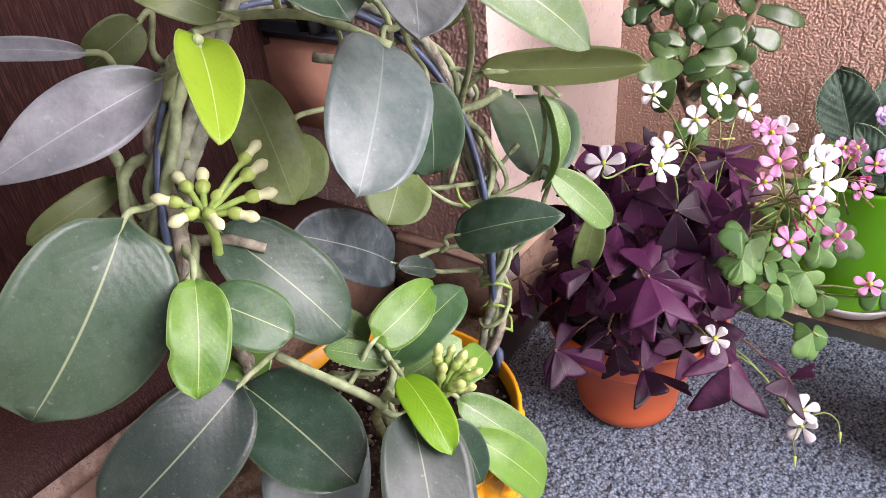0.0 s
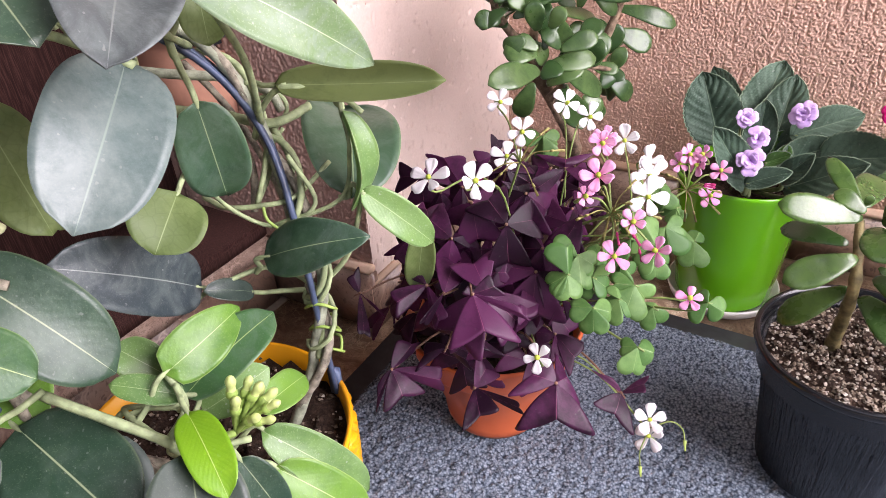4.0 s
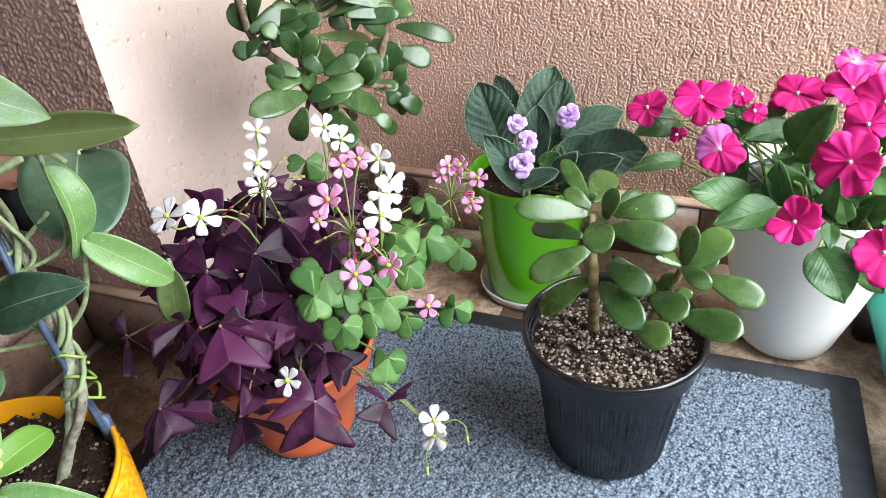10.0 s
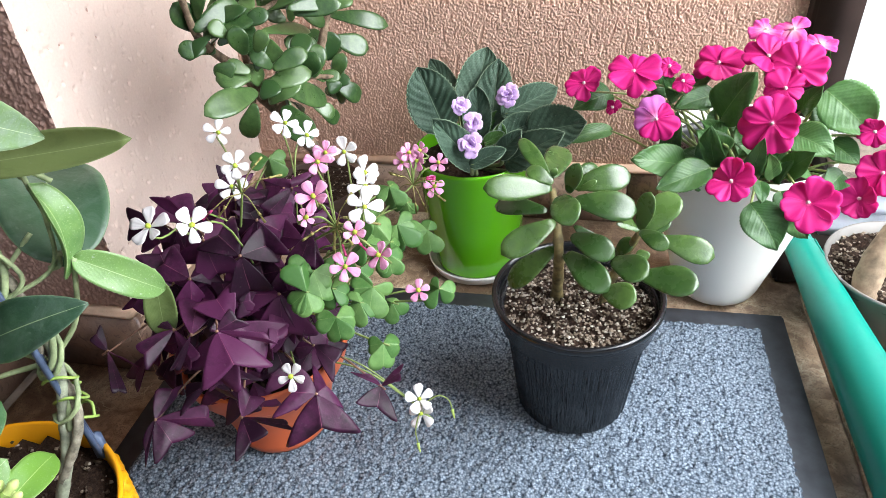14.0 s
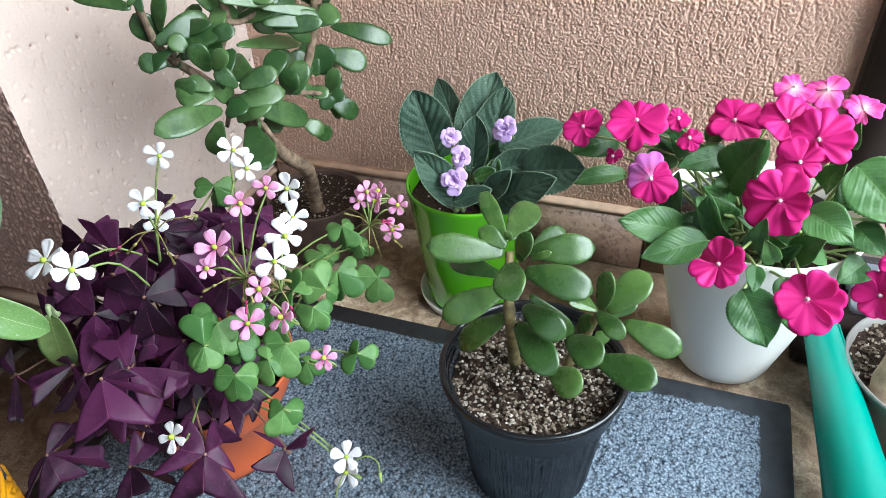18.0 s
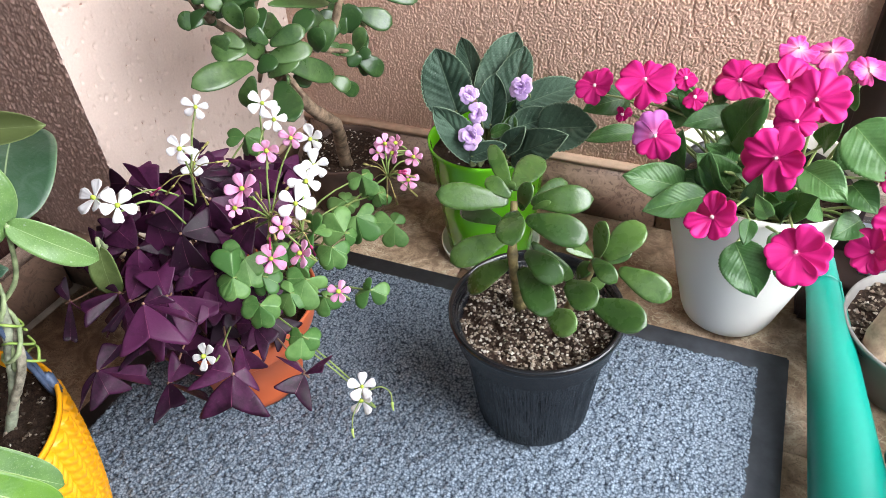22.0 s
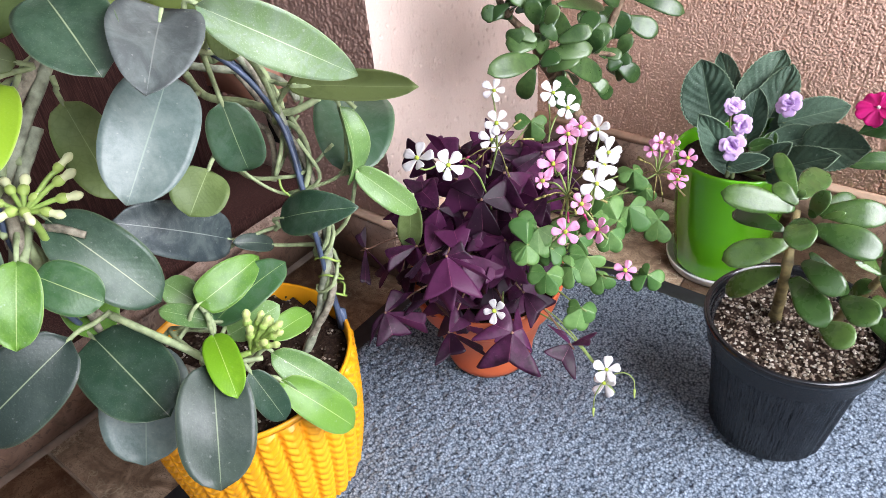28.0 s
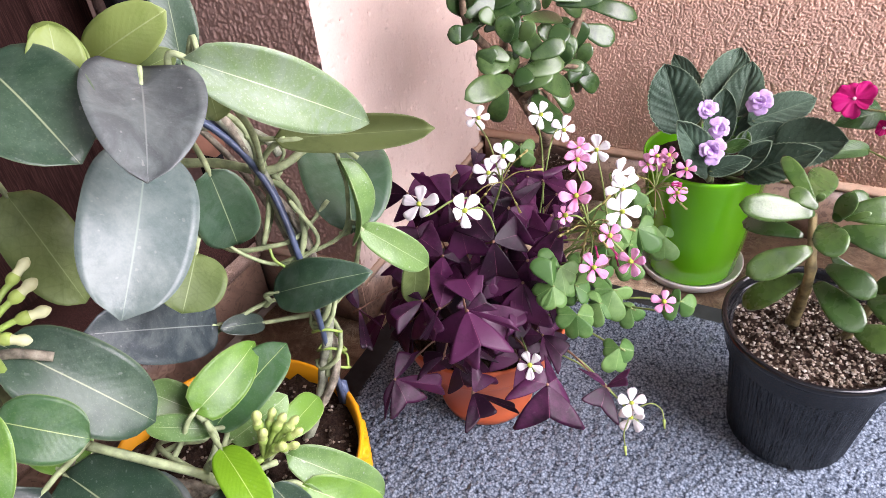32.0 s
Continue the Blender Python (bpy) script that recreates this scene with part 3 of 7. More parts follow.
def soil(parent, at, radius, bumpy=0.004, perlite=0, grit=0, seed=1, label="dark crumbly potting soil", size=0.0016):
    rng = random.Random(seed)
    rings, seg = 16, 56
    verts = []
    for i in range(rings):
        r = radius * i / (rings - 1)
        for j in range(seg):
            a = 2 * math.pi * j / seg
            x, y = r * math.cos(a), r * math.sin(a)
            h = bumpy * (noise.noise(Vector((x * 90 + seed, y * 90, 0))) + 0.7 * noise.noise(Vector((x * 260, y * 260, seed))))
            verts.append((at[0] + x, at[1] + y, at[2] + h))
    s = solid("soil", verts, grid_faces(rings, seg, True), M_SOIL, parent, label)

    def spots(n):
        out = []
        for _ in range(n):
            r, a = radius * 0.97 * math.sqrt(rng.random()), rng.uniform(0, 2 * math.pi)
            x, y = r * math.cos(a), r * math.sin(a)
            h = bumpy * (noise.noise(Vector((x * 90 + seed, y * 90, 0))) + 0.7 * noise.noise(Vector((x * 260, y * 260, seed))))
            out.append((at[0] + x, at[1] + y, at[2] + h + 0.0006))
        return out

    if perlite:
        v, f = pebbles(rng, spots(perlite), size)
        tagged(solid("perlite", v, f, M_PERLITE, s, "pale perlite grains", None, False), kind="stuff")
    v, f = pebbles(rng, spots(grit or 350), size * 1.1)
    tagged(solid("bark_mulch", v, f, M_GRIT if grit else M_SOIL, s, "brown bark crumbs", None, False), kind="stuff")


def turned(name, profile, at, material, parent, label="", seg=64, ripple=None):
    v, f = lathe(profile, at, seg, ripple)
    return solid(name, v, f, material, parent, label)


# black nursery pot
BLACK = (0.4432, -0.3285)
def black_pot():
    n = Nodes("black_plastic", 0.24, 0, 0.42)
    g = n.noise(120.0, 3.0, (3.4, 3.4, 0.07))
    n.colour(n.ramp(g, [(0.3, rgb(0.004, 0.005, 0.007)), (0.7, rgb(0.012, 0.013, 0.016))]))
    n.bump(g, 0.9, 0.0032)
    pot = thing("jade_plant", (*BLACK, 0.0135), "small jade plant in a ribbed black nursery pot on the doormat", "potted plant")
    at = (*BLACK, 0.0135)

    def ribs(a, z, i):
        if z < 0.002 or i > 6:
            return 0.0
        wide = noise.noise(Vector((math.cos(a) * 9, math.sin(a) * 9, 2.0)))
        fine = noise.noise(Vector((math.cos(a) * 34, math.sin(a) * 34, 5.0)))
        return 0.00042 * math.cos(a * 108 + 1.5 * wide) + 0.00055 * fine

    turned("pot", [(0.0, 0.001), (0.042, 0.001), (0.0480, 0.0), (0.0505, 0.003), (0.0570, 0.060), (0.0645, 0.116), (0.0660, 0.118), (0.0660, 0.1195), (0.063, 0.115), (0.059, 0.080)], at, n.m, pot, "ribbed black plastic pot", 432, ribs)
    gloss = plain("smooth_black_plastic", (0.008, 0.009, 0.011), 0.18, 0.5, 0.1, 30, 0.02)
    turned("rim", [(0.0655, 0.115), (0.0665, 0.1195), (0.0712, 0.1205), (0.0732, 0.1235), (0.0732, 0.1275), (0.0715, 0.1295), (0.0692, 0.1288), (0.0680, 0.125), (0.0675, 0.102)], at, gloss, pot, "glossy rolled black rim", 96)
    soil(pot, (BLACK[0], BLACK[1], at[2] + 0.112), 0.0678, 0.006, 600, 2500, 3, "gritty potting mix speckled with perlite", 0.0017)
    return pot


# green ceramic pot on a white saucer
VIOLET = (0.319, -0.108)
def green_pot():
    n = Nodes("lime_green_glaze", 0.12, 0, 0.5)
    n.colour(n.mix(n.math("MULTIPLY", n.noise(18.0, 3.0), 0.5), rgb(0.105, 0.40, 0.006), rgb(0.13, 0.47, 0.010)))
    n.bump(n.noise(40.0, 2.0), 0.05, 0.001)
    n.b.inputs["Coat Weight"].default_value = 0.4
    white = plain("white_glaze", (0.72, 0.70, 0.66), 0.3, 0.5, 0.06, 40)
    pot = thing("african_violet", (*VIOLET, 0.0), "african violet with lilac flowers in a lime green glazed pot", "potted plant")
    at = (*VIOLET, 0.0)
    turned("saucer", [(0.0, 0.001), (0.050, 0.001), (0.056, 0.003), (0.0595, 0.012), (0.0600, 0.0145), (0.0585, 0.0150), (0.055, 0.006), (0.0, 0.005)], at, white, pot, "white glazed saucer")
    turned("pot", [(0.0, 0.006), (0.046, 0.006), (0.0495, 0.008), (0.0510, 0.012), (0.0570, 0.070), (0.0658, 0.149), (0.0672, 0.153), (0.0671, 0.1562), (0.0656, 0.1570), (0.0638, 0.1540), (0.059, 0.115), (0.055, 0.090)], at, n.m, pot, "lime green glazed pot", 80)
    soil(pot, (VIOLET[0], VIOLET[1], 0.140), 0.0615, 0.003, 30, 0, 5)
    return pot


# white pot
WHITE = (0.5961, -0.1350)
def white_pot():
    n = Nodes("white_matt_glaze", 0.28, 0, 0.5)
    n.colour(n.mix(n.math("MULTIPLY", n.noise(12.0, 3.0), 0.6), rgb(0.86, 0.84, 0.79), rgb(0.81, 0.79, 0.735)))
    n.bump(n.noise(25.0, 2.0), 0.05, 0.001)
    pot = thing("impatiens_plant", (*WHITE, 0.006), "magenta impatiens in a tall white tapered pot", "potted plant")
    at = (*WHITE, 0.006)
    turned("pot", [(0.0, 0.001), (0.034, 0.001), (0.040, 0.002), (0.0440, 0.006), (0.0475, 0.015), (0.0580, 0.055), (0.0740, 0.120), (0.0862, 0.178), (0.0868, 0.1825), (0.0855, 0.1845), (0.0836, 0.1825), (0.078, 0.155), (0.068, 0.11)], at, n.m, pot, "tall white tapered pot", 80)
    turned("inner_pot", [(0.0690, 0.120), (0.0785, 0.1690), (0.0765, 0.1700), (0.0735, 0.1640), (0.066, 0.12)], at, plain("inner_black_plastic", (0.012, 0.012, 0.013), 0.4), pot, "black inner nursery pot")
    soil(pot, (WHITE[0], WHITE[1], 0.160), 0.0720, 0.004, 40, 0, 6)
    return pot


# terracotta coloured pot
TERRA = (0.1755, -0.3940)
def terra_pot():
    n = Nodes("orange_brown_plastic", 0.38, 0, 0.5)
    n.colour(n.mix(n.math("MULTIPLY", n.noise(20.0, 4.0), 0.7), rgb(0.50, 0.112, 0.040), rgb(0.41, 0.085, 0.030)))
    n.bump(n.noise(60.0, 3.0), 0.08, 0.001)
    pot = thing("oxalis_plant", (*TERRA, 0.0135), "purple and green oxalis in an orange-brown plastic pot on the doormat", "potted plant")
    at = (*TERRA, 0.0135)
    turned("pot", [(0.0, 0.001), (0.039, 0.001), (0.0435, 0.002), (0.0450, 0.006), (0.0458, 0.013), (0.0445, 0.015), (0.0610, 0.074), (0.0690, 0.080), (0.0705, 0.083), (0.0768, 0.106), (0.0772, 0.109), (0.0757, 0.1105), (0.0735, 0.1080), (0.067, 0.090), (0.060, 0.07)], at, n.m, pot, "orange-brown plastic pot", 72)
    soil(pot, (TERRA[0], TERRA[1], at[2] + 0.094), 0.067, 0.004, 20, 0, 8)
    return pot


# yellow basket-weave pot
YELLOW = (0.0846, -0.6190)
def yellow_pot():
    n = Nodes("yellow_plastic", 0.36, 0, 0.5)
    n.colour(n.mix(n.math("MULTIPLY", n.noise(30.0, 3.0), 0.7), rgb(0.80, 0.36, 0.006), rgb(0.70, 0.29, 0.004)))
    n.bump(n.noise(200.0, 2.0), 0.05, 0.0006)
    pot = thing("stephanotis_vine", (*YELLOW, 0.0), "stephanotis vine on a hoop in a yellow braided-relief pot", "potted plant")
    at = (*YELLOW, 0.0)

    def braid(a, z, i):
        if z < 0.012 or z > 0.144 or i > 134:
            return 0.0
        col = a / (2 * math.pi) * 30
        s = (col % 1.0) * 2 - 1
        rib = 0.0030 * (1 - abs(s) ** 3)
        k = ((z - 0.0085 * abs(s)) / 0.0092) % 1.0
        return rib + 0.0026 * math.sin(math.pi * k) ** 0.7 - 0.0026 * (abs(s) > 0.84)

    prof = [(0.0, 0.001), (0.060, 0.001), (0.068, 0.004)]
    for k in range(130):
        z = 0.008 + 0.140 * k / 129
        prof.append((0.0715 + 0.016 * (z / 0.148) ** 0.9 + 0.004 * math.sin(z / 0.148 * math.pi), z))
    prof += [(0.0905, 0.147), (0.0912, 0.151), (0.0897, 0.1530), (0.0875, 0.1515), (0.085, 0.13), (0.081, 0.10)]
    v, f = lathe(prof, at, 420, braid)
    solid("pot", v, f, n.m, pot, "yellow plastic pot with braided relief")
    soil(pot, (YELLOW[0], YELLOW[1], 0.138), 0.0855, 0.008, 20, 900, 9, "dark crumbly potting soil with bark", 0.0017)
    return pot


# back jade pot
BACK = (0.105, -0.075)
def back_pot():
    n = Nodes("brown_clay", 0.7, 0, 0.3)
    n.colour(n.ramp(n.noise(30.0, 4.0), [(0.3, rgb(0.05, 0.03, 0.025)), (0.7, rgb(0.10, 0.06, 0.045))]))
    pot = thing("tall_jade_plant", (*BACK, 0.0), "tall jade plant with a woody trunk in a dark clay pot", "potted plant")
    at = (*BACK, 0.0)
    turned("pot", [(0.0, 0.001), (0.040, 0.001), (0.046, 0.002), (0.0480, 0.006), (0.0590, 0.078), (0.0600, 0.081), (0.0585, 0.082), (0.0570, 0.079), (0.052, 0.05)], at, n.m, pot, "dark brown clay pot", 56)
    soil(pot, (BACK[0], BACK[1], 0.074), 0.0565, 0.004, 60, 250, 10)
    return pot


jade = black_pot()
violet = green_pot()
impatiens = white_pot()
oxalis = terra_pot()
vine = yellow_pot()
tall_jade = back_pot()


# ---- plants ----
EYE_SIDE = Vector((0.43, -0.79, 0.53))


def toward(p, lift=0.0, side=0.0):
    """From p to the side that the daylight and the viewer are on."""
    d = (EYE_SIDE - Vector(p)).normalized()
    return (d + Vector((side, 0, lift))).normalized()


def count_seed():
    count_seed.n += 1
    return count_seed.n


count_seed.n = 0

# stephanotis vine
TEAL = leaf_material("vine_leaf_blue_green", (0.019, 0.052, 0.030), (0.050, 0.096, 0.058), (0.30, 0.37, 0.21), (0.22, 0.34, 0.06), 0.36, 0.25, 0.12, dust=0.10, edge=0.25, mid=0.0105)
TEAL2 = leaf_material("vine_leaf_mid_green", (0.035, 0.105, 0.034), (0.080, 0.170, 0.060), (0.36, 0.48, 0.18), (0.3, 0.5, 0.05), 0.38, 0.18, 0.08, dust=0.18, edge=0.3, mid=0.0105)
# grey-blue tones: sky sheen on the leaves put into the colour, besides dust
BLUE = leaf_material("vine_leaf_grey_green_sheen", (0.075, 0.118, 0.112), (0.150, 0.195, 0.180), (0.22, 0.29, 0.24), (0.2, 0.33, 0.08), 0.36, 0.18, 0.12, dust=0.35, edge=0.2, mid=0.0105)
BLUEH = leaf_material("vine_leaf_slate_sheen", (0.085, 0.100, 0.100), (0.160, 0.175, 0.170), (0.20, 0.23, 0.21), (0.2, 0.3, 0.08), 0.40, 0.18, 0.18, dust=0.4, mid=0.0105)
BLUED = leaf_material("vine_leaf_dark_slate_sheen", (0.030, 0.044, 0.050), (0.066, 0.084, 0.092), (0.24, 0.28, 0.25), (0.15, 0.25, 0.08), 0.40, 0.18, 0.14, dust=0.30, mid=0.0105)
BLUEG = leaf_material("vine_leaf_silver_sheen", (0.130, 0.140, 0.155), (0.215, 0.228, 0.242), (0.33, 0.35, 0.34), (0.3, 0.35, 0.2), 0.40, 0.15, 0.15, dust=0.3, mid=0.0105)
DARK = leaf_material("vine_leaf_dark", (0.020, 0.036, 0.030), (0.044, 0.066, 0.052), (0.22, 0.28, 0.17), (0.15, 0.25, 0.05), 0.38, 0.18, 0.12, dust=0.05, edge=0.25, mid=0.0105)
DARKG = leaf_material("vine_leaf_dark_green", (0.020, 0.058, 0.030), (0.042, 0.096, 0.050), (0.28, 0.38, 0.20), (0.15, 0.3, 0.05), 0.36, 0.18, 0.05, dust=0.2, edge=0.35, mid=0.0105)
GREEN = leaf_material("vine_leaf_green", (0.065, 0.185, 0.020), (0.135, 0.290, 0.040), (0.46, 0.58, 0.22), (0.4, 0.6, 0.05), 0.36, 0.18, 0.14, thin=0.2, dust=0.10, edge=0.5, mid=0.0105)
LIME = leaf_material("vine_leaf_lime", (0.170, 0.320, 0.014), (0.260, 0.430, 0.026), (0.55, 0.64, 0.28), (0.5, 0.65, 0.05), 0.38, 0.18, 0.08, thin=0.25, edge=0.6, mid=0.0105)
LIME2 = leaf_material("vine_leaf_young", (0.150, 0.340, 0.012), (0.250, 0.470, 0.022), (0.50, 0.64, 0.20), (0.5, 0.7, 0.05), 0.36, 0.4, 0.06, thin=0.25, mid=0.0105)
LIME3 = leaf_material("vine_leaf_backlit", (0.170, 0.255, 0.055), (0.270, 0.360, 0.105), (0.42, 0.50, 0.22), (0.6, 0.7, 0.1), 0.45, 0.3, 0.03, thin=0.35)
OLIVE = leaf_material("vine_leaf_olive", (0.075, 0.105, 0.036), (0.140, 0.180, 0.062), (0.26, 0.32, 0.13), (0.4, 0.5, 0.08), 0.48, 0.25, 0.04, thin=0.2, edge=0.3, mid=0.0105)
OLIVE2 = leaf_material("vine_leaf_pale_underside", (0.110, 0.165, 0.050), (0.180, 0.245, 0.085), (0.30, 0.39, 0.16), (0.45, 0.6, 0.1), 0.50, 0.25, 0.03, thin=0.25, net=0.22, edge=0.3, mid=0.0105)
SPECK = leaf_material("vine_leaf_speckled", (0.135, 0.225, 0.095), (0.230, 0.320, 0.170), (0.48, 0.56, 0.36), (0.4, 0.6, 0.1), 0.36, 0.25, 0.25, thin=0.15, dust=0.55, edge=0.4, mid=0.0105)
GREEN2 = leaf_material("vine_leaf_fresh_speckled", (0.085, 0.190, 0.045), (0.150, 0.280, 0.080), (0.44, 0.56, 0.28), (0.4, 0.6, 0.1), 0.36, 0.18, 0.35, thin=0.18, dust=0.12, edge=0.5, mid=0.0105)
M_STEM = plain("green_stem", (0.31, 0.38, 0.20), 0.55, 0.3, 0.25, 120, 0.3)
M_PALE_STEM = plain("dusty_grey_green_stem", (0.34, 0.37, 0.27), 0.7, 0.25, 0.3, 110, 0.6)
M_WOODY = plain("grey_green_woody_stem", (0.33, 0.30, 0.23), 0.75, 0.2, 0.35, 160, 0.7)
M_BUD = plain("pale_green_bud", (0.62, 0.66, 0.38), 0.45, 0.35, 0.12, 90, 0.15)
M_BUD_CUP = plain("yellow_green_calyx", (0.34, 0.46, 0.11), 0.45, 0.35, 0.15, 120, 0.2)
M_BUD_YOUNG = plain("green_young_bud", (0.48, 0.58, 0.20), 0.42, 0.35, 0.2, 160, 0.15)
M_BUD_BASE = plain("bud_stalk_green", (0.27, 0.40, 0.09), 0.45, 0.35, 0.15, 120, 0.2)


# the hoop and the winding stems
M_HOOP = plain("blue_grey_plastic_hoop", (0.070, 0.098, 0.165), 0.4, 0.4, 0.3, 60, 0.1)
HOOP = [(0.127, -0.545, 0.150), (0.131, -0.552, 0.225), (0.130, -0.554, 0.290), (0.110, -0.545, 0.340), (0.088, -0.560, 0.385), (0.065, -0.600, 0.415), (0.050, -0.650, 0.420), (0.050, -0.695, 0.390), (0.065, -0.722, 0.340), (0.060, -0.715, 0.270), (0.045, -0.698, 0.215), (0.040, -0.690, 0.150)]
for off in (-0.0022, 0.0022):
    tube("hoop", [(x + off, y - off, z) for x, y, z in HOOP], 0.0021, 0.0021, M_HOOP, vine, "blue-grey plastic hoop", 6, 6)
part("hoop_clip", box((0.1215, -0.5465, 0.140), (0.1305, -0.5385, 0.163), 0.002), M_HOOP, vine, "blue-grey plastic clip on the rim")


def winding(points, r0, r1, material, wind=0.006, turns=5.0, phase=0.0, name="stem"):
    line = curve_points(points, 8)
    out = []
    for i, p in enumerate(line):
        f = i / (len(line) - 1)
        a = phase + f * turns * 2 * math.pi
        out.append(p + Vector((math.cos(a), math.sin(a) * 0.6, math.sin(a) * 0.8)) * wind * min(1, f * 6, (1 - f) * 6 + 0.2))
    return tube(name, out, r0, r1, material, vine, "", 7, 2, 0.15)


STEM_R = [(0.115, -0.585, 0.130), (0.133, -0.560, 0.190), (0.130, -0.546, 0.235), (0.128, -0.548, 0.290), (0.108, -0.540, 0.340), (0.085, -0.560, 0.390), (0.062, -0.602, 0.418), (0.048, -0.652, 0.422)]
winding(STEM_R, 0.0038, 0.0030, M_PALE_STEM, 0.005, 3, 0.4)
winding(STEM_R, 0.0032, 0.0024, M_WOODY, 0.0060, 4, 2.4)
winding(STEM_R[1:], 0.0022, 0.0018, M_STEM, 0.009, 6, 4.0)
winding(STEM_R[1:4], 0.0017, 0.0014, M_STEM, 0.012, 3, 1.0)
STEM_L = [(0.085, -0.640, 0.130), (0.060, -0.680, 0.190), (0.058, -0.708, 0.260), (0.066, -0.722, 0.330), (0.052, -0.700, 0.385), (0.050, -0.655, 0.420)]
winding(STEM_L, 0.0042, 0.0036, M_WOODY, 0.006, 3, 1.2)
winding(STEM_L, 0.0028, 0.0024, M_WOODY, 0.008, 4, 3.6)
winding(STEM_L[2:], 0.0032, 0.0026, M_STEM, 0.010, 2, 5.0)
winding(STEM_L[1:], 0.0034, 0.0028, M_STEM, 0.008, 2.5, 0.2)
for pts, r in (
    ([(0.090, -0.630, 0.130), (0.118, -0.665, 0.200), (0.132, -0.673, 0.224), (0.105, -0.690, 0.248), (0.088, -0.700, 0.262)], 0.0030),
    ([(0.132, -0.673, 0.224), (0.128, -0.655, 0.232), (0.116, -0.652, 0.246)], 0.0022),
    ([(0.132, -0.673, 0.220), (0.140, -0.668, 0.215), (0.152, -0.640, 0.204)], 0.0022),
    ([(0.128, -0.640, 0.130), (0.130, -0.662, 0.190), (0.132, -0.673, 0.224)], 0.0028),
    ([(0.132, -0.673, 0.222), (0.100, -0.672, 0.228), (0.085, -0.660, 0.215), (0.095, -0.640, 0.200)], 0.0018),
    ([(0.038, -0.718, 0.367), (0.030, -0.715, 0.385), (0.045, -0.705, 0.400), (0.062, -0.712, 0.395)], 0.0026),
    ([(0.038, -0.718, 0.367), (0.048, -0.728, 0.345), (0.070, -0.726, 0.335)], 0.0026),
    ([(0.128, -0.548, 0.330), (0.140, -0.545, 0.300), (0.118, -0.561, 0.288), (0.099, -0.579, 0.312), (0.110, -0.590, 0.350)], 0.0014),
    ([(0.118, -0.561, 0.288), (0.150, -0.535, 0.300), (0.158, -0.530, 0.330), (0.155, -0.528, 0.351)], 0.0014),
    ([(0.105, -0.545, 0.345), (0.126, -0.541, 0.366), (0.150, -0.525, 0.360), (0.163, -0.520, 0.350)], 0.0018),
    ([(0.130, -0.548, 0.240), (0.110, -0.560, 0.256), (0.092, -0.590, 0.255), (0.085, -0.610, 0.250)], 0.0017),
    ([(0.130, -0.548, 0.236), (0.150, -0.535, 0.262), (0.163, -0.529, 0.305)], 0.0018),
    ([(0.110, -0.545, 0.345), (0.140, -0.575, 0.395), (0.150, -0.605, 0.440)], 0.0020),
    ([(0.085, -0.560, 0.390), (0.120, -0.600, 0.412), (0.142, -0.625, 0.436)], 0.0020),
    ([(0.050, -0.655, 0.420), (0.095, -0.640, 0.420), (0.128, -0.624, 0.405)], 0.0024),
    ([(0.050, -0.695, 0.392), (0.080, -0.700, 0.418), (0.103, -0.706, 0.428)], 0.0022),
):
    tube("stem", pts, r, r * 0.85, M_STEM, vine, "", 7, 6, 0.1)
for pts, r, bark in (
    ([(0.0506, -0.6415, 0.4298), (0.0562, -0.6622, 0.4092), (0.0573, -0.6848, 0.3869), (0.0577, -0.7019, 0.3685), (0.0537, -0.7174, 0.3487), (0.0474, -0.7222, 0.3374)], 0.004, M_PALE_STEM),
    ([(0.0573, -0.6796, 0.3822), (0.0589, -0.6893, 0.3721), (0.0584, -0.6998, 0.3591), (0.0612, -0.7099, 0.3437), (0.0608, -0.7183, 0.3296), (0.0582, -0.7261, 0.3108)], 0.0042, M_PALE_STEM),
    ([(0.0604, -0.6965, 0.3690), (0.0544, -0.7054, 0.3708), (0.0445, -0.7141, 0.3692), (0.0401, -0.7204, 0.3617), (0.0417, -0.7209, 0.3520), (0.0451, -0.7194, 0.3430)], 0.0028, M_STEM),
    ([(0.0399, -0.6703, 0.4032), (0.0351, -0.6819, 0.3966), (0.0336, -0.6907, 0.3869), (0.0376, -0.6974, 0.3745), (0.0427, -0.7022, 0.3599), (0.0429, -0.7138, 0.3411)], 0.0044, M_PALE_STEM),
    ([(0.0320, -0.6837, 0.3899), (0.0363, -0.6938, 0.3728), (0.0438, -0.7027, 0.3543), (0.0436, -0.7147, 0.3355), (0.0506, -0.7220, 0.3158)], 0.0036, M_WOODY),
    ([(0.0696, -0.7120, 0.3348), (0.0745, -0.7202, 0.3254), (0.0769, -0.7264, 0.3189)], 0.0028, M_STEM),
    ([(0.0569, -0.7166, 0.3354), (0.0699, -0.7127, 0.3337), (0.0833, -0.7026, 0.3319), (0.0945, -0.6935, 0.3253)], 0.0028, M_WOODY),
    ([(0.0327, -0.6925, 0.3929), (0.0429, -0.6930, 0.3863), (0.0512, -0.6903, 0.3819)], 0.003, M_STEM),
    ([(0.0243, -0.7276, 0.3450), (0.0352, -0.7258, 0.3407), (0.0479, -0.7209, 0.3384)], 0.003, M_STEM),
):
    tube("stem", pts, r, r * 0.85, bark, vine, "", 9, 6, 0.08)
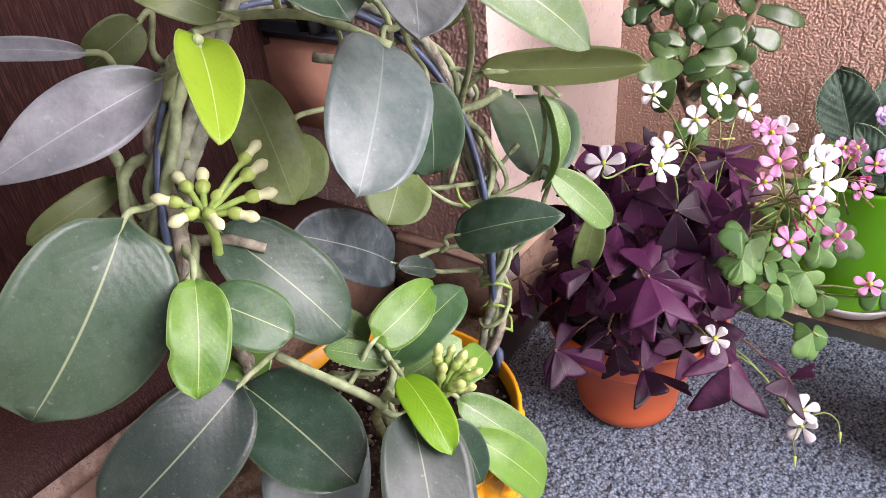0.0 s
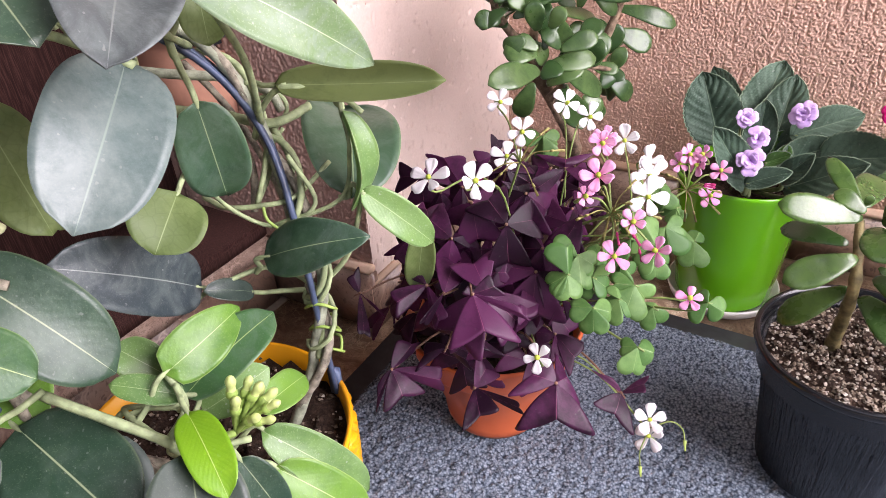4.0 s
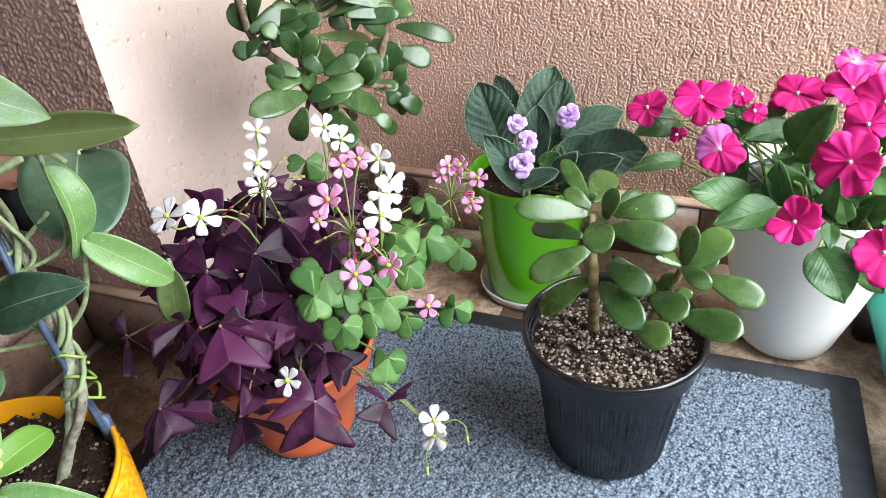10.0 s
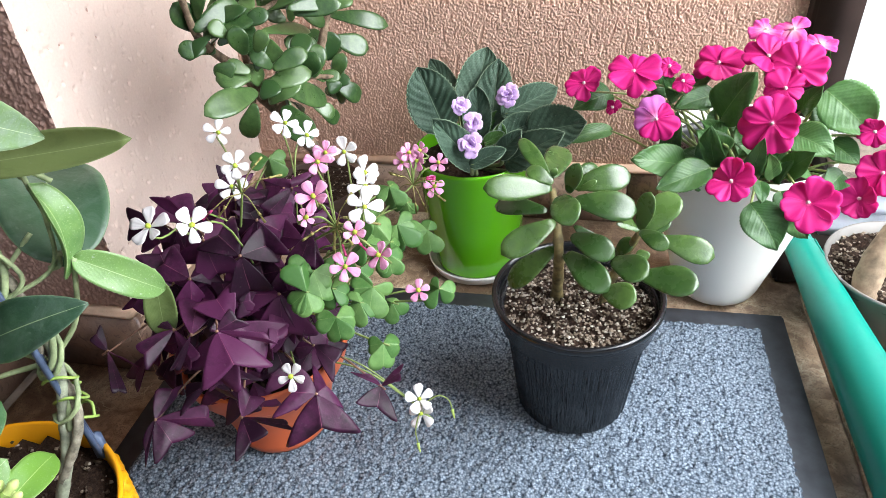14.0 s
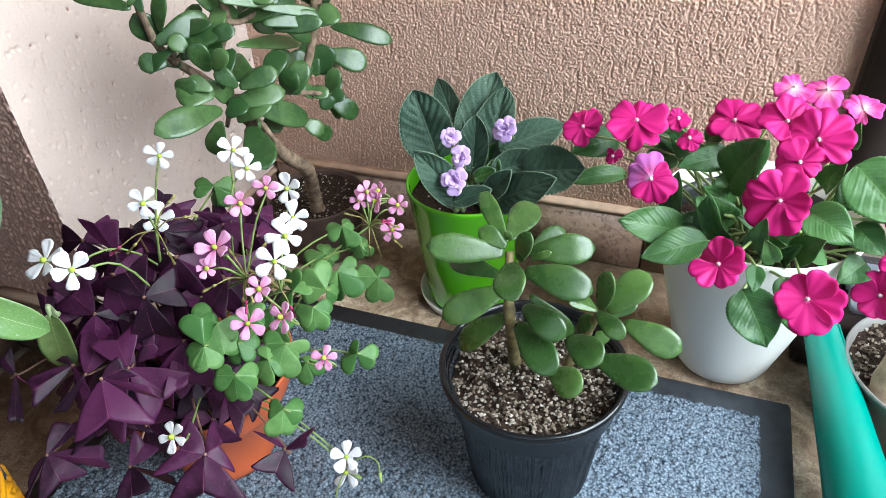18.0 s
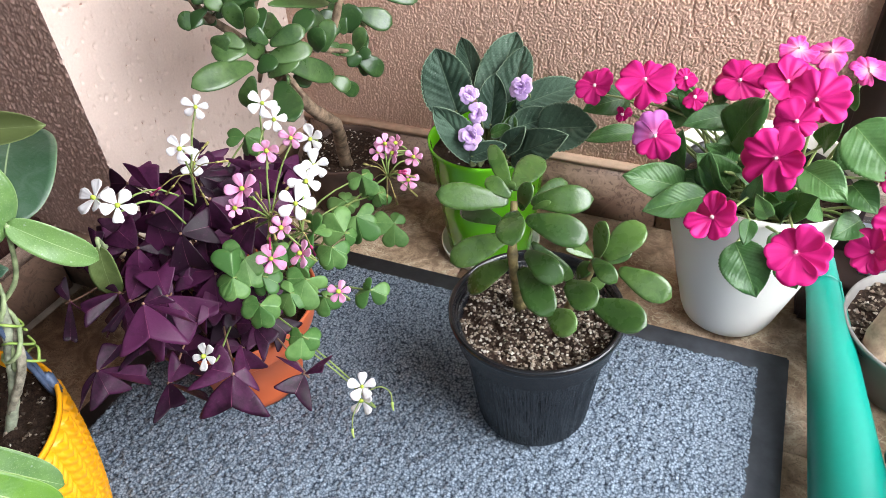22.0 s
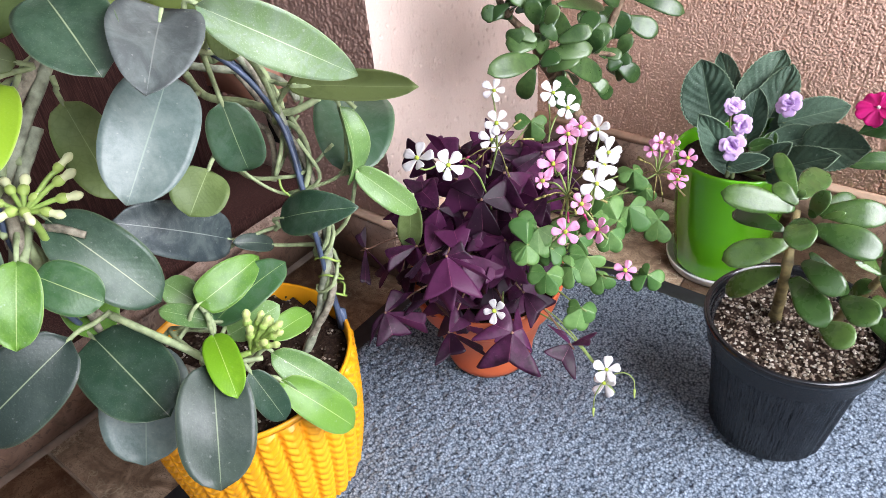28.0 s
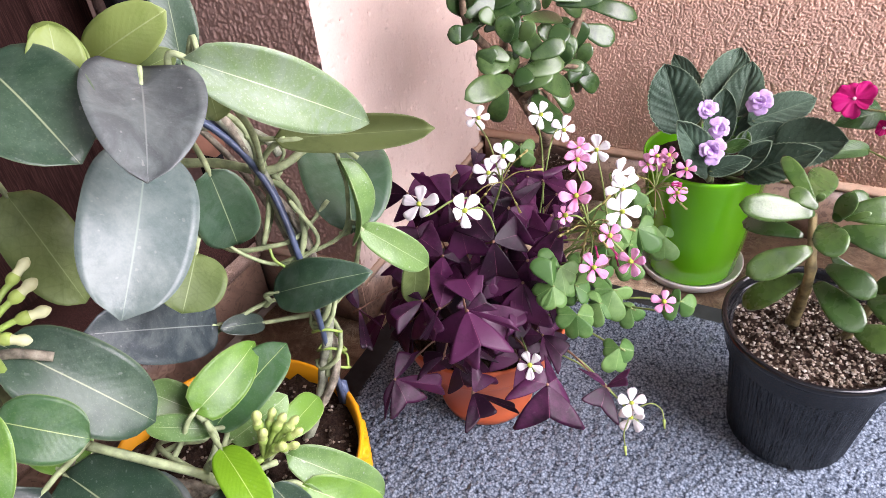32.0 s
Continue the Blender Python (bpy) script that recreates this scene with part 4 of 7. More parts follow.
# the tangle at the bend of the hoop
for pts, r, bark in (
    ([(0.0274, -0.5582, 0.3637), (0.0502, -0.5604, 0.3506), (0.0791, -0.5490, 0.3476), (0.1033, -0.5403, 0.3420), (0.1132, -0.5307, 0.3416), (0.1180, -0.5126, 0.3444)], 0.003, M_STEM),
    ([(0.0088, -0.5582, 0.3680), (0.0402, -0.5433, 0.3636), (0.0728, -0.5247, 0.3590), (0.0957, -0.5210, 0.3523), (0.1026, -0.5200, 0.3414)], 0.0032, M_PALE_STEM),
    ([(0.0723, -0.5265, 0.3641), (0.0964, -0.5317, 0.3500), (0.1071, -0.5399, 0.3363), (0.1107, -0.5510, 0.3180), (0.1086, -0.5601, 0.2996)], 0.0019, M_STEM),
    ([(0.0683, -0.5426, 0.3429), (0.0778, -0.5469, 0.3309), (0.0895, -0.5439, 0.3252), (0.0980, -0.5484, 0.3105), (0.1015, -0.5572, 0.2915)], 0.0026, M_WOODY),
    ([(0.0766, -0.5705, 0.3027), (0.0943, -0.5702, 0.2995), (0.1138, -0.5614, 0.3010), (0.1272, -0.5473, 0.3028), (0.1371, -0.5241, 0.3172)], 0.0017, M_STEM),
    ([(0.1031, -0.5310, 0.3356), (0.1141, -0.5332, 0.3215), (0.1189, -0.5395, 0.3043)], 0.0022, M_STEM),
    ([(0.1142, -0.5611, 0.3009), (0.1191, -0.5642, 0.2939), (0.1284, -0.5616, 0.2863)], 0.001, M_BUD_BASE),
    ([(0.0841, -0.5280, 0.3468), (0.0986, -0.5178, 0.3501), (0.1047, -0.5178, 0.3422), (0.1010, -0.5261, 0.3326)], 0.0015, M_STEM),
    ([(0.1086, -0.5601, 0.2996), (0.1067, -0.5449, 0.3111), (0.1016, -0.5341, 0.3234), (0.1046, -0.5238, 0.3324)], 0.0014, M_STEM),
    ([(0.0415, -0.5329, 0.3673), (0.0623, -0.5338, 0.3538), (0.0851, -0.5363, 0.3336), (0.1089, -0.5424, 0.3054), (0.1225, -0.5498, 0.2836)], 0.0022, M_WOODY),
):
    tube("stem", pts, r, r * 0.85, bark, vine, "", 8, 6, 0.08)
for k in range(3):
    ring = []
    for i in range(9):
        a = i / 8 * 2 * math.pi * 1.1 + k
        ring.append((0.131 + 0.011 * math.cos(a), -0.548 + 0.008 * math.sin(a), 0.190 + 0.018 * k + 0.006 * math.sin(a * 1.5)))
    tube("tendril", ring, 0.0011, 0.0010, M_BUD_BASE, vine, "", 6, 3)

STEM_POINTS = [v.co + origin_of(vine) for ob in vine.children if ob.name.startswith("stem") for v in list(ob.data.vertices)[::14]]


def vine_leaf(material, base, tip, width, shape="oval", arch=0.09, cup=0.09, notch=0.035, wave=0.022, curl=0.0, nick=0.0, face_=None):
    k = count_seed()
    rng = random.Random(k)
    ob = blade("leaf", material, vine, base, tip, width, face_ or toward(base, rng.uniform(-0.1, 0.25), rng.uniform(-0.2, 0.2)), shape=shape, arch=arch * rng.uniform(0.5, 1.3), cup=cup, wave=wave, notch=notch, seed=k, rows=21, cols=13, thick=0.0013, twist=rng.uniform(-0.3, 0.3), curl=curl, nick=nick, cusp=0.018)
    back = (Vector(base) - Vector(tip)).normalized()
    away = -toward(base)
    b = Vector(base)
    knot = b + back * 0.016 + away * 0.008
    near = min(STEM_POINTS, key=lambda p: (p - knot).length + max(0.0, 0.006 - (p - b).dot(away)) * 4)
    if (near - knot).length > 0.075:
        near = b + away * 0.018
    v, f = tube_data([b + (Vector(tip) - b) * 0.04 + away * 0.001, b + back * 0.009 + away * 0.003, b.lerp(near, 0.6) + away * 0.003, near], 0.0014, 0.0019, 7, 5)
    solid("leaf_stalk", v, f, M_STEM, ob)
    return ob


vine_leaf(TEAL, (0.0744, -0.7466, 0.3575), (0.0639, -0.8031, 0.2963), 0.0670, notch=0.07)
vine_leaf(LIME, (0.1026, -0.7060, 0.4253), (0.1380, -0.7333, 0.4034), 0.0241, shape="cordate", notch=0.12, cup=0.12)
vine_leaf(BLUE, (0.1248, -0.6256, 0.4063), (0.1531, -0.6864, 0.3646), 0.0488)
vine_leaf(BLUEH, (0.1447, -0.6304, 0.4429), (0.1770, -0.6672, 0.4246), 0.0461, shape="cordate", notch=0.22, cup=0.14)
vine_leaf(TEAL, (0.1021, -0.6635, 0.4608), (0.1487, -0.6722, 0.4301), 0.0461)
vine_leaf(TEAL, (0.0773, -0.7026, 0.3344), (0.1218, -0.6793, 0.2744), 0.0431)
vine_leaf(GREEN, (0.0958, -0.7341, 0.3320), (0.1146, -0.7600, 0.2955), 0.0268, nick=0.16, wave=0.04)
vine_leaf(TEAL2, (0.0922, -0.7279, 0.3166), (0.1194, -0.7093, 0.2947), 0.0310, cup=0.05)
vine_leaf(TEAL, (0.0709, -0.7098, 0.2379), (0.1434, -0.7120, 0.2090), 0.0550)
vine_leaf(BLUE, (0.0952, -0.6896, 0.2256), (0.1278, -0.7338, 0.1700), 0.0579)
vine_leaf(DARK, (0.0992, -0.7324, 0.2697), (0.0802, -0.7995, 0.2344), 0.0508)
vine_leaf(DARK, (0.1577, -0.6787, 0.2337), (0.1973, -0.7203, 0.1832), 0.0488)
vine_leaf(LIME2, (0.1431, -0.6639, 0.2414), (0.1845, -0.6830, 0.2251), 0.0226)
vine_leaf(GREEN, (0.1167, -0.6495, 0.2487), (0.1177, -0.5991, 0.2541), 0.0299, shape="cordate", notch=0.08)
vine_leaf(TEAL2, (0.1184, -0.6470, 0.2287), (0.1316, -0.5878, 0.2469), 0.0308)
vine_leaf(GREEN2, (0.1555, -0.6319, 0.2023), (0.1943, -0.6012, 0.1423), 0.0274)
vine_leaf(GREEN, (0.1674, -0.6393, 0.1868), (0.1987, -0.6113, 0.1297), 0.0289)
vine_leaf(TEAL, (0.1694, -0.6610, 0.2181), (0.1814, -0.6544, 0.1717), 0.0217)
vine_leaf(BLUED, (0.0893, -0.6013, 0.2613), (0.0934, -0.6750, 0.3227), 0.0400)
vine_leaf(DARKG, (0.1204, -0.5707, 0.2731), (0.1805, -0.5512, 0.2921), 0.0325, shape="ovate", notch=0.05)
vine_leaf(GREEN2, (0.1633, -0.5286, 0.3047), (0.1903, -0.5025, 0.2629), 0.0216)
vine_leaf(GREEN2, (0.1552, -0.5283, 0.3511), (0.1643, -0.5342, 0.2968), 0.0240, cup=0.26, curl=0.10, wave=0.03, face_=(1.0, 0.25, 0.2))
vine_leaf(DARKG, (0.0993, -0.4609, 0.3202), (0.1542, -0.5271, 0.2997), 0.0611, cup=0.1)
vine_leaf(OLIVE, (0.1259, -0.5406, 0.3678), (0.2071, -0.5059, 0.3692), 0.0212, arch=-0.05, cup=0.35)
vine_leaf(SPECK, (0.1518, -0.6086, 0.4442), (0.1863, -0.5379, 0.3860), 0.0327, shape="ovate", cup=0.12)
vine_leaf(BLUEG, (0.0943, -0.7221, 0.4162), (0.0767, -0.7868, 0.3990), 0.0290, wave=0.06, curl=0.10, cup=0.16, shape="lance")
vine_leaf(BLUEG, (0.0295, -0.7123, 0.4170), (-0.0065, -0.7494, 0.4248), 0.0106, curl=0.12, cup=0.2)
vine_leaf(OLIVE, (0.0360, -0.6869, 0.4239), (0.0228, -0.7090, 0.4090), 0.0216)
vine_leaf(OLIVE2, (0.0598, -0.6550, 0.4753), (0.0361, -0.6837, 0.4393), 0.0399, cup=0.15, wave=0.04)
vine_leaf(OLIVE2, (0.0707, -0.6645, 0.3930), (0.0862, -0.6635, 0.3333), 0.0344, cup=-0.05, wave=0.03)
vine_leaf(OLIVE2, (0.1189, -0.6164, 0.3373), (0.1271, -0.6425, 0.3207), 0.0362)
vine_leaf(DARKG, (0.1267, -0.5972, 0.3773), (0.1150, -0.5844, 0.3205), 0.0339)
vine_leaf(OLIVE, (0.0279, -0.7163, 0.3567), (0.0201, -0.7617, 0.3450), 0.0158)
vine_leaf(GREEN, (0.0723, -0.7490, 0.3092), (0.0660, -0.7842, 0.2898), 0.0200)
vine_leaf(OLIVE, (0.0952, -0.6884, 0.4330), (0.0801, -0.7162, 0.4506), 0.0187)
vine_leaf(LIME3, (0.1157, -0.6490, 0.4392), (0.1142, -0.6387, 0.4674), 0.0222)
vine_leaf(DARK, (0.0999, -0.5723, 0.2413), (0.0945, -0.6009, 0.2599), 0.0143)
vine_leaf(GREEN, (0.1486, -0.6269, 0.2116), (0.1454, -0.5868, 0.2026), 0.0207)
vine_leaf(OLIVE2, (0.1746, -0.4885, 0.2574), (0.1648, -0.4873, 0.2085), 0.0202)
vine_leaf(OLIVE2, (0.1265, -0.5811, 0.4328), (0.1336, -0.5876, 0.4037), 0.0225)
vine_leaf(GREEN2, (0.1001, -0.6447, 0.2338), (0.0780, -0.6537, 0.2514), 0.0240)
vine_leaf(GREEN2, (0.1206, -0.6506, 0.2320), (0.0936, -0.6710, 0.2456), 0.0158)
vine_leaf(GREEN2, (0.1240, -0.6433, 0.2152), (0.1425, -0.6090, 0.2261), 0.0227)
vine_leaf(GREEN, (0.0293, -0.6939, 0.2516), (0.0700, -0.7016, 0.2345), 0.0360)
vine_leaf(LIME3, (0.0781, -0.6083, 0.4305), (0.0516, -0.6058, 0.4507), 0.0190)
vine_leaf(LIME3, (0.0612, -0.5916, 0.4276), (0.0975, -0.5674, 0.4478), 0.0283)
vine_leaf(TEAL, (0.0785, -0.5510, 0.4129), (0.0695, -0.5374, 0.4509), 0.0246)
vine_leaf(OLIVE2, (0.0612, -0.5764, 0.4119), (0.0828, -0.5565, 0.4204), 0.0167)
vine_leaf(OLIVE2, (0.0673, -0.6359, 0.3566), (0.0773, -0.6550, 0.3282), 0.0325)
vine_leaf(GREEN, (0.0303, -0.7169, 0.2779), (0.0355, -0.7345, 0.2694), 0.0120)


def bud(parent, base, tip):
    """One waxy bud on its stalk."""
    base, tip = Vector(base), Vector(tip)
    mid = base.lerp(tip, 0.55) + Vector((0, 0, 0.002))
    stalk = tube("bud_stalk", [base, mid, tip.lerp(base, 0.20)], 0.0015, 0.0016, M_BUD_BASE, parent, "", 7, 4)
    along = (tip - mid).normalized()
    side = along.orthogonal().normalized()
    up = along.cross(side)
    small = parent is cluster_b
    big = (1.15 if small else 1.12) * (0.9 + 0.25 * (abs(tip.x * 977 + tip.z * 631) % 1.0))
    start = tip - along * 0.0080 * big
    angles = [2 * math.pi * j / 12 for j in range(12)]
    cup = [(0.0010, -0.0012), (0.0022, 0.0002), (0.0026, 0.0018), (0.0024, 0.0032), (0.0021, 0.0037)]
    verts = [start + along * z * big + (side * math.cos(a) + up * math.sin(a)) * r * big * (1 + 0.06 * math.cos(5 * a)) for r, z in cup for a in angles]
    solid("calyx", verts, grid_faces(len(cup), 12, True), M_BUD_BASE if small else M_BUD_CUP, stalk, "green bud calyx")
    neck = 1.0 if (small or tip.z < 0.368) else 1.7
    body = [(0.0019, 0.0026), (0.0020, 0.0036), (0.0018, 0.0040 + 0.0012 * neck), (0.0023, 0.0050 + 0.0018 * neck), (0.0024, 0.0062 + 0.0018 * neck), (0.0017, 0.0078 + 0.0018 * neck), (0.0006, 0.0088 + 0.0018 * neck), (0.0, 0.0090 + 0.0018 * neck)]
    verts = [start + along * z * big + (side * math.cos(a) + up * math.sin(a)) * r * big for r, z in body for a in angles]
    solid("bud", verts, grid_faces(len(body), 12, True), M_BUD_YOUNG if small else M_BUD, stalk, "pale waxy bud")


cluster_a = tube("bud_cluster", [(0.0805, -0.7106, 0.3237), (0.0865, -0.7126, 0.3397), (0.0905, -0.7166, 0.3537)], 0.0026, 0.0022, M_BUD_BASE, vine, "upper cluster of waxy pale green buds")
cluster_b = tube("bud_cluster", [(0.136, -0.665, 0.208), (0.142, -0.655, 0.211), (0.1480, -0.6450, 0.2120)], 0.0026, 0.0022, M_BUD_BASE, vine, "tight cluster of small green buds")
bud(cluster_a, (0.0905, -0.7166, 0.3537), (0.0906, -0.6832, 0.3722))
bud(cluster_a, (0.0905, -0.7166, 0.3537), (0.0977, -0.6871, 0.3667))
bud(cluster_a, (0.0905, -0.7166, 0.3537), (0.0907, -0.7018, 0.3608))
bud(cluster_a, (0.0905, -0.7166, 0.3537), (0.1045, -0.6913, 0.3562))
bud(cluster_a, (0.0905, -0.7166, 0.3537), (0.1063, -0.7049, 0.3514))
bud(cluster_a, (0.0905, -0.7166, 0.3537), (0.1009, -0.7184, 0.3532))
bud(cluster_a, (0.0905, -0.7166, 0.3537), (0.0868, -0.7291, 0.3564))
bud(cluster_a, (0.0905, -0.7166, 0.3537), (0.0787, -0.7288, 0.3653))
bud(cluster_a, (0.0905, -0.7166, 0.3537), (0.0725, -0.7131, 0.3673))
bud(cluster_a, (0.0905, -0.7166, 0.3537), (0.0779, -0.7043, 0.3659))
bud(cluster_b, (0.1482, -0.6445, 0.2120), (0.1486, -0.6391, 0.2450))
bud(cluster_b, (0.1482, -0.6445, 0.2120), (0.1512, -0.6301, 0.2386))
bud(cluster_b, (0.1482, -0.6445, 0.2120), (0.1589, -0.6305, 0.2382))
bud(cluster_b, (0.1482, -0.6445, 0.2120), (0.1606, -0.6242, 0.2292))
bud(cluster_b, (0.1482, -0.6445, 0.2120), (0.1533, -0.6426, 0.2359))
bud(cluster_b, (0.1482, -0.6445, 0.2120), (0.1572, -0.6267, 0.2218))
bud(cluster_b, (0.1482, -0.6445, 0.2120), (0.1681, -0.6300, 0.2296))
bud(cluster_b, (0.1482, -0.6445, 0.2120), (0.1637, -0.6412, 0.2273))
bud(cluster_b, (0.1482, -0.6445, 0.2120), (0.1654, -0.6339, 0.2197))
bud(cluster_b, (0.1482, -0.6445, 0.2120), (0.1523, -0.6256, 0.2281))

# jade plants
# the pale leaf edge of JADE is a rim highlight painted into its colour
JADE = leaf_material("jade_leaf", (0.026, 0.066, 0.014), (0.066, 0.130, 0.028), (0.20, 0.29, 0.12), (0.2, 0.4, 0.05), 0.28, 0.0, 0.04, coat=0.3, thin=0.0, mid=0.0, edge=0.5)
JADE_DEEP = leaf_material("jade_leaf_deep", (0.022, 0.058, 0.015), (0.066, 0.125, 0.036), (0.08, 0.16, 0.06), (0.2, 0.4, 0.05), 0.32, 0.0, 0.04, coat=0.22, thin=0.0, mid=0.0)
M_JADE_STEM = plain("brown_green_jade_stem", (0.20, 0.16, 0.07), 0.6, 0.3, 0.35, 120, 0.5)
M_JADE_TRUNK = plain("grey_brown_jade_bark", (0.24, 0.17, 0.115), 0.8, 0.2, 0.35, 110, 0.8)


def jade_leaf(plant, base, tip, width):
    """A thick fleshy leaf, round-ended, narrowing to the stem."""
    k = count_seed()
    rng = random.Random(k)
    base, tip = Vector(base), Vector(tip)
    along, across, out, length = frame_for(base, tip, toward(base, 0.35 + rng.uniform(-0.2, 0.2), rng.uniform(-0.25, 0.25)))
    rows, seg = 15, 16
    thick = min(0.0062, width * 0.30)
    verts, uvs = [], []
    bend = rng.uniform(-0.02, 0.10)
    for i in range(rows):
        v = i / (rows - 1)
        w = (0.24 + 0.76 * math.sin(math.pi * min(1.0, 0.10 + 0.90 * v) ** 1.75) ** 0.70) if 0 < i < rows - 1 else (0.18 if i == 0 else 0.05)
        for j in range(seg):
            a = 2 * math.pi * j / seg
            s, h = math.cos(a), math.sin(a)
            p = base + along * (v * length) + across * (s * w * width / 2) + out * (h * thick * 0.5 * (w ** 0.7) + bend * length * math.sin(math.pi * v) + 0.10 * width * s * s * w)
            verts.append(p)
            uvs.append((0.5 + 0.5 * s, v))
    faces = grid_faces(rows, seg, True)
    faces.append(tuple(range(seg))[::-1])
    faces.append(tuple((rows - 1) * seg + j for j in range(seg)))
    return solid("leaf", verts, faces, JADE if plant is jade else JADE_DEEP, plant, "", uvs)


tube("stem", [(0.425, -0.315, 0.118), (0.426, -0.328, 0.160), (0.425, -0.336, 0.199), (0.418, -0.312, 0.232)], 0.0052, 0.0030, M_JADE_STEM, jade, "ringed brown-green stem", 9, 6, 0.25)
tube("stem", [(0.463, -0.323, 0.118), (0.470, -0.318, 0.145), (0.479, -0.316, 0.170), (0.488, -0.328, 0.206)], 0.0044, 0.0028, M_JADE_STEM, jade, "", 9, 6, 0.25)
jade_leaf(jade, (0.4180, -0.3260, 0.2410), (0.3670, -0.3450, 0.2500), 0.0212)
jade_leaf(jade, (0.4150, -0.3250, 0.2190), (0.3710, -0.3100, 0.2120), 0.0169)
jade_leaf(jade, (0.4220, -0.3350, 0.2160), (0.3820, -0.3600, 0.1990), 0.0221)
jade_leaf(jade, (0.4240, -0.3300, 0.1870), (0.3850, -0.3360, 0.1480), 0.0214)
jade_leaf(jade, (0.4170, -0.3180, 0.2430), (0.3890, -0.2850, 0.2620), 0.0137)
jade_leaf(jade, (0.4190, -0.3250, 0.2450), (0.3980, -0.3200, 0.2540), 0.0133)
jade_leaf(jade, (0.4170, -0.3100, 0.2410), (0.4220, -0.2600, 0.2420), 0.0231)
jade_leaf(jade, (0.4310, -0.3350, 0.2430), (0.4380, -0.3350, 0.2690), 0.0138)
jade_leaf(jade, (0.4330, -0.3180, 0.2390), (0.4780, -0.3080, 0.2450), 0.0220)
jade_leaf(jade, (0.4330, -0.3100, 0.2340), (0.4520, -0.2850, 0.2400), 0.0158)
jade_leaf(jade, (0.4350, -0.3350, 0.2360), (0.4830, -0.3380, 0.2310), 0.0233)
jade_leaf(jade, (0.4250, -0.3350, 0.2400), (0.4350, -0.3670, 0.2350), 0.0230)
jade_leaf(jade, (0.4350, -0.3350, 0.2030), (0.4690, -0.3500, 0.1960), 0.0211)
jade_leaf(jade, (0.4310, -0.3350, 0.1860), (0.4660, -0.3650, 0.1730), 0.0243)
jade_leaf(jade, (0.4370, -0.3250, 0.2060), (0.4710, -0.3250, 0.1760), 0.0139)
jade_leaf(jade, (0.4620, -0.3600, 0.1700), (0.4870, -0.3740, 0.1740), 0.0220)
jade_leaf(jade, (0.4180, -0.3200, 0.2480), (0.4200, -0.3200, 0.2560), 0.0062)
jade_leaf(jade, (0.4380, -0.3300, 0.2420), (0.4520, -0.3300, 0.2520), 0.0051)
jade_leaf(jade, (0.4880, -0.3250, 0.2040), (0.4920, -0.3300, 0.2440), 0.0157)
jade_leaf(jade, (0.4930, -0.3220, 0.2020), (0.5160, -0.3000, 0.2250), 0.0245)
jade_leaf(jade, (0.4960, -0.3250, 0.2010), (0.5110, -0.3150, 0.2110), 0.0107)
jade_leaf(jade, (0.4870, -0.3350, 0.2110), (0.5080, -0.3500, 0.2070), 0.0142)
jade_leaf(jade, (0.5050, -0.3250, 0.1980), (0.5460, -0.3320, 0.1880), 0.0215)
jade_leaf(jade, (0.4860, -0.3300, 0.2080), (0.4710, -0.3400, 0.2280), 0.0095)
jade_leaf(jade, (0.4870, -0.3350, 0.2120), (0.4680, -0.3450, 0.2240), 0.0047)
jade_leaf(jade, (0.4680, -0.3350, 0.1810), (0.4960, -0.3520, 0.1820), 0.0243)
jade_leaf(jade, (0.4910, -0.3400, 0.1720), (0.5340, -0.3550, 0.1770), 0.0253)
jade_leaf(jade, (0.4720, -0.3200, 0.1750), (0.4850, -0.3200, 0.1930), 0.0130)
jade_leaf(jade, (0.4880, -0.3300, 0.1890), (0.4950, -0.3350, 0.1830), 0.0118)
tube("trunk", [(0.118, -0.095, 0.066), (0.126, -0.110, 0.110), (0.150, -0.150, 0.165), (0.158, -0.200, 0.215), (0.1347, -0.2252, 0.2755)], 0.0085, 0.0058, M_JADE_TRUNK, tall_jade, "grey-brown knobbly trunk", 10, 6, 0.2)
tube("branch", [(0.1347, -0.2252, 0.2755), (0.1297, -0.2420, 0.3011), (0.1227, -0.2660, 0.3281), (0.1211, -0.2792, 0.3478), (0.1244, -0.2900, 0.3803)], 0.0045, 0.0027, M_JADE_TRUNK, tall_jade, "", 8, 6, 0.2)
tube("branch", [(0.1347, -0.2252, 0.2755), (0.1382, -0.2330, 0.3180), (0.1493, -0.2240, 0.3488), (0.1526, -0.2300, 0.3828), (0.1542, -0.2330, 0.3990)], 0.0045, 0.0027, M_JADE_TRUNK, tall_jade, "", 8, 6, 0.2)
tube("branch", [(0.1347, -0.2252, 0.2755), (0.1550, -0.1940, 0.2747), (0.1716, -0.1700, 0.2711), (0.1872, -0.1568, 0.3137), (0.1924, -0.1550, 0.3432), (0.1958, -0.1568, 0.3780)], 0.0048, 0.0029, M_JADE_TRUNK, tall_jade, "", 8, 6, 0.2)
tube("branch", [(0.1550, -0.1940, 0.2747), (0.1748, -0.1640, 0.2621), (0.1878, -0.1460, 0.2545)], 0.0032, 0.0019, M_JADE_TRUNK, tall_jade, "", 8, 6, 0.2)
tube("branch", [(0.1493, -0.2240, 0.3488), (0.1557, -0.2120, 0.3458), (0.1678, -0.1940, 0.3528)], 0.003, 0.0018, M_JADE_TRUNK, tall_jade, "", 8, 6, 0.2)
tube("branch", [(0.1347, -0.2252, 0.2755), (0.1271, -0.2300, 0.2522)], 0.003, 0.0018, M_JADE_TRUNK, tall_jade, "", 8, 6, 0.2)
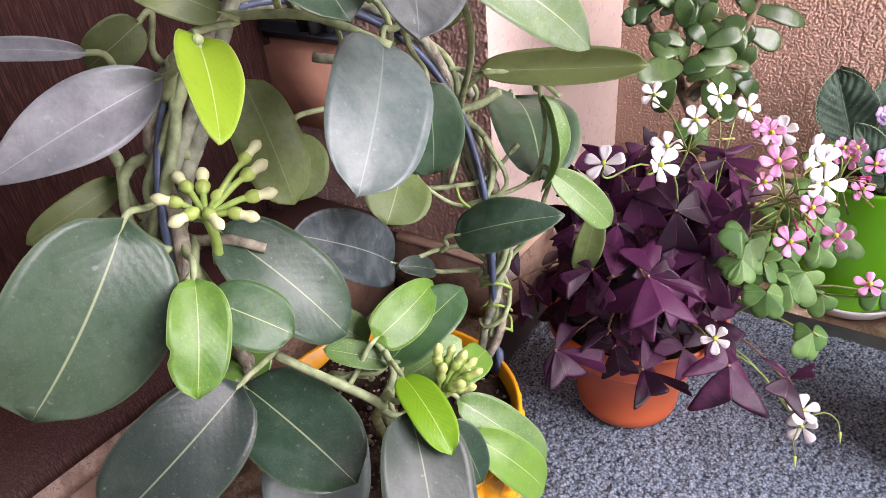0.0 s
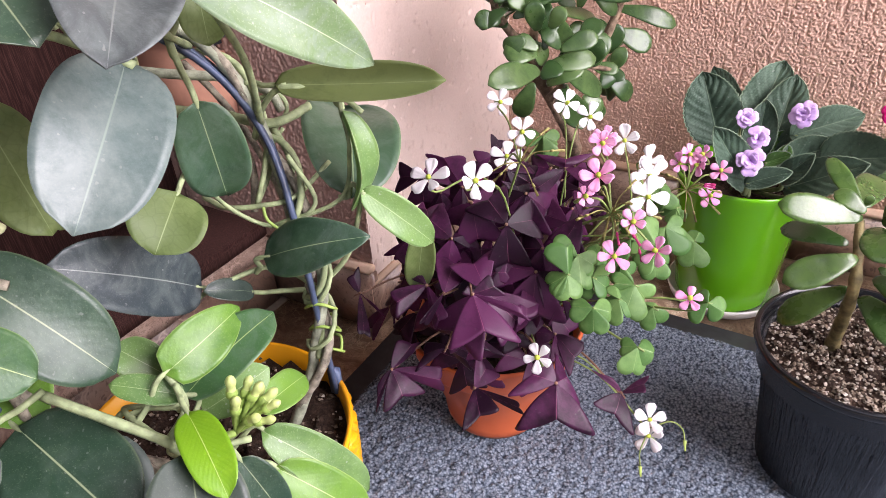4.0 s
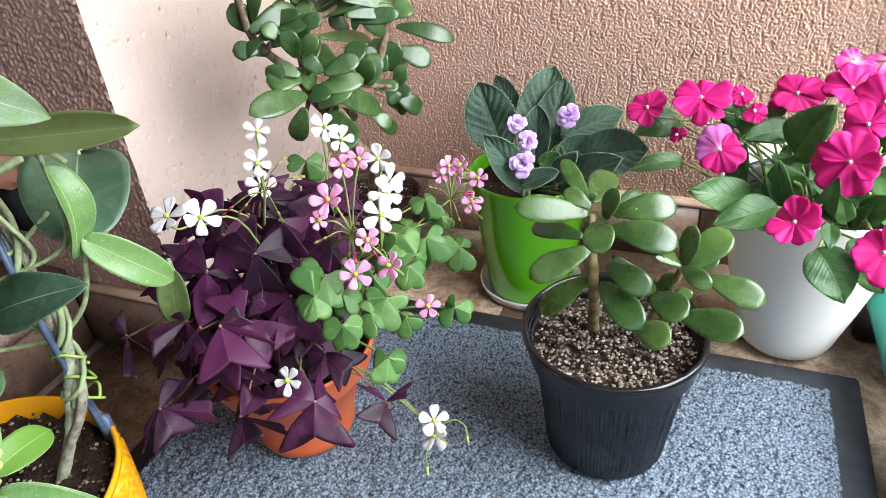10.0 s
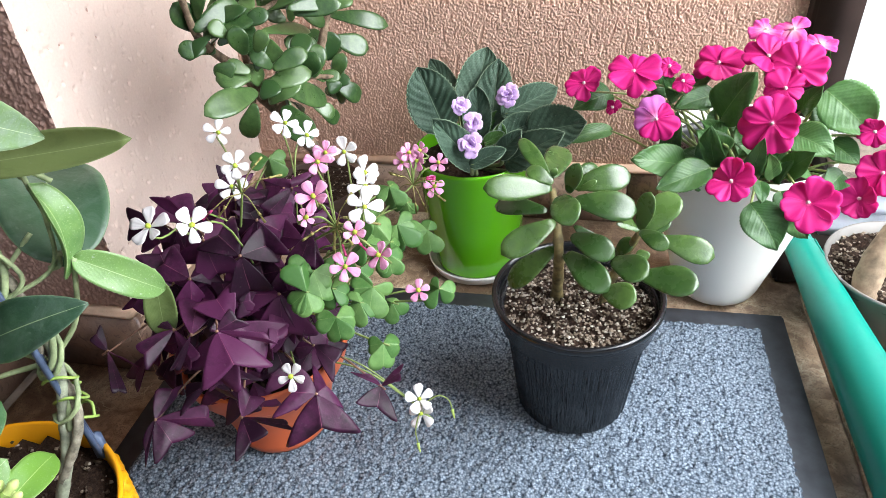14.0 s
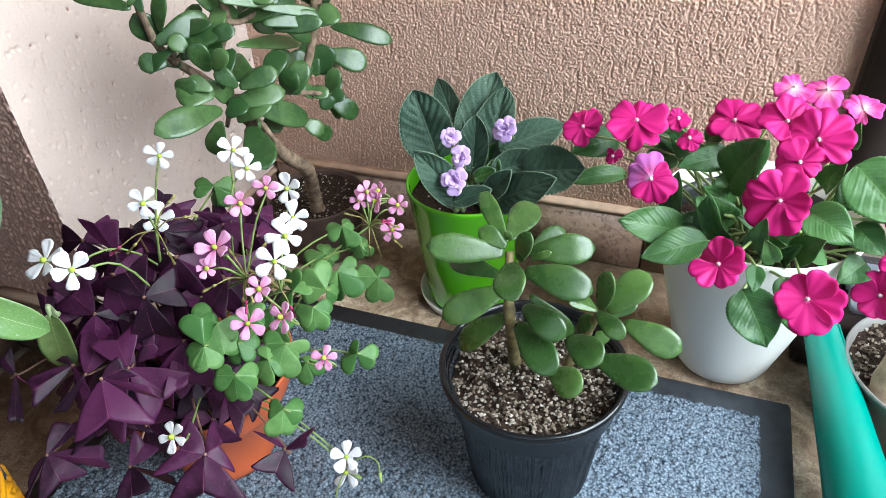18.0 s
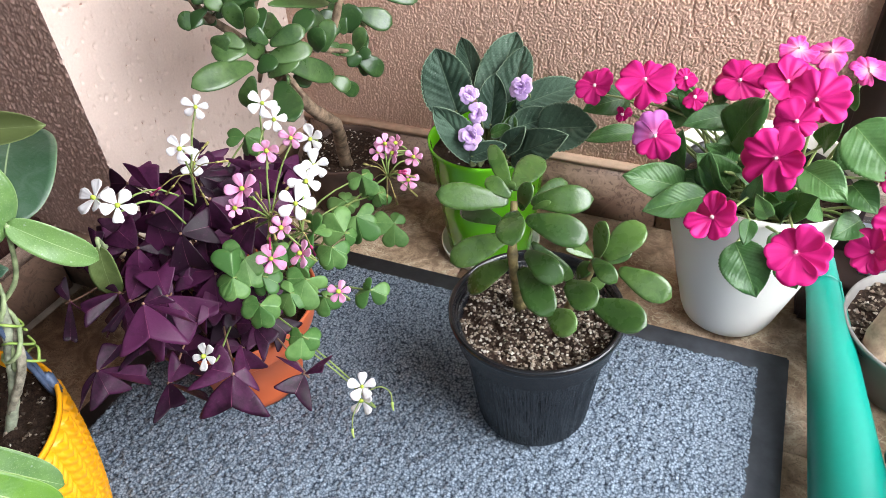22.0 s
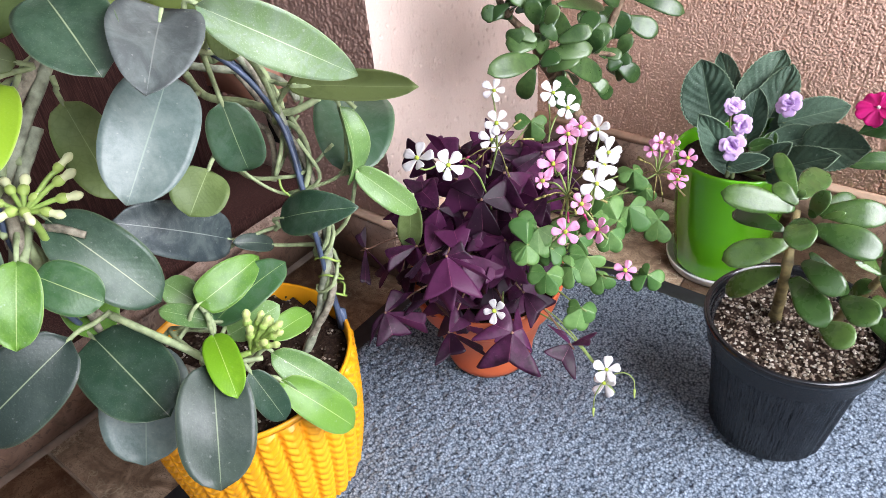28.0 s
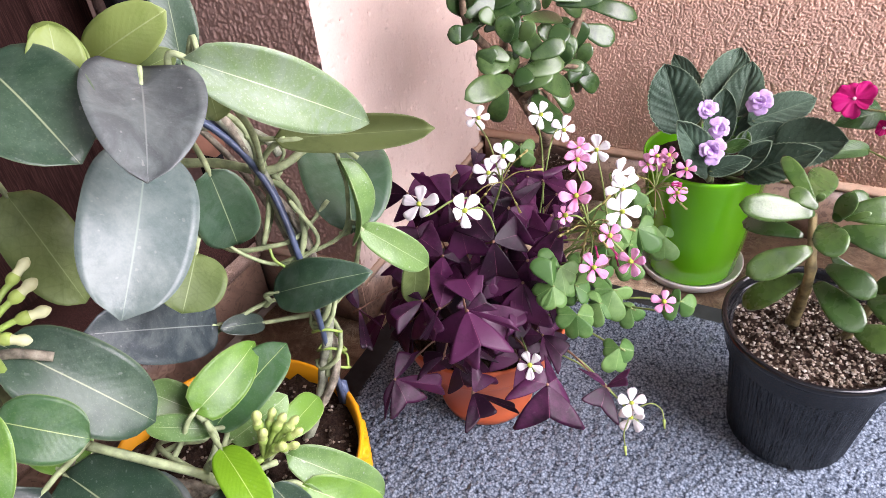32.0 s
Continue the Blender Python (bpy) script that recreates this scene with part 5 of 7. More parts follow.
tube("branch", [(0.1560, -0.2400, 0.2550), (0.1702, -0.2400, 0.2681), (0.1851, -0.2400, 0.2498)], 0.0034, 0.0020, M_JADE_TRUNK, tall_jade, "", 8, 6, 0.2)
jade_leaf(tall_jade, (0.1580, -0.2680, 0.2910), (0.1410, -0.3300, 0.2970), 0.0235)
jade_leaf(tall_jade, (0.1580, -0.2560, 0.2889), (0.1926, -0.2231, 0.2918), 0.0200)
jade_leaf(tall_jade, (0.1520, -0.2650, 0.2780), (0.1390, -0.2690, 0.2460), 0.0195)
jade_leaf(tall_jade, (0.1670, -0.2500, 0.2900), (0.1890, -0.1900, 0.2480), 0.0230)
jade_leaf(tall_jade, (0.1780, -0.2620, 0.2750), (0.2090, -0.2930, 0.2560), 0.0270)
jade_leaf(tall_jade, (0.1780, -0.2500, 0.2718), (0.1574, -0.2229, 0.2498), 0.0200)
jade_leaf(tall_jade, (0.1570, -0.2700, 0.3060), (0.1350, -0.2900, 0.3100), 0.0256)
jade_leaf(tall_jade, (0.1570, -0.2700, 0.3250), (0.1540, -0.2750, 0.3510), 0.0173)
jade_leaf(tall_jade, (0.1570, -0.2580, 0.3175), (0.1509, -0.2475, 0.3452), 0.0173)
jade_leaf(tall_jade, (0.1730, -0.2600, 0.3090), (0.1590, -0.2650, 0.3250), 0.0142)
jade_leaf(tall_jade, (0.1810, -0.2450, 0.3090), (0.1480, -0.2330, 0.3180), 0.0233)
jade_leaf(tall_jade, (0.1810, -0.2330, 0.3017), (0.1880, -0.2084, 0.3212), 0.0200)
jade_leaf(tall_jade, (0.1710, -0.2550, 0.3060), (0.1970, -0.2350, 0.3150), 0.0177)
jade_leaf(tall_jade, (0.1710, -0.2430, 0.3006), (0.1717, -0.2193, 0.3064), 0.0177)
jade_leaf(tall_jade, (0.1510, -0.2200, 0.3270), (0.1620, -0.1390, 0.3010), 0.0169)
jade_leaf(tall_jade, (0.1780, -0.2000, 0.2770), (0.1890, -0.1990, 0.3010), 0.0213)
jade_leaf(tall_jade, (0.1780, -0.1880, 0.2709), (0.1825, -0.1730, 0.2990), 0.0200)
jade_leaf(tall_jade, (0.1700, -0.1200, 0.2620), (0.1710, -0.1180, 0.2930), 0.0288)
jade_leaf(tall_jade, (0.1720, -0.1100, 0.2820), (0.2060, -0.0920, 0.2640), 0.0237)
jade_leaf(tall_jade, (0.1720, -0.0980, 0.2749), (0.1673, -0.0724, 0.2559), 0.0200)
jade_leaf(tall_jade, (0.1760, -0.1250, 0.2450), (0.1870, -0.1200, 0.2700), 0.0168)
jade_leaf(tall_jade, (0.1690, -0.1200, 0.2380), (0.1920, -0.1000, 0.2100), 0.0214)
jade_leaf(tall_jade, (0.1690, -0.1080, 0.2329), (0.1531, -0.0873, 0.2054), 0.0200)
jade_leaf(tall_jade, (0.1670, -0.1250, 0.2430), (0.1760, -0.1250, 0.2280), 0.0177)
jade_leaf(tall_jade, (0.1670, -0.1130, 0.2345), (0.1717, -0.0968, 0.2049), 0.0177)
jade_leaf(tall_jade, (0.1630, -0.0800, 0.2970), (0.2200, -0.0550, 0.2770), 0.0202)
jade_leaf(tall_jade, (0.1680, -0.1400, 0.2690), (0.1530, -0.1500, 0.2930), 0.0256)
jade_leaf(tall_jade, (0.1680, -0.1280, 0.2636), (0.1521, -0.1147, 0.2940), 0.0200)
jade_leaf(tall_jade, (0.1280, -0.2800, 0.3330), (0.1100, -0.2930, 0.3360), 0.0159)
jade_leaf(tall_jade, (0.1280, -0.2680, 0.3254), (0.1036, -0.2540, 0.3264), 0.0159)
jade_leaf(tall_jade, (0.1350, -0.2800, 0.3440), (0.1130, -0.2900, 0.3280), 0.0125)
jade_leaf(tall_jade, (0.1350, -0.2680, 0.3391), (0.1183, -0.2497, 0.3245), 0.0130)
jade_leaf(tall_jade, (0.1370, -0.2750, 0.3350), (0.1530, -0.2600, 0.3440), 0.0125)
jade_leaf(tall_jade, (0.1800, -0.2100, 0.2830), (0.1610, -0.2350, 0.2920), 0.0162)
jade_leaf(tall_jade, (0.1670, -0.1700, 0.2670), (0.1750, -0.1500, 0.2560), 0.0143)
jade_leaf(tall_jade, (0.1670, -0.1580, 0.2606), (0.1911, -0.1478, 0.2556), 0.0143)
jade_leaf(tall_jade, (0.1600, -0.1600, 0.2290), (0.1780, -0.1500, 0.2130), 0.0173)
jade_leaf(tall_jade, (0.1600, -0.1480, 0.2197), (0.1726, -0.1270, 0.1956), 0.0173)
jade_leaf(tall_jade, (0.1660, -0.2000, 0.2460), (0.1620, -0.2200, 0.2510), 0.0199)
jade_leaf(tall_jade, (0.1590, -0.2650, 0.2830), (0.1710, -0.2500, 0.2910), 0.0186)
jade_leaf(tall_jade, (0.1590, -0.2530, 0.2731), (0.1873, -0.2370, 0.2880), 0.0186)
jade_leaf(tall_jade, (0.1500, -0.2800, 0.3210), (0.1340, -0.2850, 0.3090), 0.0181)
jade_leaf(tall_jade, (0.1500, -0.2680, 0.3137), (0.1553, -0.2470, 0.2918), 0.0181)
jade_leaf(tall_jade, (0.1720, -0.2800, 0.3310), (0.1820, -0.2750, 0.3470), 0.0142)
jade_leaf(tall_jade, (0.1600, -0.2750, 0.3110), (0.1420, -0.2800, 0.3210), 0.0136)
jade_leaf(tall_jade, (0.1600, -0.2630, 0.3069), (0.1601, -0.2384, 0.3324), 0.0136)
jade_leaf(tall_jade, (0.1750, -0.1200, 0.2330), (0.1850, -0.1100, 0.2410), 0.0150)
jade_leaf(tall_jade, (0.1750, -0.1080, 0.2306), (0.1653, -0.0893, 0.2512), 0.0150)
jade_leaf(tall_jade, (0.1630, -0.1500, 0.2790), (0.1470, -0.1700, 0.3020), 0.0194)
jade_leaf(tall_jade, (0.1470, -0.2750, 0.3420), (0.1360, -0.2800, 0.3550), 0.0146)
jade_leaf(tall_jade, (0.1470, -0.2630, 0.3358), (0.1381, -0.2466, 0.3447), 0.0146)
jade_leaf(tall_jade, (0.1430, -0.1500, 0.3130), (0.1290, -0.1600, 0.3290), 0.0169)
jade_leaf(tall_jade, (0.1430, -0.1380, 0.3091), (0.1469, -0.1175, 0.3405), 0.0169)
jade_leaf(tall_jade, (0.1540, -0.2600, 0.3460), (0.1760, -0.2500, 0.3540), 0.0146)
jade_leaf(tall_jade, (0.1540, -0.2480, 0.3407), (0.1465, -0.2241, 0.3602), 0.0146)
jade_leaf(tall_jade, (0.1311, -0.3044, 0.3837), (0.0774, -0.3044, 0.3931), 0.0155)
jade_leaf(tall_jade, (0.1362, -0.3112, 0.3874), (0.1506, -0.2895, 0.4133), 0.0094)
jade_leaf(tall_jade, (0.1362, -0.2992, 0.3803), (0.1166, -0.2829, 0.3987), 0.0130)
jade_leaf(tall_jade, (0.1168, -0.2708, 0.3462), (0.1130, -0.2853, 0.3726), 0.0212)
jade_leaf(tall_jade, (0.1235, -0.2836, 0.3495), (0.1463, -0.2433, 0.3600), 0.0195)
jade_leaf(tall_jade, (0.1235, -0.2716, 0.3403), (0.1676, -0.2527, 0.3538), 0.0195)
jade_leaf(tall_jade, (0.1257, -0.2766, 0.3564), (0.1345, -0.2726, 0.3860), 0.0137)
jade_leaf(tall_jade, (0.1550, -0.2743, 0.4046), (0.1515, -0.2985, 0.4320), 0.0184)
jade_leaf(tall_jade, (0.1550, -0.2623, 0.4011), (0.1339, -0.2517, 0.4328), 0.0184)
jade_leaf(tall_jade, (0.1554, -0.2345, 0.4019), (0.1576, -0.2385, 0.4226), 0.0212)
jade_leaf(tall_jade, (0.1462, -0.2154, 0.3943), (0.1369, -0.2396, 0.4089), 0.0077)
jade_leaf(tall_jade, (0.1462, -0.2034, 0.3875), (0.1199, -0.1903, 0.4064), 0.0130)
jade_leaf(tall_jade, (0.1504, -0.2091, 0.3793), (0.1761, -0.1688, 0.3916), 0.0110)
jade_leaf(tall_jade, (0.1504, -0.1971, 0.3718), (0.1316, -0.1695, 0.3759), 0.0130)
jade_leaf(tall_jade, (0.1404, -0.2393, 0.3856), (0.1325, -0.2578, 0.3897), 0.0126)
jade_leaf(tall_jade, (0.1404, -0.2273, 0.3783), (0.1091, -0.2134, 0.3843), 0.0130)
jade_leaf(tall_jade, (0.1605, -0.2474, 0.3880), (0.1542, -0.2651, 0.3985), 0.0099)
jade_leaf(tall_jade, (0.1605, -0.2354, 0.3821), (0.1791, -0.2188, 0.3987), 0.0130)
jade_leaf(tall_jade, (0.1470, -0.1995, 0.3403), (0.1330, -0.2373, 0.3787), 0.0199)
jade_leaf(tall_jade, (0.1470, -0.1875, 0.3365), (0.1679, -0.1593, 0.3758), 0.0199)
jade_leaf(tall_jade, (0.1496, -0.1980, 0.3409), (0.1775, -0.1577, 0.3432), 0.0217)
jade_leaf(tall_jade, (0.1594, -0.2391, 0.3710), (0.1801, -0.1988, 0.3605), 0.0122)
jade_leaf(tall_jade, (0.1544, -0.2134, 0.3672), (0.1705, -0.1852, 0.3644), 0.0083)
jade_leaf(tall_jade, (0.1544, -0.2014, 0.3596), (0.1814, -0.1894, 0.3585), 0.0130)
jade_leaf(tall_jade, (0.1758, -0.2121, 0.3449), (0.2090, -0.1718, 0.3405), 0.0155)
jade_leaf(tall_jade, (0.1758, -0.2001, 0.3366), (0.2165, -0.1841, 0.3405), 0.0155)
jade_leaf(tall_jade, (0.1748, -0.2111, 0.3583), (0.2058, -0.1708, 0.3432), 0.0099)
jade_leaf(tall_jade, (0.1748, -0.1991, 0.3528), (0.1528, -0.1716, 0.3346), 0.0130)
jade_leaf(tall_jade, (0.1988, -0.1655, 0.3804), (0.1959, -0.1767, 0.4121), 0.0231)
jade_leaf(tall_jade, (0.1988, -0.1535, 0.3725), (0.2063, -0.1400, 0.4025), 0.0200)
jade_leaf(tall_jade, (0.2011, -0.1722, 0.3822), (0.2155, -0.1537, 0.3990), 0.0153)
jade_leaf(tall_jade, (0.2011, -0.1602, 0.3764), (0.1940, -0.1377, 0.3897), 0.0153)
jade_leaf(tall_jade, (0.1890, -0.1451, 0.3400), (0.1731, -0.1773, 0.3845), 0.0168)
jade_leaf(tall_jade, (0.1890, -0.1331, 0.3357), (0.2199, -0.1128, 0.3857), 0.0168)
jade_leaf(tall_jade, (0.1942, -0.1366, 0.3522), (0.2202, -0.1044, 0.3689), 0.0180)
jade_leaf(tall_jade, (0.1942, -0.1246, 0.3481), (0.1863, -0.0984, 0.3668), 0.0180)
jade_leaf(tall_jade, (0.2006, -0.1565, 0.3565), (0.2206, -0.1283, 0.3526), 0.0104)
jade_leaf(tall_jade, (0.1990, -0.1681, 0.3310), (0.2134, -0.1496, 0.3392), 0.0219)
jade_leaf(tall_jade, (0.1990, -0.1561, 0.3269), (0.1829, -0.1351, 0.3360), 0.0200)
jade_leaf(tall_jade, (0.1413, -0.2065, 0.3426), (0.1833, -0.1966, 0.3548), 0.0162)
jade_leaf(tall_jade, (0.1413, -0.1945, 0.3391), (0.1365, -0.1631, 0.3600), 0.0162)
jade_leaf(tall_jade, (0.1567, -0.1665, 0.3438), (0.1219, -0.1517, 0.3770), 0.0149)
jade_leaf(tall_jade, (0.1567, -0.1545, 0.3414), (0.1306, -0.1306, 0.3843), 0.0149)
jade_leaf(tall_jade, (0.1448, -0.2130, 0.3778), (0.1236, -0.2062, 0.3474), 0.0172)
jade_leaf(tall_jade, (0.1087, -0.2569, 0.3392), (0.1603, -0.2570, 0.3593), 0.0146)
jade_leaf(tall_jade, (0.1087, -0.2449, 0.3303), (0.1158, -0.2125, 0.3575), 0.0146)
jade_leaf(tall_jade, (0.1314, -0.1850, 0.3351), (0.0697, -0.1711, 0.3159), 0.0179)
jade_leaf(tall_jade, (0.1606, -0.1762, 0.3470), (0.1884, -0.1629, 0.3128), 0.0151)
jade_leaf(tall_jade, (0.1857, -0.1333, 0.3422), (0.1918, -0.1199, 0.3779), 0.0154)
jade_leaf(tall_jade, (0.1857, -0.1213, 0.3388), (0.1974, -0.1093, 0.3752), 0.0154)
jade_leaf(tall_jade, (0.1453, -0.2141, 0.3781), (0.1892, -0.2082, 0.3636), 0.0165)
jade_leaf(tall_jade, (0.1453, -0.2021, 0.3699), (0.1502, -0.1715, 0.3487), 0.0165)

# african violet
M_VIOLET_LEAF = leaf_material("velvety_violet_leaf", (0.020, 0.050, 0.030), (0.056, 0.104, 0.066), (0.15, 0.22, 0.14), (0.15, 0.25, 0.1), 0.70, 0.10, 0.16, thin=0.06, mid=0.010, quilt=0.12, edge=0.6, net=0.25)
M_VIOLET_YOUNG = leaf_material("young_violet_leaf", (0.035, 0.110, 0.020), (0.075, 0.190, 0.040), (0.16, 0.30, 0.09), (0.25, 0.45, 0.1), 0.75, 0.3, 0.08, thin=0.15, mid=0.012, quilt=0.16, edge=0.5)
M_VIOLET_RIM = plain("pale_leaf_rim", (0.17, 0.24, 0.16), 0.8, 0.2, 0.1, 100)
M_LILAC = petal_material("lilac_petal", (0.70, 0.50, 0.82), (0.26, 0.08, 0.44), (0.52, 0.28, 0.70), 0.6, 0.25, 0.3)
M_VIOLET_STALK = plain("hairy_leaf_stalk", (0.13, 0.16, 0.07), 0.8, 0.2, 0.2, 120)


def violet_leaf(base, tip, width, young=False):
    k = count_seed()
    rng = random.Random(k)
    face_ = toward(base, 0.15, rng.uniform(-0.25, 0.25))
    ob = blade("leaf", M_VIOLET_YOUNG if young else M_VIOLET_LEAF, violet, base, tip, width * 1.08, face_, shape="round", arch=rng.uniform(-0.04, 0.06), cup=0.20, wave=0.05, notch=0.06, seed=k, rows=33, cols=21, thick=0.0022, quilt=0.065, serrate=0.026, cusp=0.03)
    rim = [ob.data.vertices[i].co + origin_of(violet) for i in [21 * r for r in range(1, 33)] + [21 * 32 + 10] + [21 * r + 20 for r in range(31, 0, -1)]]
    tube("pale_rim", rim, 0.0005, 0.0005, M_VIOLET_RIM, ob, "", 5, 1)
    b = Vector(base)
    tube("leaf_stalk", [b.lerp(Vector(tip), 0.05), b + Vector((0, 0.002, -0.012)), Vector((VIOLET[0], VIOLET[1] - 0.01, 0.139))], 0.0020, 0.0026, M_VIOLET_STALK, ob, "", 7, 4)


def lobe_data(centre, along, out, length, reach, half, radius, fold=0.0, cup=0.0, droop=0.0, ruffle=0.0, seed=0, rows=7, cols=15):
    """A petal or leaflet with two round lobes: circles of the given radius at (reach, half), in lengths, joined to the base."""
    centre, along, out = Vector(centre), Vector(along).normalized(), Vector(out)
    out = (out - along * out.dot(along)).normalized()
    across = along.cross(out)
    far, ang = math.hypot(reach, half), math.atan2(half, reach)
    most = ang + math.asin(min(0.98, radius / far))
    verts, uvs = [], []
    for i in range(rows):
        v = i / (rows - 1)
        for j in range(cols):
            s = 2 * j / (cols - 1) - 1
            th = s * most
            off = abs(th) - ang
            inside = radius ** 2 - (far * math.sin(off)) ** 2
            r = far * math.cos(off) + math.sqrt(max(0.0, inside))
            x, y = v * r * math.cos(th) * length, v * r * math.sin(th) * length
            q = y / length
            lift = -fold * abs(y) + cup * q * q * length - droop * length * v * v + ruffle * length * (math.sin(seed * 1.7 + s * 4.2 + v * 3) + 0.45 * math.sin(seed * 2.3 + s * 11.0)) * v * v
            verts.append(centre + along * x + across * y + out * lift)
            uvs.append((0.5 + 0.5 * s, v))
    n = len(verts)
    verts += [p - out * 0.0004 for p in verts]
    faces = grid_faces(rows, cols)
    faces += [tuple(n + q for q in f[::-1]) for f in faces]
    rim = list(range(cols)) + [cols * k + cols - 1 for k in range(1, rows)] + list(range(n - 2, n - cols - 1, -1)) + [cols * k for k in range(rows - 2, 0, -1)]
    for k in range(len(rim)):
        a, b = rim[k], rim[(k + 1) % len(rim)]
        faces.append((b, a, n + a, n + b))
    return verts, faces, uvs + uvs


def rosette_axes(face_):
    out = Vector(face_).normalized()
    side = out.cross(Vector((0, 0, 1)))
    side = side.normalized() if side.length > 0.01 else Vector((1, 0, 0))
    return out, side, out.cross(side)


def violet_flower(centre, radius):
    k = count_seed()
    rng = random.Random(k)
    out, side, up = rosette_axes(toward(centre, 0.2, rng.uniform(-0.3, 0.3)))
    c = Vector(centre)
    stalk = tube("flower", [(VIOLET[0] + rng.uniform(-0.01, 0.01), VIOLET[1] - 0.02, 0.139), c - out * 0.02 - Vector((0, 0, 0.015)), c - out * 0.004], 0.0012, 0.0012, M_VIOLET_STALK, violet, "double lilac flower on a short stalk", 6, 5)
    for ring, (n, r, lift) in enumerate(((5, 1.05, 0.35), (4, 0.78, 0.9), (2, 0.5, 1.6))):
        for i in range(n):
            a = 2 * math.pi * (i + 0.5 * ring) / n + k + rng.uniform(-0.25, 0.25)
            d = side * math.cos(a) + up * math.sin(a) + out * lift * rng.uniform(0.4, 1.5)
            v, f, u = lobe_data(c + out * 0.001 * ring, d, out, radius * r * rng.uniform(0.75, 1.05), 0.62, 0.16, 0.34, cup=rng.uniform(0.1, 0.6), droop=0.15, ruffle=0.06, seed=k + i, rows=6, cols=11)
            solid("petal", v, f, M_LILAC, stalk, "", u)


violet_leaf((0.2910, -0.1250, 0.1890), (0.2640, -0.1090, 0.2490), 0.0500)
violet_leaf((0.3020, -0.0900, 0.1960), (0.2610, -0.0350, 0.2300), 0.0237)
violet_leaf((0.3140, -0.0900, 0.1840), (0.3280, -0.0420, 0.2460), 0.0438)
violet_leaf((0.3390, -0.1100, 0.1710), (0.3440, -0.0600, 0.2390), 0.0429)
violet_leaf((0.3550, -0.1100, 0.2000), (0.4080, -0.0830, 0.2190), 0.0314)
violet_leaf((0.3850, -0.1300, 0.1890), (0.4410, -0.1400, 0.2070), 0.0438)
violet_leaf((0.3620, -0.1500, 0.1640), (0.4200, -0.1660, 0.2070), 0.0334)
violet_leaf((0.3540, -0.1300, 0.1830), (0.3940, -0.1170, 0.2000), 0.0295)
violet_leaf((0.3320, -0.1700, 0.1700), (0.2960, -0.1890, 0.2290), 0.0306)
violet_leaf((0.3550, -0.1550, 0.1740), (0.3780, -0.1620, 0.2070), 0.0198)
violet_leaf((0.3260, -0.1200, 0.1760), (0.3250, -0.1000, 0.2260), 0.0289)
violet_leaf((0.3300, -0.1850, 0.1790), (0.3640, -0.1800, 0.1950), 0.0170)
violet_leaf((0.3340, -0.1200, 0.1680), (0.3510, -0.0930, 0.1950), 0.0252, True)
violet_leaf((0.3390, -0.1500, 0.1860), (0.3590, -0.1500, 0.1980), 0.0126, True)
violet_leaf((0.3520, -0.1300, 0.1790), (0.3540, -0.1250, 0.1960), 0.0142, True)
violet_flower((0.3160, -0.1500, 0.2270), 0.0106)
violet_flower((0.3600, -0.1200, 0.2260), 0.0130)
violet_flower((0.3300, -0.1650, 0.2150), 0.0112)
violet_flower((0.3290, -0.1800, 0.1990), 0.0136)

# impatiens
M_IMP = petal_material("magenta_petal", (0.66, 0.018, 0.225), (0.72, 0.22, 0.40), (0.54, 0.009, 0.16), 0.5, 0.3, 0.14)
M_IMP_PALE = petal_material("pink_white_petal_back", (0.70, 0.07, 0.34), (0.80, 0.66, 0.58), (0.76, 0.30, 0.46), 0.6, 0.3, 0.3)
M_IMP_LILAC = petal_material("bleached_lilac_petal", (0.56, 0.16, 0.50), (0.75, 0.50, 0.70), (0.60, 0.10, 0.32), 0.55, 0.3, 0.3)
M_IMP_LEAF = leaf_material("impatiens_leaf", (0.030, 0.095, 0.022), (0.074, 0.175, 0.046), (0.17, 0.30, 0.10), (0.3, 0.55, 0.08), 0.40, 0.8, 0.05, thin=0.16, mid=0.012, edge=0.35, dust=0.08)
M_IMP_STEM = plain("pale_green_fleshy_stem", (0.30, 0.38, 0.14), 0.45, 0.4, 0.2, 100)
M_THROAT = plain("white_throat", (0.80, 0.62, 0.66), 0.6, 0.2, 0.1, 200)
CROWN = Vector((WHITE[0], WHITE[1] - 0.01, 0.158))


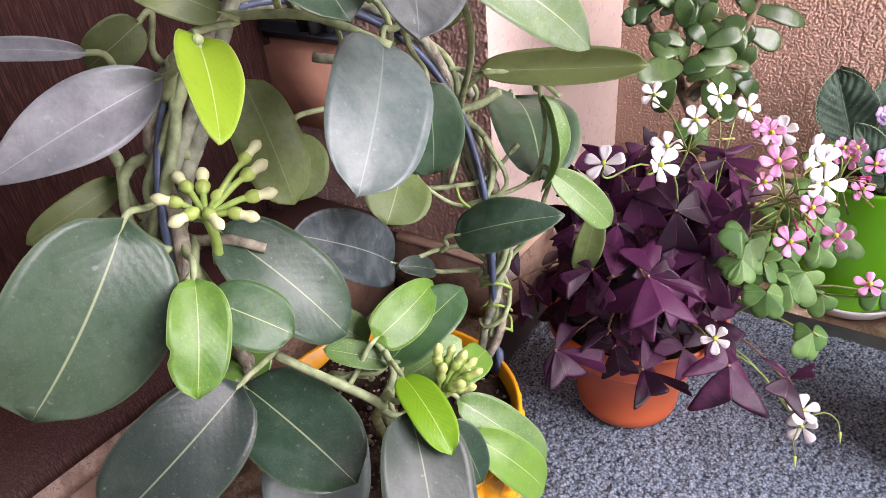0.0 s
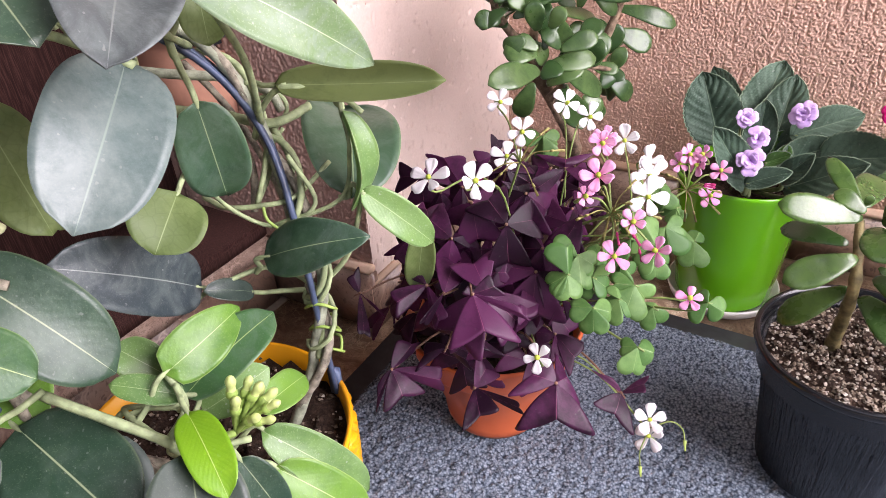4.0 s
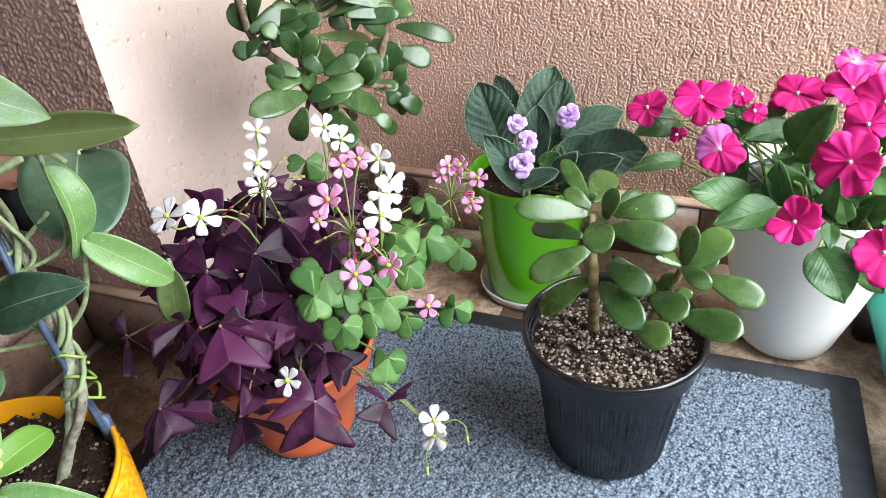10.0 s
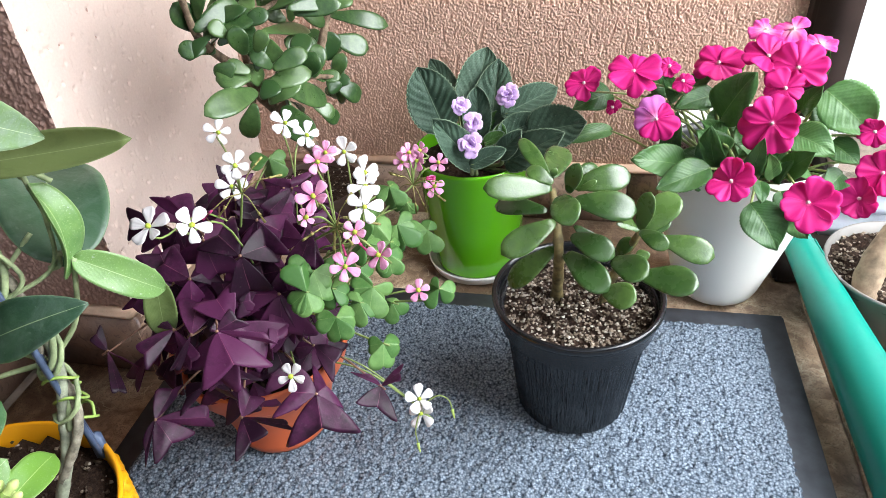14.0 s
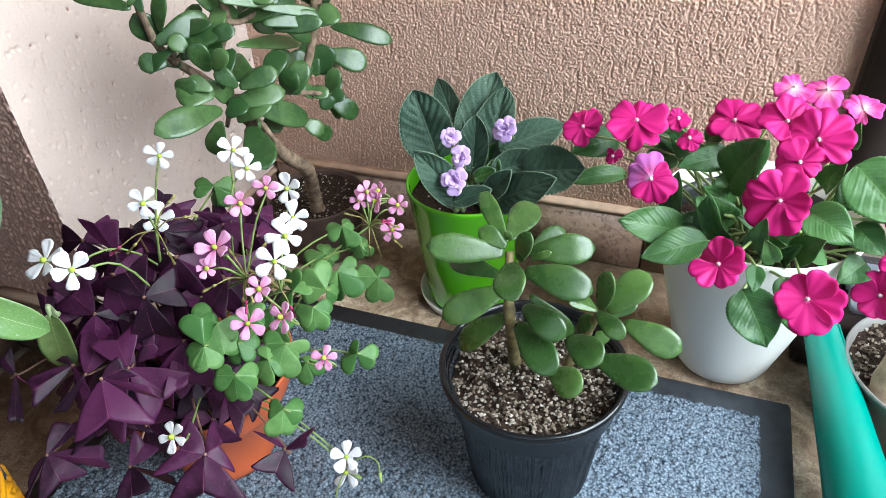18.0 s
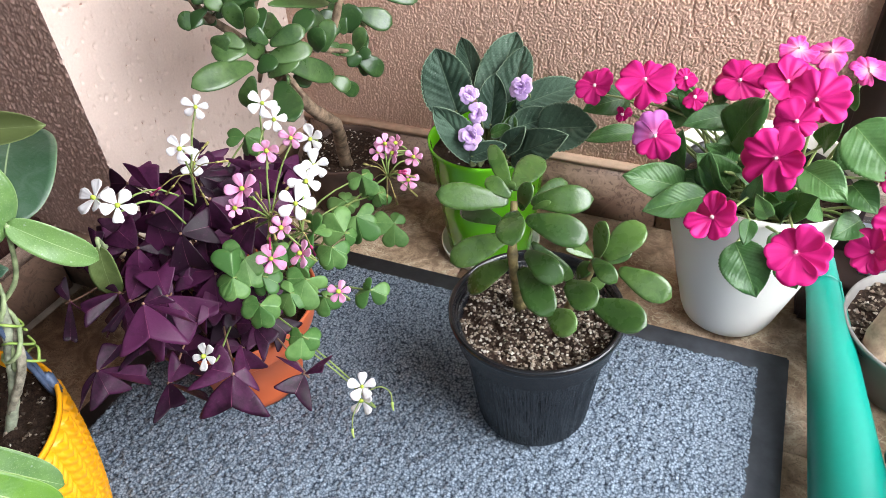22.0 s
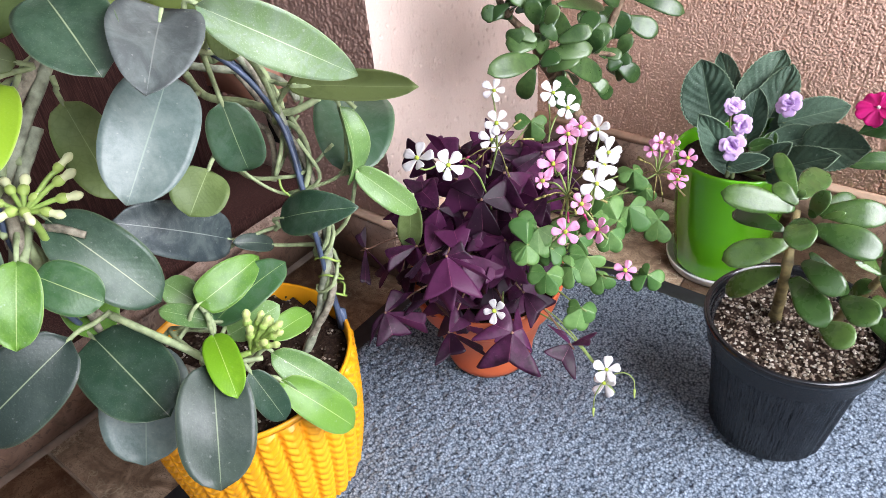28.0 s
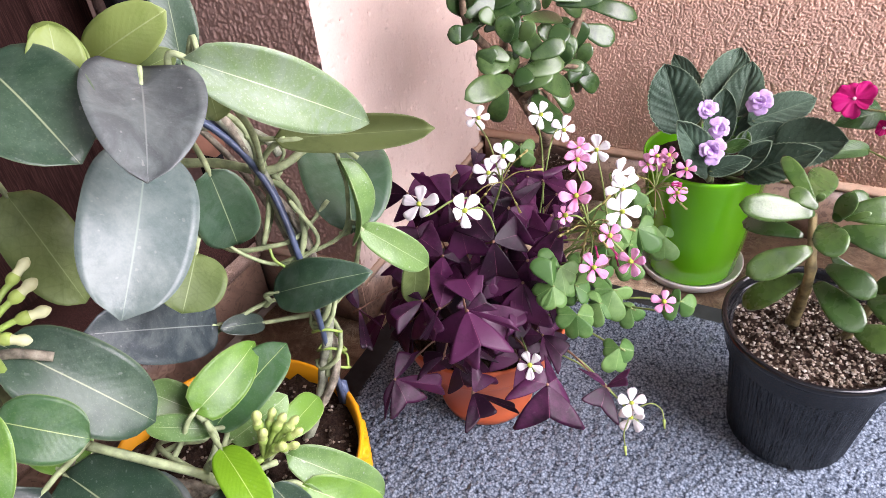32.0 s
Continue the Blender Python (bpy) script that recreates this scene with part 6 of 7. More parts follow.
def impatiens_flower(centre, radius, k):
    rng = random.Random(100 + k)
    c = Vector(centre)
    lift, sway = rng.uniform(-0.2, 0.6), rng.uniform(-0.6, 0.5)
    if k in (6, 7, 8):
        lift = 1.3
    if k in (0, 1, 3, 16, 18):
        lift, sway = 1.0, sway * 0.5
    out, side, up = rosette_axes(toward(centre, lift, sway))
    root = CROWN + Vector((rng.uniform(-0.03, 0.03), rng.uniform(-0.03, 0.03), 0))
    mid = root.lerp(c, 0.55) + Vector((0, 0, 0.018))
    radius *= 0.93
    stalk = tube("flower", [root, mid, c - out * 0.012, c], 0.0013, 0.0009, M_IMP_STEM, impatiens, "flat five-petalled magenta flower", 6, 5)
    sheet = M_IMP_PALE if k in (6, 7, 8) else (M_IMP_LILAC if k == 2 else M_IMP)
    spin = rng.uniform(0, 6.28)
    for i in range(5):
        a = spin + 2 * math.pi * i / 5
        d = side * math.cos(a + rng.uniform(-0.2, 0.2)) + up * math.sin(a) + out * rng.uniform(-0.30, 0.42)
        big = 0.86 if i == 0 else 1.04
        v, f, u = lobe_data(c + out * (0.0010 * (i % 3)), d, out + side * rng.uniform(-0.2, 0.2), radius * big * rng.uniform(0.90, 1.06), 0.61, rng.uniform(0.13, 0.22), rng.uniform(0.28, 0.36), cup=rng.uniform(-0.35, 0.35), droop=rng.uniform(-0.15, 0.34), ruffle=rng.uniform(0.05, 0.11), seed=k * 5 + i, rows=9, cols=23)
        solid("petal", v, f, M_IMP if (k == 2 and i not in (1, 2)) else sheet, stalk, "", u)
    verts = [c + out * h + (side * math.cos(q) + up * math.sin(q)) * r for r, h in ((0.0014, 0.0), (0.0016, 0.0022), (0.0006, 0.0038)) for q in [j * math.pi / 3 for j in range(6)]]
    solid("throat", verts, grid_faces(3, 6, True) + [tuple(range(12, 18))], M_THROAT, stalk)


def impatiens_leaf(base, tip, width):
    k = count_seed()
    rng = random.Random(k)
    ob = blade("leaf", M_IMP_LEAF, impatiens, base, tip, width * 1.22, toward(base, 0.3, rng.uniform(-0.3, 0.3)), shape="ovate", arch=rng.uniform(0.02, 0.16), cup=0.12, wave=0.06, seed=k, rows=37, cols=15, quilt=0.030, cusp=0.035, twist=rng.uniform(-0.5, 0.5), serrate=0.022)
    b = Vector(base)
    root = CROWN + Vector((rng.uniform(-0.04, 0.04), rng.uniform(-0.04, 0.03), 0))
    tube("leaf_stalk", [b.lerp(Vector(tip), 0.04), b.lerp(root, 0.35) + Vector((0, 0, 0.004)), root], 0.0011, 0.0018, M_IMP_STEM, ob, "", 6, 5)


impatiens_flower((0.4828, -0.1490, 0.2653), 0.0281, 0)
impatiens_flower((0.4374, -0.1400, 0.2487), 0.0209, 1)
impatiens_flower((0.5033, -0.1970, 0.2404), 0.0228, 2)
impatiens_flower((0.5587, -0.1400, 0.2706), 0.0277, 3)
impatiens_flower((0.5926, -0.1700, 0.2888), 0.0250, 4)
impatiens_flower((0.6147, -0.1870, 0.2852), 0.0255, 5)
impatiens_flower((0.5979, -0.1200, 0.2945), 0.0186, 6)
impatiens_flower((0.6216, -0.1200, 0.2949), 0.0179, 7)
impatiens_flower((0.6575, -0.0900, 0.2693), 0.0168, 8)
impatiens_flower((0.5970, -0.2150, 0.2475), 0.0288, 9)
impatiens_flower((0.6049, -0.2000, 0.2721), 0.0193, 10)
impatiens_flower((0.5616, -0.2680, 0.2197), 0.0236, 11)
impatiens_flower((0.6235, -0.2690, 0.2033), 0.0261, 12)
impatiens_flower((0.6985, -0.2050, 0.1982), 0.0250, 13)
impatiens_flower((0.6846, -0.2130, 0.1756), 0.0225, 14)
impatiens_flower((0.6886, -0.1900, 0.2292), 0.0147, 15)
impatiens_flower((0.5155, -0.1400, 0.2666), 0.0116, 16)
impatiens_flower((0.4669, -0.1450, 0.2271), 0.0089, 17)
impatiens_flower((0.5270, -0.1600, 0.2603), 0.0120, 18)
impatiens_leaf((0.5641, -0.1900, 0.1883), (0.5483, -0.2120, 0.2401), 0.0239)
impatiens_leaf((0.5593, -0.1500, 0.2432), (0.5225, -0.1720, 0.2400), 0.0183)
impatiens_leaf((0.5266, -0.1600, 0.1881), (0.5232, -0.1820, 0.2403), 0.0170)
impatiens_leaf((0.6006, -0.2400, 0.2081), (0.5876, -0.2620, 0.2428), 0.0117)
impatiens_leaf((0.6433, -0.1900, 0.1891), (0.6161, -0.2120, 0.2024), 0.0179)
impatiens_leaf((0.5903, -0.2100, 0.1966), (0.5892, -0.2320, 0.2408), 0.0149)
impatiens_leaf((0.5293, -0.1200, 0.2252), (0.5092, -0.1420, 0.2625), 0.0155)
impatiens_leaf((0.5710, -0.1700, 0.2108), (0.5440, -0.1920, 0.2359), 0.0145)
impatiens_leaf((0.5410, -0.1200, 0.2401), (0.5566, -0.1420, 0.2610), 0.0150)
impatiens_leaf((0.6167, -0.2000, 0.1785), (0.6181, -0.2220, 0.2156), 0.0134)
impatiens_leaf((0.5136, -0.1100, 0.2192), (0.4952, -0.1320, 0.2502), 0.0115)
impatiens_leaf((0.5882, -0.2500, 0.2107), (0.5873, -0.2720, 0.2032), 0.0111)
impatiens_leaf((0.6220, -0.1800, 0.1897), (0.6010, -0.2020, 0.2182), 0.0160)
impatiens_leaf((0.5492, -0.2000, 0.1747), (0.5304, -0.2220, 0.1988), 0.0147)
impatiens_leaf((0.5335, -0.1950, 0.1927), (0.4856, -0.2170, 0.2096), 0.0278)
impatiens_leaf((0.5539, -0.2150, 0.2024), (0.5077, -0.2370, 0.1907), 0.0241)
impatiens_leaf((0.5619, -0.1700, 0.1863), (0.5246, -0.1920, 0.2004), 0.0171)
impatiens_leaf((0.5707, -0.1800, 0.1926), (0.5392, -0.2020, 0.2321), 0.0263)
impatiens_leaf((0.5637, -0.1700, 0.2290), (0.5800, -0.1920, 0.2820), 0.0326)
impatiens_leaf((0.5606, -0.1400, 0.2395), (0.5228, -0.1620, 0.2361), 0.0207)
impatiens_leaf((0.4656, -0.1150, 0.2281), (0.4288, -0.1370, 0.2205), 0.0233)
impatiens_leaf((0.5252, -0.1100, 0.2296), (0.4925, -0.1320, 0.2498), 0.0190)
impatiens_leaf((0.6210, -0.1900, 0.2262), (0.6526, -0.2120, 0.2184), 0.0265)
impatiens_leaf((0.6177, -0.2100, 0.1966), (0.6311, -0.2320, 0.2288), 0.0196)
impatiens_leaf((0.6495, -0.1600, 0.2548), (0.6885, -0.1820, 0.2249), 0.0390)
impatiens_leaf((0.5815, -0.2600, 0.1945), (0.6049, -0.2820, 0.1643), 0.0298)
impatiens_leaf((0.6217, -0.2400, 0.1711), (0.6334, -0.2620, 0.1635), 0.0178)
impatiens_leaf((0.6591, -0.1800, 0.2131), (0.6781, -0.2020, 0.2047), 0.0205)
impatiens_leaf((0.5969, -0.1900, 0.2030), (0.5714, -0.2120, 0.2255), 0.0151)
impatiens_leaf((0.6305, -0.1700, 0.2378), (0.6360, -0.1920, 0.2711), 0.0157)
impatiens_leaf((0.6420, -0.1500, 0.2650), (0.6404, -0.1720, 0.2945), 0.0126)
impatiens_leaf((0.5994, -0.2100, 0.1988), (0.6066, -0.2320, 0.2185), 0.0178)
impatiens_leaf((0.6126, -0.2300, 0.1896), (0.6193, -0.2520, 0.1759), 0.0158)
impatiens_leaf((0.4728, -0.0500, 0.1547), (0.4157, -0.0720, 0.1483), 0.0166)
impatiens_leaf((0.5779, -0.1500, 0.2258), (0.5564, -0.1720, 0.2039), 0.0289)
impatiens_leaf((0.5992, -0.1600, 0.2189), (0.5831, -0.1820, 0.1977), 0.0262)
impatiens_leaf((0.5194, -0.1200, 0.2221), (0.4893, -0.1420, 0.2184), 0.0205)
impatiens_leaf((0.6614, -0.1500, 0.2352), (0.6439, -0.1720, 0.2207), 0.0223)
impatiens_leaf((0.6727, -0.1900, 0.1877), (0.6536, -0.2120, 0.1807), 0.0197)
for k in range(5):
    a = k * 1.3
    tube("stem", [CROWN + Vector((0.02 * math.cos(a), 0.02 * math.sin(a), -0.01)), CROWN + Vector((0.03 * math.cos(a), 0.03 * math.sin(a) - 0.01, 0.04)), CROWN + Vector((0.045 * math.cos(a), 0.04 * math.sin(a) - 0.03, 0.062))], 0.0030, 0.0012, M_IMP_STEM, impatiens, "", 8, 5, 0.2)

# oxalis
M_PURPLE = leaf_material("purple_oxalis_leaf", (0.013, 0.003, 0.011), (0.074, 0.014, 0.054), (0.22, 0.06, 0.12), (0.34, 0.02, 0.19), 0.44, 0.03, 0.03, thin=0.12, mid=0.008)
M_PURPLE.node_tree.nodes["Principled BSDF"].inputs["Specular IOR Level"].default_value = 0.25
M_PURPLE_BACK = leaf_material("crimson_leaf_underside", (0.070, 0.008, 0.036), (0.150, 0.020, 0.080), (0.22, 0.05, 0.12), (0.34, 0.02, 0.19), 0.44, 0.03, 0.0, thin=0.12, mid=0.008)
M_CLOVER = leaf_material("green_oxalis_leaf", (0.055, 0.150, 0.034), (0.140, 0.270, 0.078), (0.24, 0.37, 0.13), (0.35, 0.6, 0.1), 0.50, 0.05, 0.02, thin=0.22, mid=0.010)
M_PETIOLE = plain("pink_brown_leaf_stalk", (0.24, 0.13, 0.09), 0.5, 0.3, 0.25, 100)
M_PETIOLE_G = plain("green_leaf_stalk", (0.20, 0.27, 0.08), 0.5, 0.3, 0.2, 100)
M_OX_WHITE = petal_material("white_petal", (0.82, 0.80, 0.82), (0.45, 0.60, 0.12), (0.80, 0.78, 0.80), 0.55, 0.3, 0.18)
M_OX_PINK = petal_material("pink_petal", (0.84, 0.42, 0.66), (0.50, 0.02, 0.16), (0.74, 0.20, 0.46), 0.55, 0.3, 0.24)
M_OX_EYE = plain("yellow_green_eye", (0.40, 0.50, 0.06), 0.6, 0.2, 0.1, 200)
M_BUD_TIE = plain("reddish_green_stalk", (0.27, 0.24, 0.08), 0.5, 0.3, 0.25, 120)
OX_HEART = Vector((0.180, -0.394, 0.105))


def wing_data(hub, a, b, out, notch, fold, seed, rows=11, cols=21):
    """A purple leaflet: from the hub to two outer corners, the outer edge notched between them, folded along its middle."""
    rng = random.Random(seed)
    hub, a, b, out = Vector(hub), Vector(a), Vector(b), Vector(out)
    da, db = a - hub, b - hub
    across = (b - a).normalized()
    spread = (b - a).length
    bulge, ph = rng.uniform(0.045, 0.085), rng.uniform(0, 6)
    verts, uvs = [], []
    for i in range(rows):
        v = i / (rows - 1)
        for j in range(cols):
            s = 2 * j / (cols - 1) - 1
            d = da.lerp(db, 0.5 + 0.5 * s)
            reach = 1.02 - notch * (1 - abs(s)) ** 1.1 + 0.03 * math.sin(math.pi * abs(s)) - 0.07 * max(0.0, (abs(s) - 0.82) / 0.18) ** 2.0
            p = hub + d * (v * reach) + across * (s * abs(s) * bulge * spread * math.sin(math.pi * v ** 0.8))
            lift = -fold * spread * 0.5 * abs(s) * v + 0.03 * spread * math.sin(math.pi * v) + 0.016 * spread * math.sin(ph + 5 * v + 3 * s) * v
            verts.append(p + out * lift)
            uvs.append((0.5 + 0.5 * s, v))
    n = len(verts)
    verts += [p - out * 0.0004 for p in verts]
    top = grid_faces(rows, cols)
    low = [tuple(n + q for q in f[::-1]) for f in top]
    rim = list(range(cols)) + [cols * k + cols - 1 for k in range(1, rows)] + list(range(n - 2, n - cols - 1, -1)) + [cols * k for k in range(rows - 2, 0, -1)]
    sides = [(rim[(k + 1) % len(rim)], rim[k], n + rim[k], n + rim[(k + 1) % len(rim)]) for k in range(len(rim))]
    return verts, top + low + sides, uvs + uvs, len(top)


def purple_leaf(centre, corners):
    """A purple three-part leaf on its thin stalk; corners: the two outer corners of each leaflet."""
    k = count_seed()
    rng = random.Random(k)
    c = Vector(centre)
    out = toward(c, 0.3)
    root = OX_HEART + Vector((rng.uniform(-0.04, 0.04), rng.uniform(-0.04, 0.04), 0.0))
    mid = root.lerp(c, 0.6) + Vector((0, 0, 0.025 if c.z > 0.15 else 0.05))
    stalk = tube("purple_leaf", [root, mid, c - out * 0.008 + Vector((0, 0, 0.001)), c], 0.0009, 0.0007, M_PETIOLE, oxalis, "dark purple three-part leaf", 6, 6)
    tube("leaf_knot", [c - out * 0.0012, c + out * 0.0006], 0.0013, 0.0011, M_PETIOLE, stalk, "", 6, 2)
    for i, (a, b) in enumerate(corners):
        da, db = Vector(a) - c, Vector(b) - c
        angle = da.angle(db)
        flat = da.cross(db)
        face_ = flat.normalized() if flat.dot(out) > 0 else -flat.normalized()
        v, f, u, n_top = wing_data(c, a, b, face_, min(0.40, max(0.04, 0.05 + 0.26 * (angle - 0.6))), rng.choice((-0.10, 0.05, 0.15, 0.30)), k + i)
        me = mesh_of("leaflet", v, f, u)
        me.materials.append(M_PURPLE)
        me.materials.append(M_PURPLE_BACK)
        me.polygons.foreach_set("material_index", [1 if n_top <= q < 2 * n_top else 0 for q in range(len(f))])
        part_mesh("leaflet", me, None, stalk)


def trefoil(kind_, centre, tips, wide=1.0):
    """A three-part leaf on its thin stalk; tips: where the middle of each leaflet's outer edge lies."""
    k = count_seed()
    rng = random.Random(k)
    c = Vector(centre)
    purple = kind_ == "purple"
    if purple:
        corners = []
        for tip in tips:
            d = Vector(tip) - c
            side = d.cross(toward(c, 0.3)).normalized() * d.length * 0.72 * wide * rng.uniform(0.85, 1.1)
            lift = toward(c) * d.length * rng.uniform(-0.3, 0.3)
            corners.append((Vector(tip) + side + lift, Vector(tip) - side - lift))
        return purple_leaf(centre, corners)
    out = toward(c, 0.3)
    root = OX_HEART + Vector((rng.uniform(-0.04, 0.04), rng.uniform(-0.04, 0.04), 0.0))
    mid = root.lerp(c, 0.6) + Vector((0, 0, 0.025 if c.z > 0.15 else 0.05))
    stalk = tube("clover_leaf", [root, mid, c - out * 0.008 + Vector((0, 0, 0.001)), c], 0.0009, 0.0007, M_PETIOLE_G, oxalis, "green heart-shaped three-part leaf", 6, 5)
    for i, tip in enumerate(tips):
        d = Vector(tip) - c
        lean = out + Vector((rng.uniform(-0.7, 0.7), 0, rng.uniform(-0.4, 0.8)))
        v, f, u = lobe_data(c, d, lean, d.length / 0.94, 0.64, 0.27 * wide, rng.uniform(0.31, 0.345), rng.uniform(0.0, 0.7), 0.0, 0.06, 0.012, k + i, 7, 17)
        solid("leaflet", v, f, M_CLOVER, stalk, "", u)


def umbel(node, buds, seed):
    """The knot from which several thin flower stalks fan out, with its small green buds."""
    rng = random.Random(seed)
    p = Vector(node)
    root = OX_HEART + Vector((rng.uniform(-0.02, 0.04), rng.uniform(-0.02, 0.02), 0.0))
    stalk = tube("flower_stalk", [root, root.lerp(p, 0.6) + Vector((0, 0, 0.02)), p], 0.0011, 0.0009, M_PETIOLE_G, oxalis, "thin stalk with a fan of small buds", 6, 6)
    for _ in range(buds):
        d = (toward(p) * rng.uniform(-0.2, 0.9) + Vector((rng.uniform(-1, 1), rng.uniform(-0.6, 0.6), rng.uniform(-0.9, 0.7)))).normalized()
        q = p + d * rng.uniform(0.012, 0.024)
        s = tube("bud_stalk", [p, p.lerp(q, 0.5) + Vector((0, 0, 0.003)), q], 0.0005, 0.0004, M_BUD_TIE, stalk, "", 5, 3)
        v, f = tube_data([q, q + d * 0.002 - Vector((0, 0, 0.0006)), q + d * 0.0055 - Vector((0, 0, 0.002))], 0.0006, 0.0003, 6, 3, 0)
        verts = [q + (w - q) * (1 + 1.6 * math.sin(math.pi * min(1, (w - q).length / 0.006))) if i % 18 > 5 else w for i, w in enumerate(v)]
        solid("bud", verts, f, M_BUD_TIE if rng.random() < 0.8 else M_OX_PINK, s)


def oxalis_flower(kind_, centre, radius, node=None):
    k = count_seed()
    rng = random.Random(k)
    c = Vector(centre)
    out, side, up = rosette_axes(toward(c, rng.uniform(-0.3, 0.6), rng.uniform(-0.65, 0.65)))
    root = OX_HEART + Vector((rng.uniform(-0.03, 0.03) + 0.02, rng.uniform(-0.03, 0.03), 0.02))
    low = c.z < 0.12
    if node is not None:
        root = Vector(node)
    mid = root.lerp(c, 0.55) + Vector((0, 0, 0.004 if node is not None else (0.05 if c.z > 0.25 else 0.0 if not low else 0.02)))
    tail = c - out * 0.014 - Vector((0, 0, 0.004))
    stalk = tube(kind_ + "_flower", [root, mid, tail, c - out * 0.003], 0.0007, 0.0008, M_PETIOLE_G, oxalis, kind_ + " five-petalled oxalis flower on a thin stalk", 6, 6)
    spin, open_ = rng.uniform(0, 6.28), rng.choice((0.1, 0.15, 0.25, 0.5))
    for i in range(5):
        a = spin + 2 * math.pi * i / 5
        d = side * math.cos(a + rng.uniform(-0.1, 0.1)) + up * math.sin(a) + out * (open_ + rng.uniform(-0.15, 0.25))
        v, f, u = lobe_data(c - out * 0.002, d, out, radius * rng.uniform(0.90, 1.10), 0.71, rng.uniform(0.05, 0.08), rng.uniform(0.23, 0.26), cup=rng.uniform(0.05, 0.40), droop=rng.uniform(0.0, 0.20), ruffle=0.035, seed=k + i, rows=7, cols=13)
        solid("petal", v, f, M_OX_WHITE if kind_ == "white" else M_OX_PINK, stalk, "", u)
    verts = [c + out * h + (side * math.cos(q) + up * math.sin(q)) * r for r, h in ((0.0016, -0.001), (0.0018, 0.0008), (0.0008, 0.0020)) for q in [j * math.pi / 3 for j in range(6)]]
    solid("flower_eye", verts, grid_faces(3, 6, True) + [tuple(range(12, 18))], M_OX_EYE, stalk)


purple_leaf((0.2190, -0.5050, 0.2335), (((0.2213, -0.5413, 0.2213), (0.2584, -0.5115, 0.2187)), ((0.2552, -0.4999, 0.2206), (0.2465, -0.4991, 0.2296)), ((0.2251, -0.4948, 0.2440), (0.2376, -0.4956, 0.2314)),))
purple_leaf((0.1920, -0.4960, 0.2190), (((0.1732, -0.4735, 0.2327), (0.1998, -0.4673, 0.2238)), ((0.1909, -0.5160, 0.2068), (0.1893, -0.5239, 0.2141)),))
purple_leaf((0.2040, -0.5000, 0.2000), (((0.2068, -0.5184, 0.1912), (0.2194, -0.5105, 0.1932)), ((0.2227, -0.5087, 0.1943), (0.2404, -0.5034, 0.1892)),))
purple_leaf((0.1660, -0.5280, 0.1670), (((0.1643, -0.5130, 0.1802), (0.1742, -0.4958, 0.1679)), ((0.1728, -0.5518, 0.1498), (0.1903, -0.5230, 0.1520)), ((0.1994, -0.5170, 0.1496), (0.1942, -0.5107, 0.1662)), ((0.1735, -0.5587, 0.1568), (0.1629, -0.5407, 0.1628)),))
purple_leaf((0.1940, -0.5000, 0.1760), (((0.1823, -0.5247, 0.1683), (0.1783, -0.5021, 0.1773)), ((0.2129, -0.5017, 0.1604), (0.2079, -0.4982, 0.1792)),))
purple_leaf((0.2250, -0.5180, 0.1670), (((0.2158, -0.4986, 0.1780), (0.2357, -0.5010, 0.1672)), ((0.2300, -0.5458, 0.1552), (0.2468, -0.5238, 0.1623)), ((0.2583, -0.5152, 0.1553), (0.2533, -0.5140, 0.1648)),))
purple_leaf((0.2750, -0.5020, 0.1800), (((0.2668, -0.4772, 0.1876), (0.2949, -0.4993, 0.1686)), ((0.2519, -0.5264, 0.1787), (0.2596, -0.4905, 0.1954)), ((0.2613, -0.5360, 0.1648), (0.3091, -0.5138, 0.1619)),))
purple_leaf((0.2530, -0.4500, 0.1720), (((0.2281, -0.4493, 0.1763), (0.2448, -0.4596, 0.1654)), ((0.2741, -0.4459, 0.1668), (0.2726, -0.4712, 0.1569)), ((0.2681, -0.4559, 0.1627), (0.2575, -0.4699, 0.1632)),))
purple_leaf((0.3080, -0.4690, 0.1570), (((0.2871, -0.4709, 0.1699), (0.3014, -0.4665, 0.1649)), ((0.3194, -0.4463, 0.1595), (0.3228, -0.4668, 0.1626)), ((0.2948, -0.4907, 0.1605), (0.3242, -0.4887, 0.1420)),))
purple_leaf((0.1640, -0.4610, 0.2320), (((0.1392, -0.4588, 0.2530), (0.1606, -0.4342, 0.2483)), ((0.1896, -0.4428, 0.2288), (0.1932, -0.4625, 0.2193)), ((0.1699, -0.4770, 0.2120), (0.2003, -0.4669, 0.2159)), ((0.1524, -0.4778, 0.2332), (0.1464, -0.4608, 0.2495)),))
purple_leaf((0.1960, -0.4330, 0.2340), (((0.1946, -0.4652, 0.2157), (0.2114, -0.4684, 0.2121)), ((0.2223, -0.4149, 0.2346), (0.2227, -0.4265, 0.2203)), ((0.1942, -0.4140, 0.2505), (0.1777, -0.4292, 0.2459)),))
purple_leaf((0.1660, -0.4210, 0.2550), (((0.1288, -0.4156, 0.2728), (0.1616, -0.4090, 0.2743)), ((0.1972, -0.4128, 0.2523), (0.1980, -0.4278, 0.2396)), ((0.1634, -0.4393, 0.2418), (0.1846, -0.4369, 0.2340)),))
purple_leaf((0.2320, -0.4550, 0.2200), (((0.2269, -0.4326, 0.2402), (0.2146, -0.4454, 0.2375)), ((0.2414, -0.4894, 0.2050), (0.2488, -0.4721, 0.2053)), ((0.2116, -0.4632, 0.2350), (0.2145, -0.4753, 0.2152)), ((0.2375, -0.4338, 0.2225), (0.2431, -0.4506, 0.2100)),))
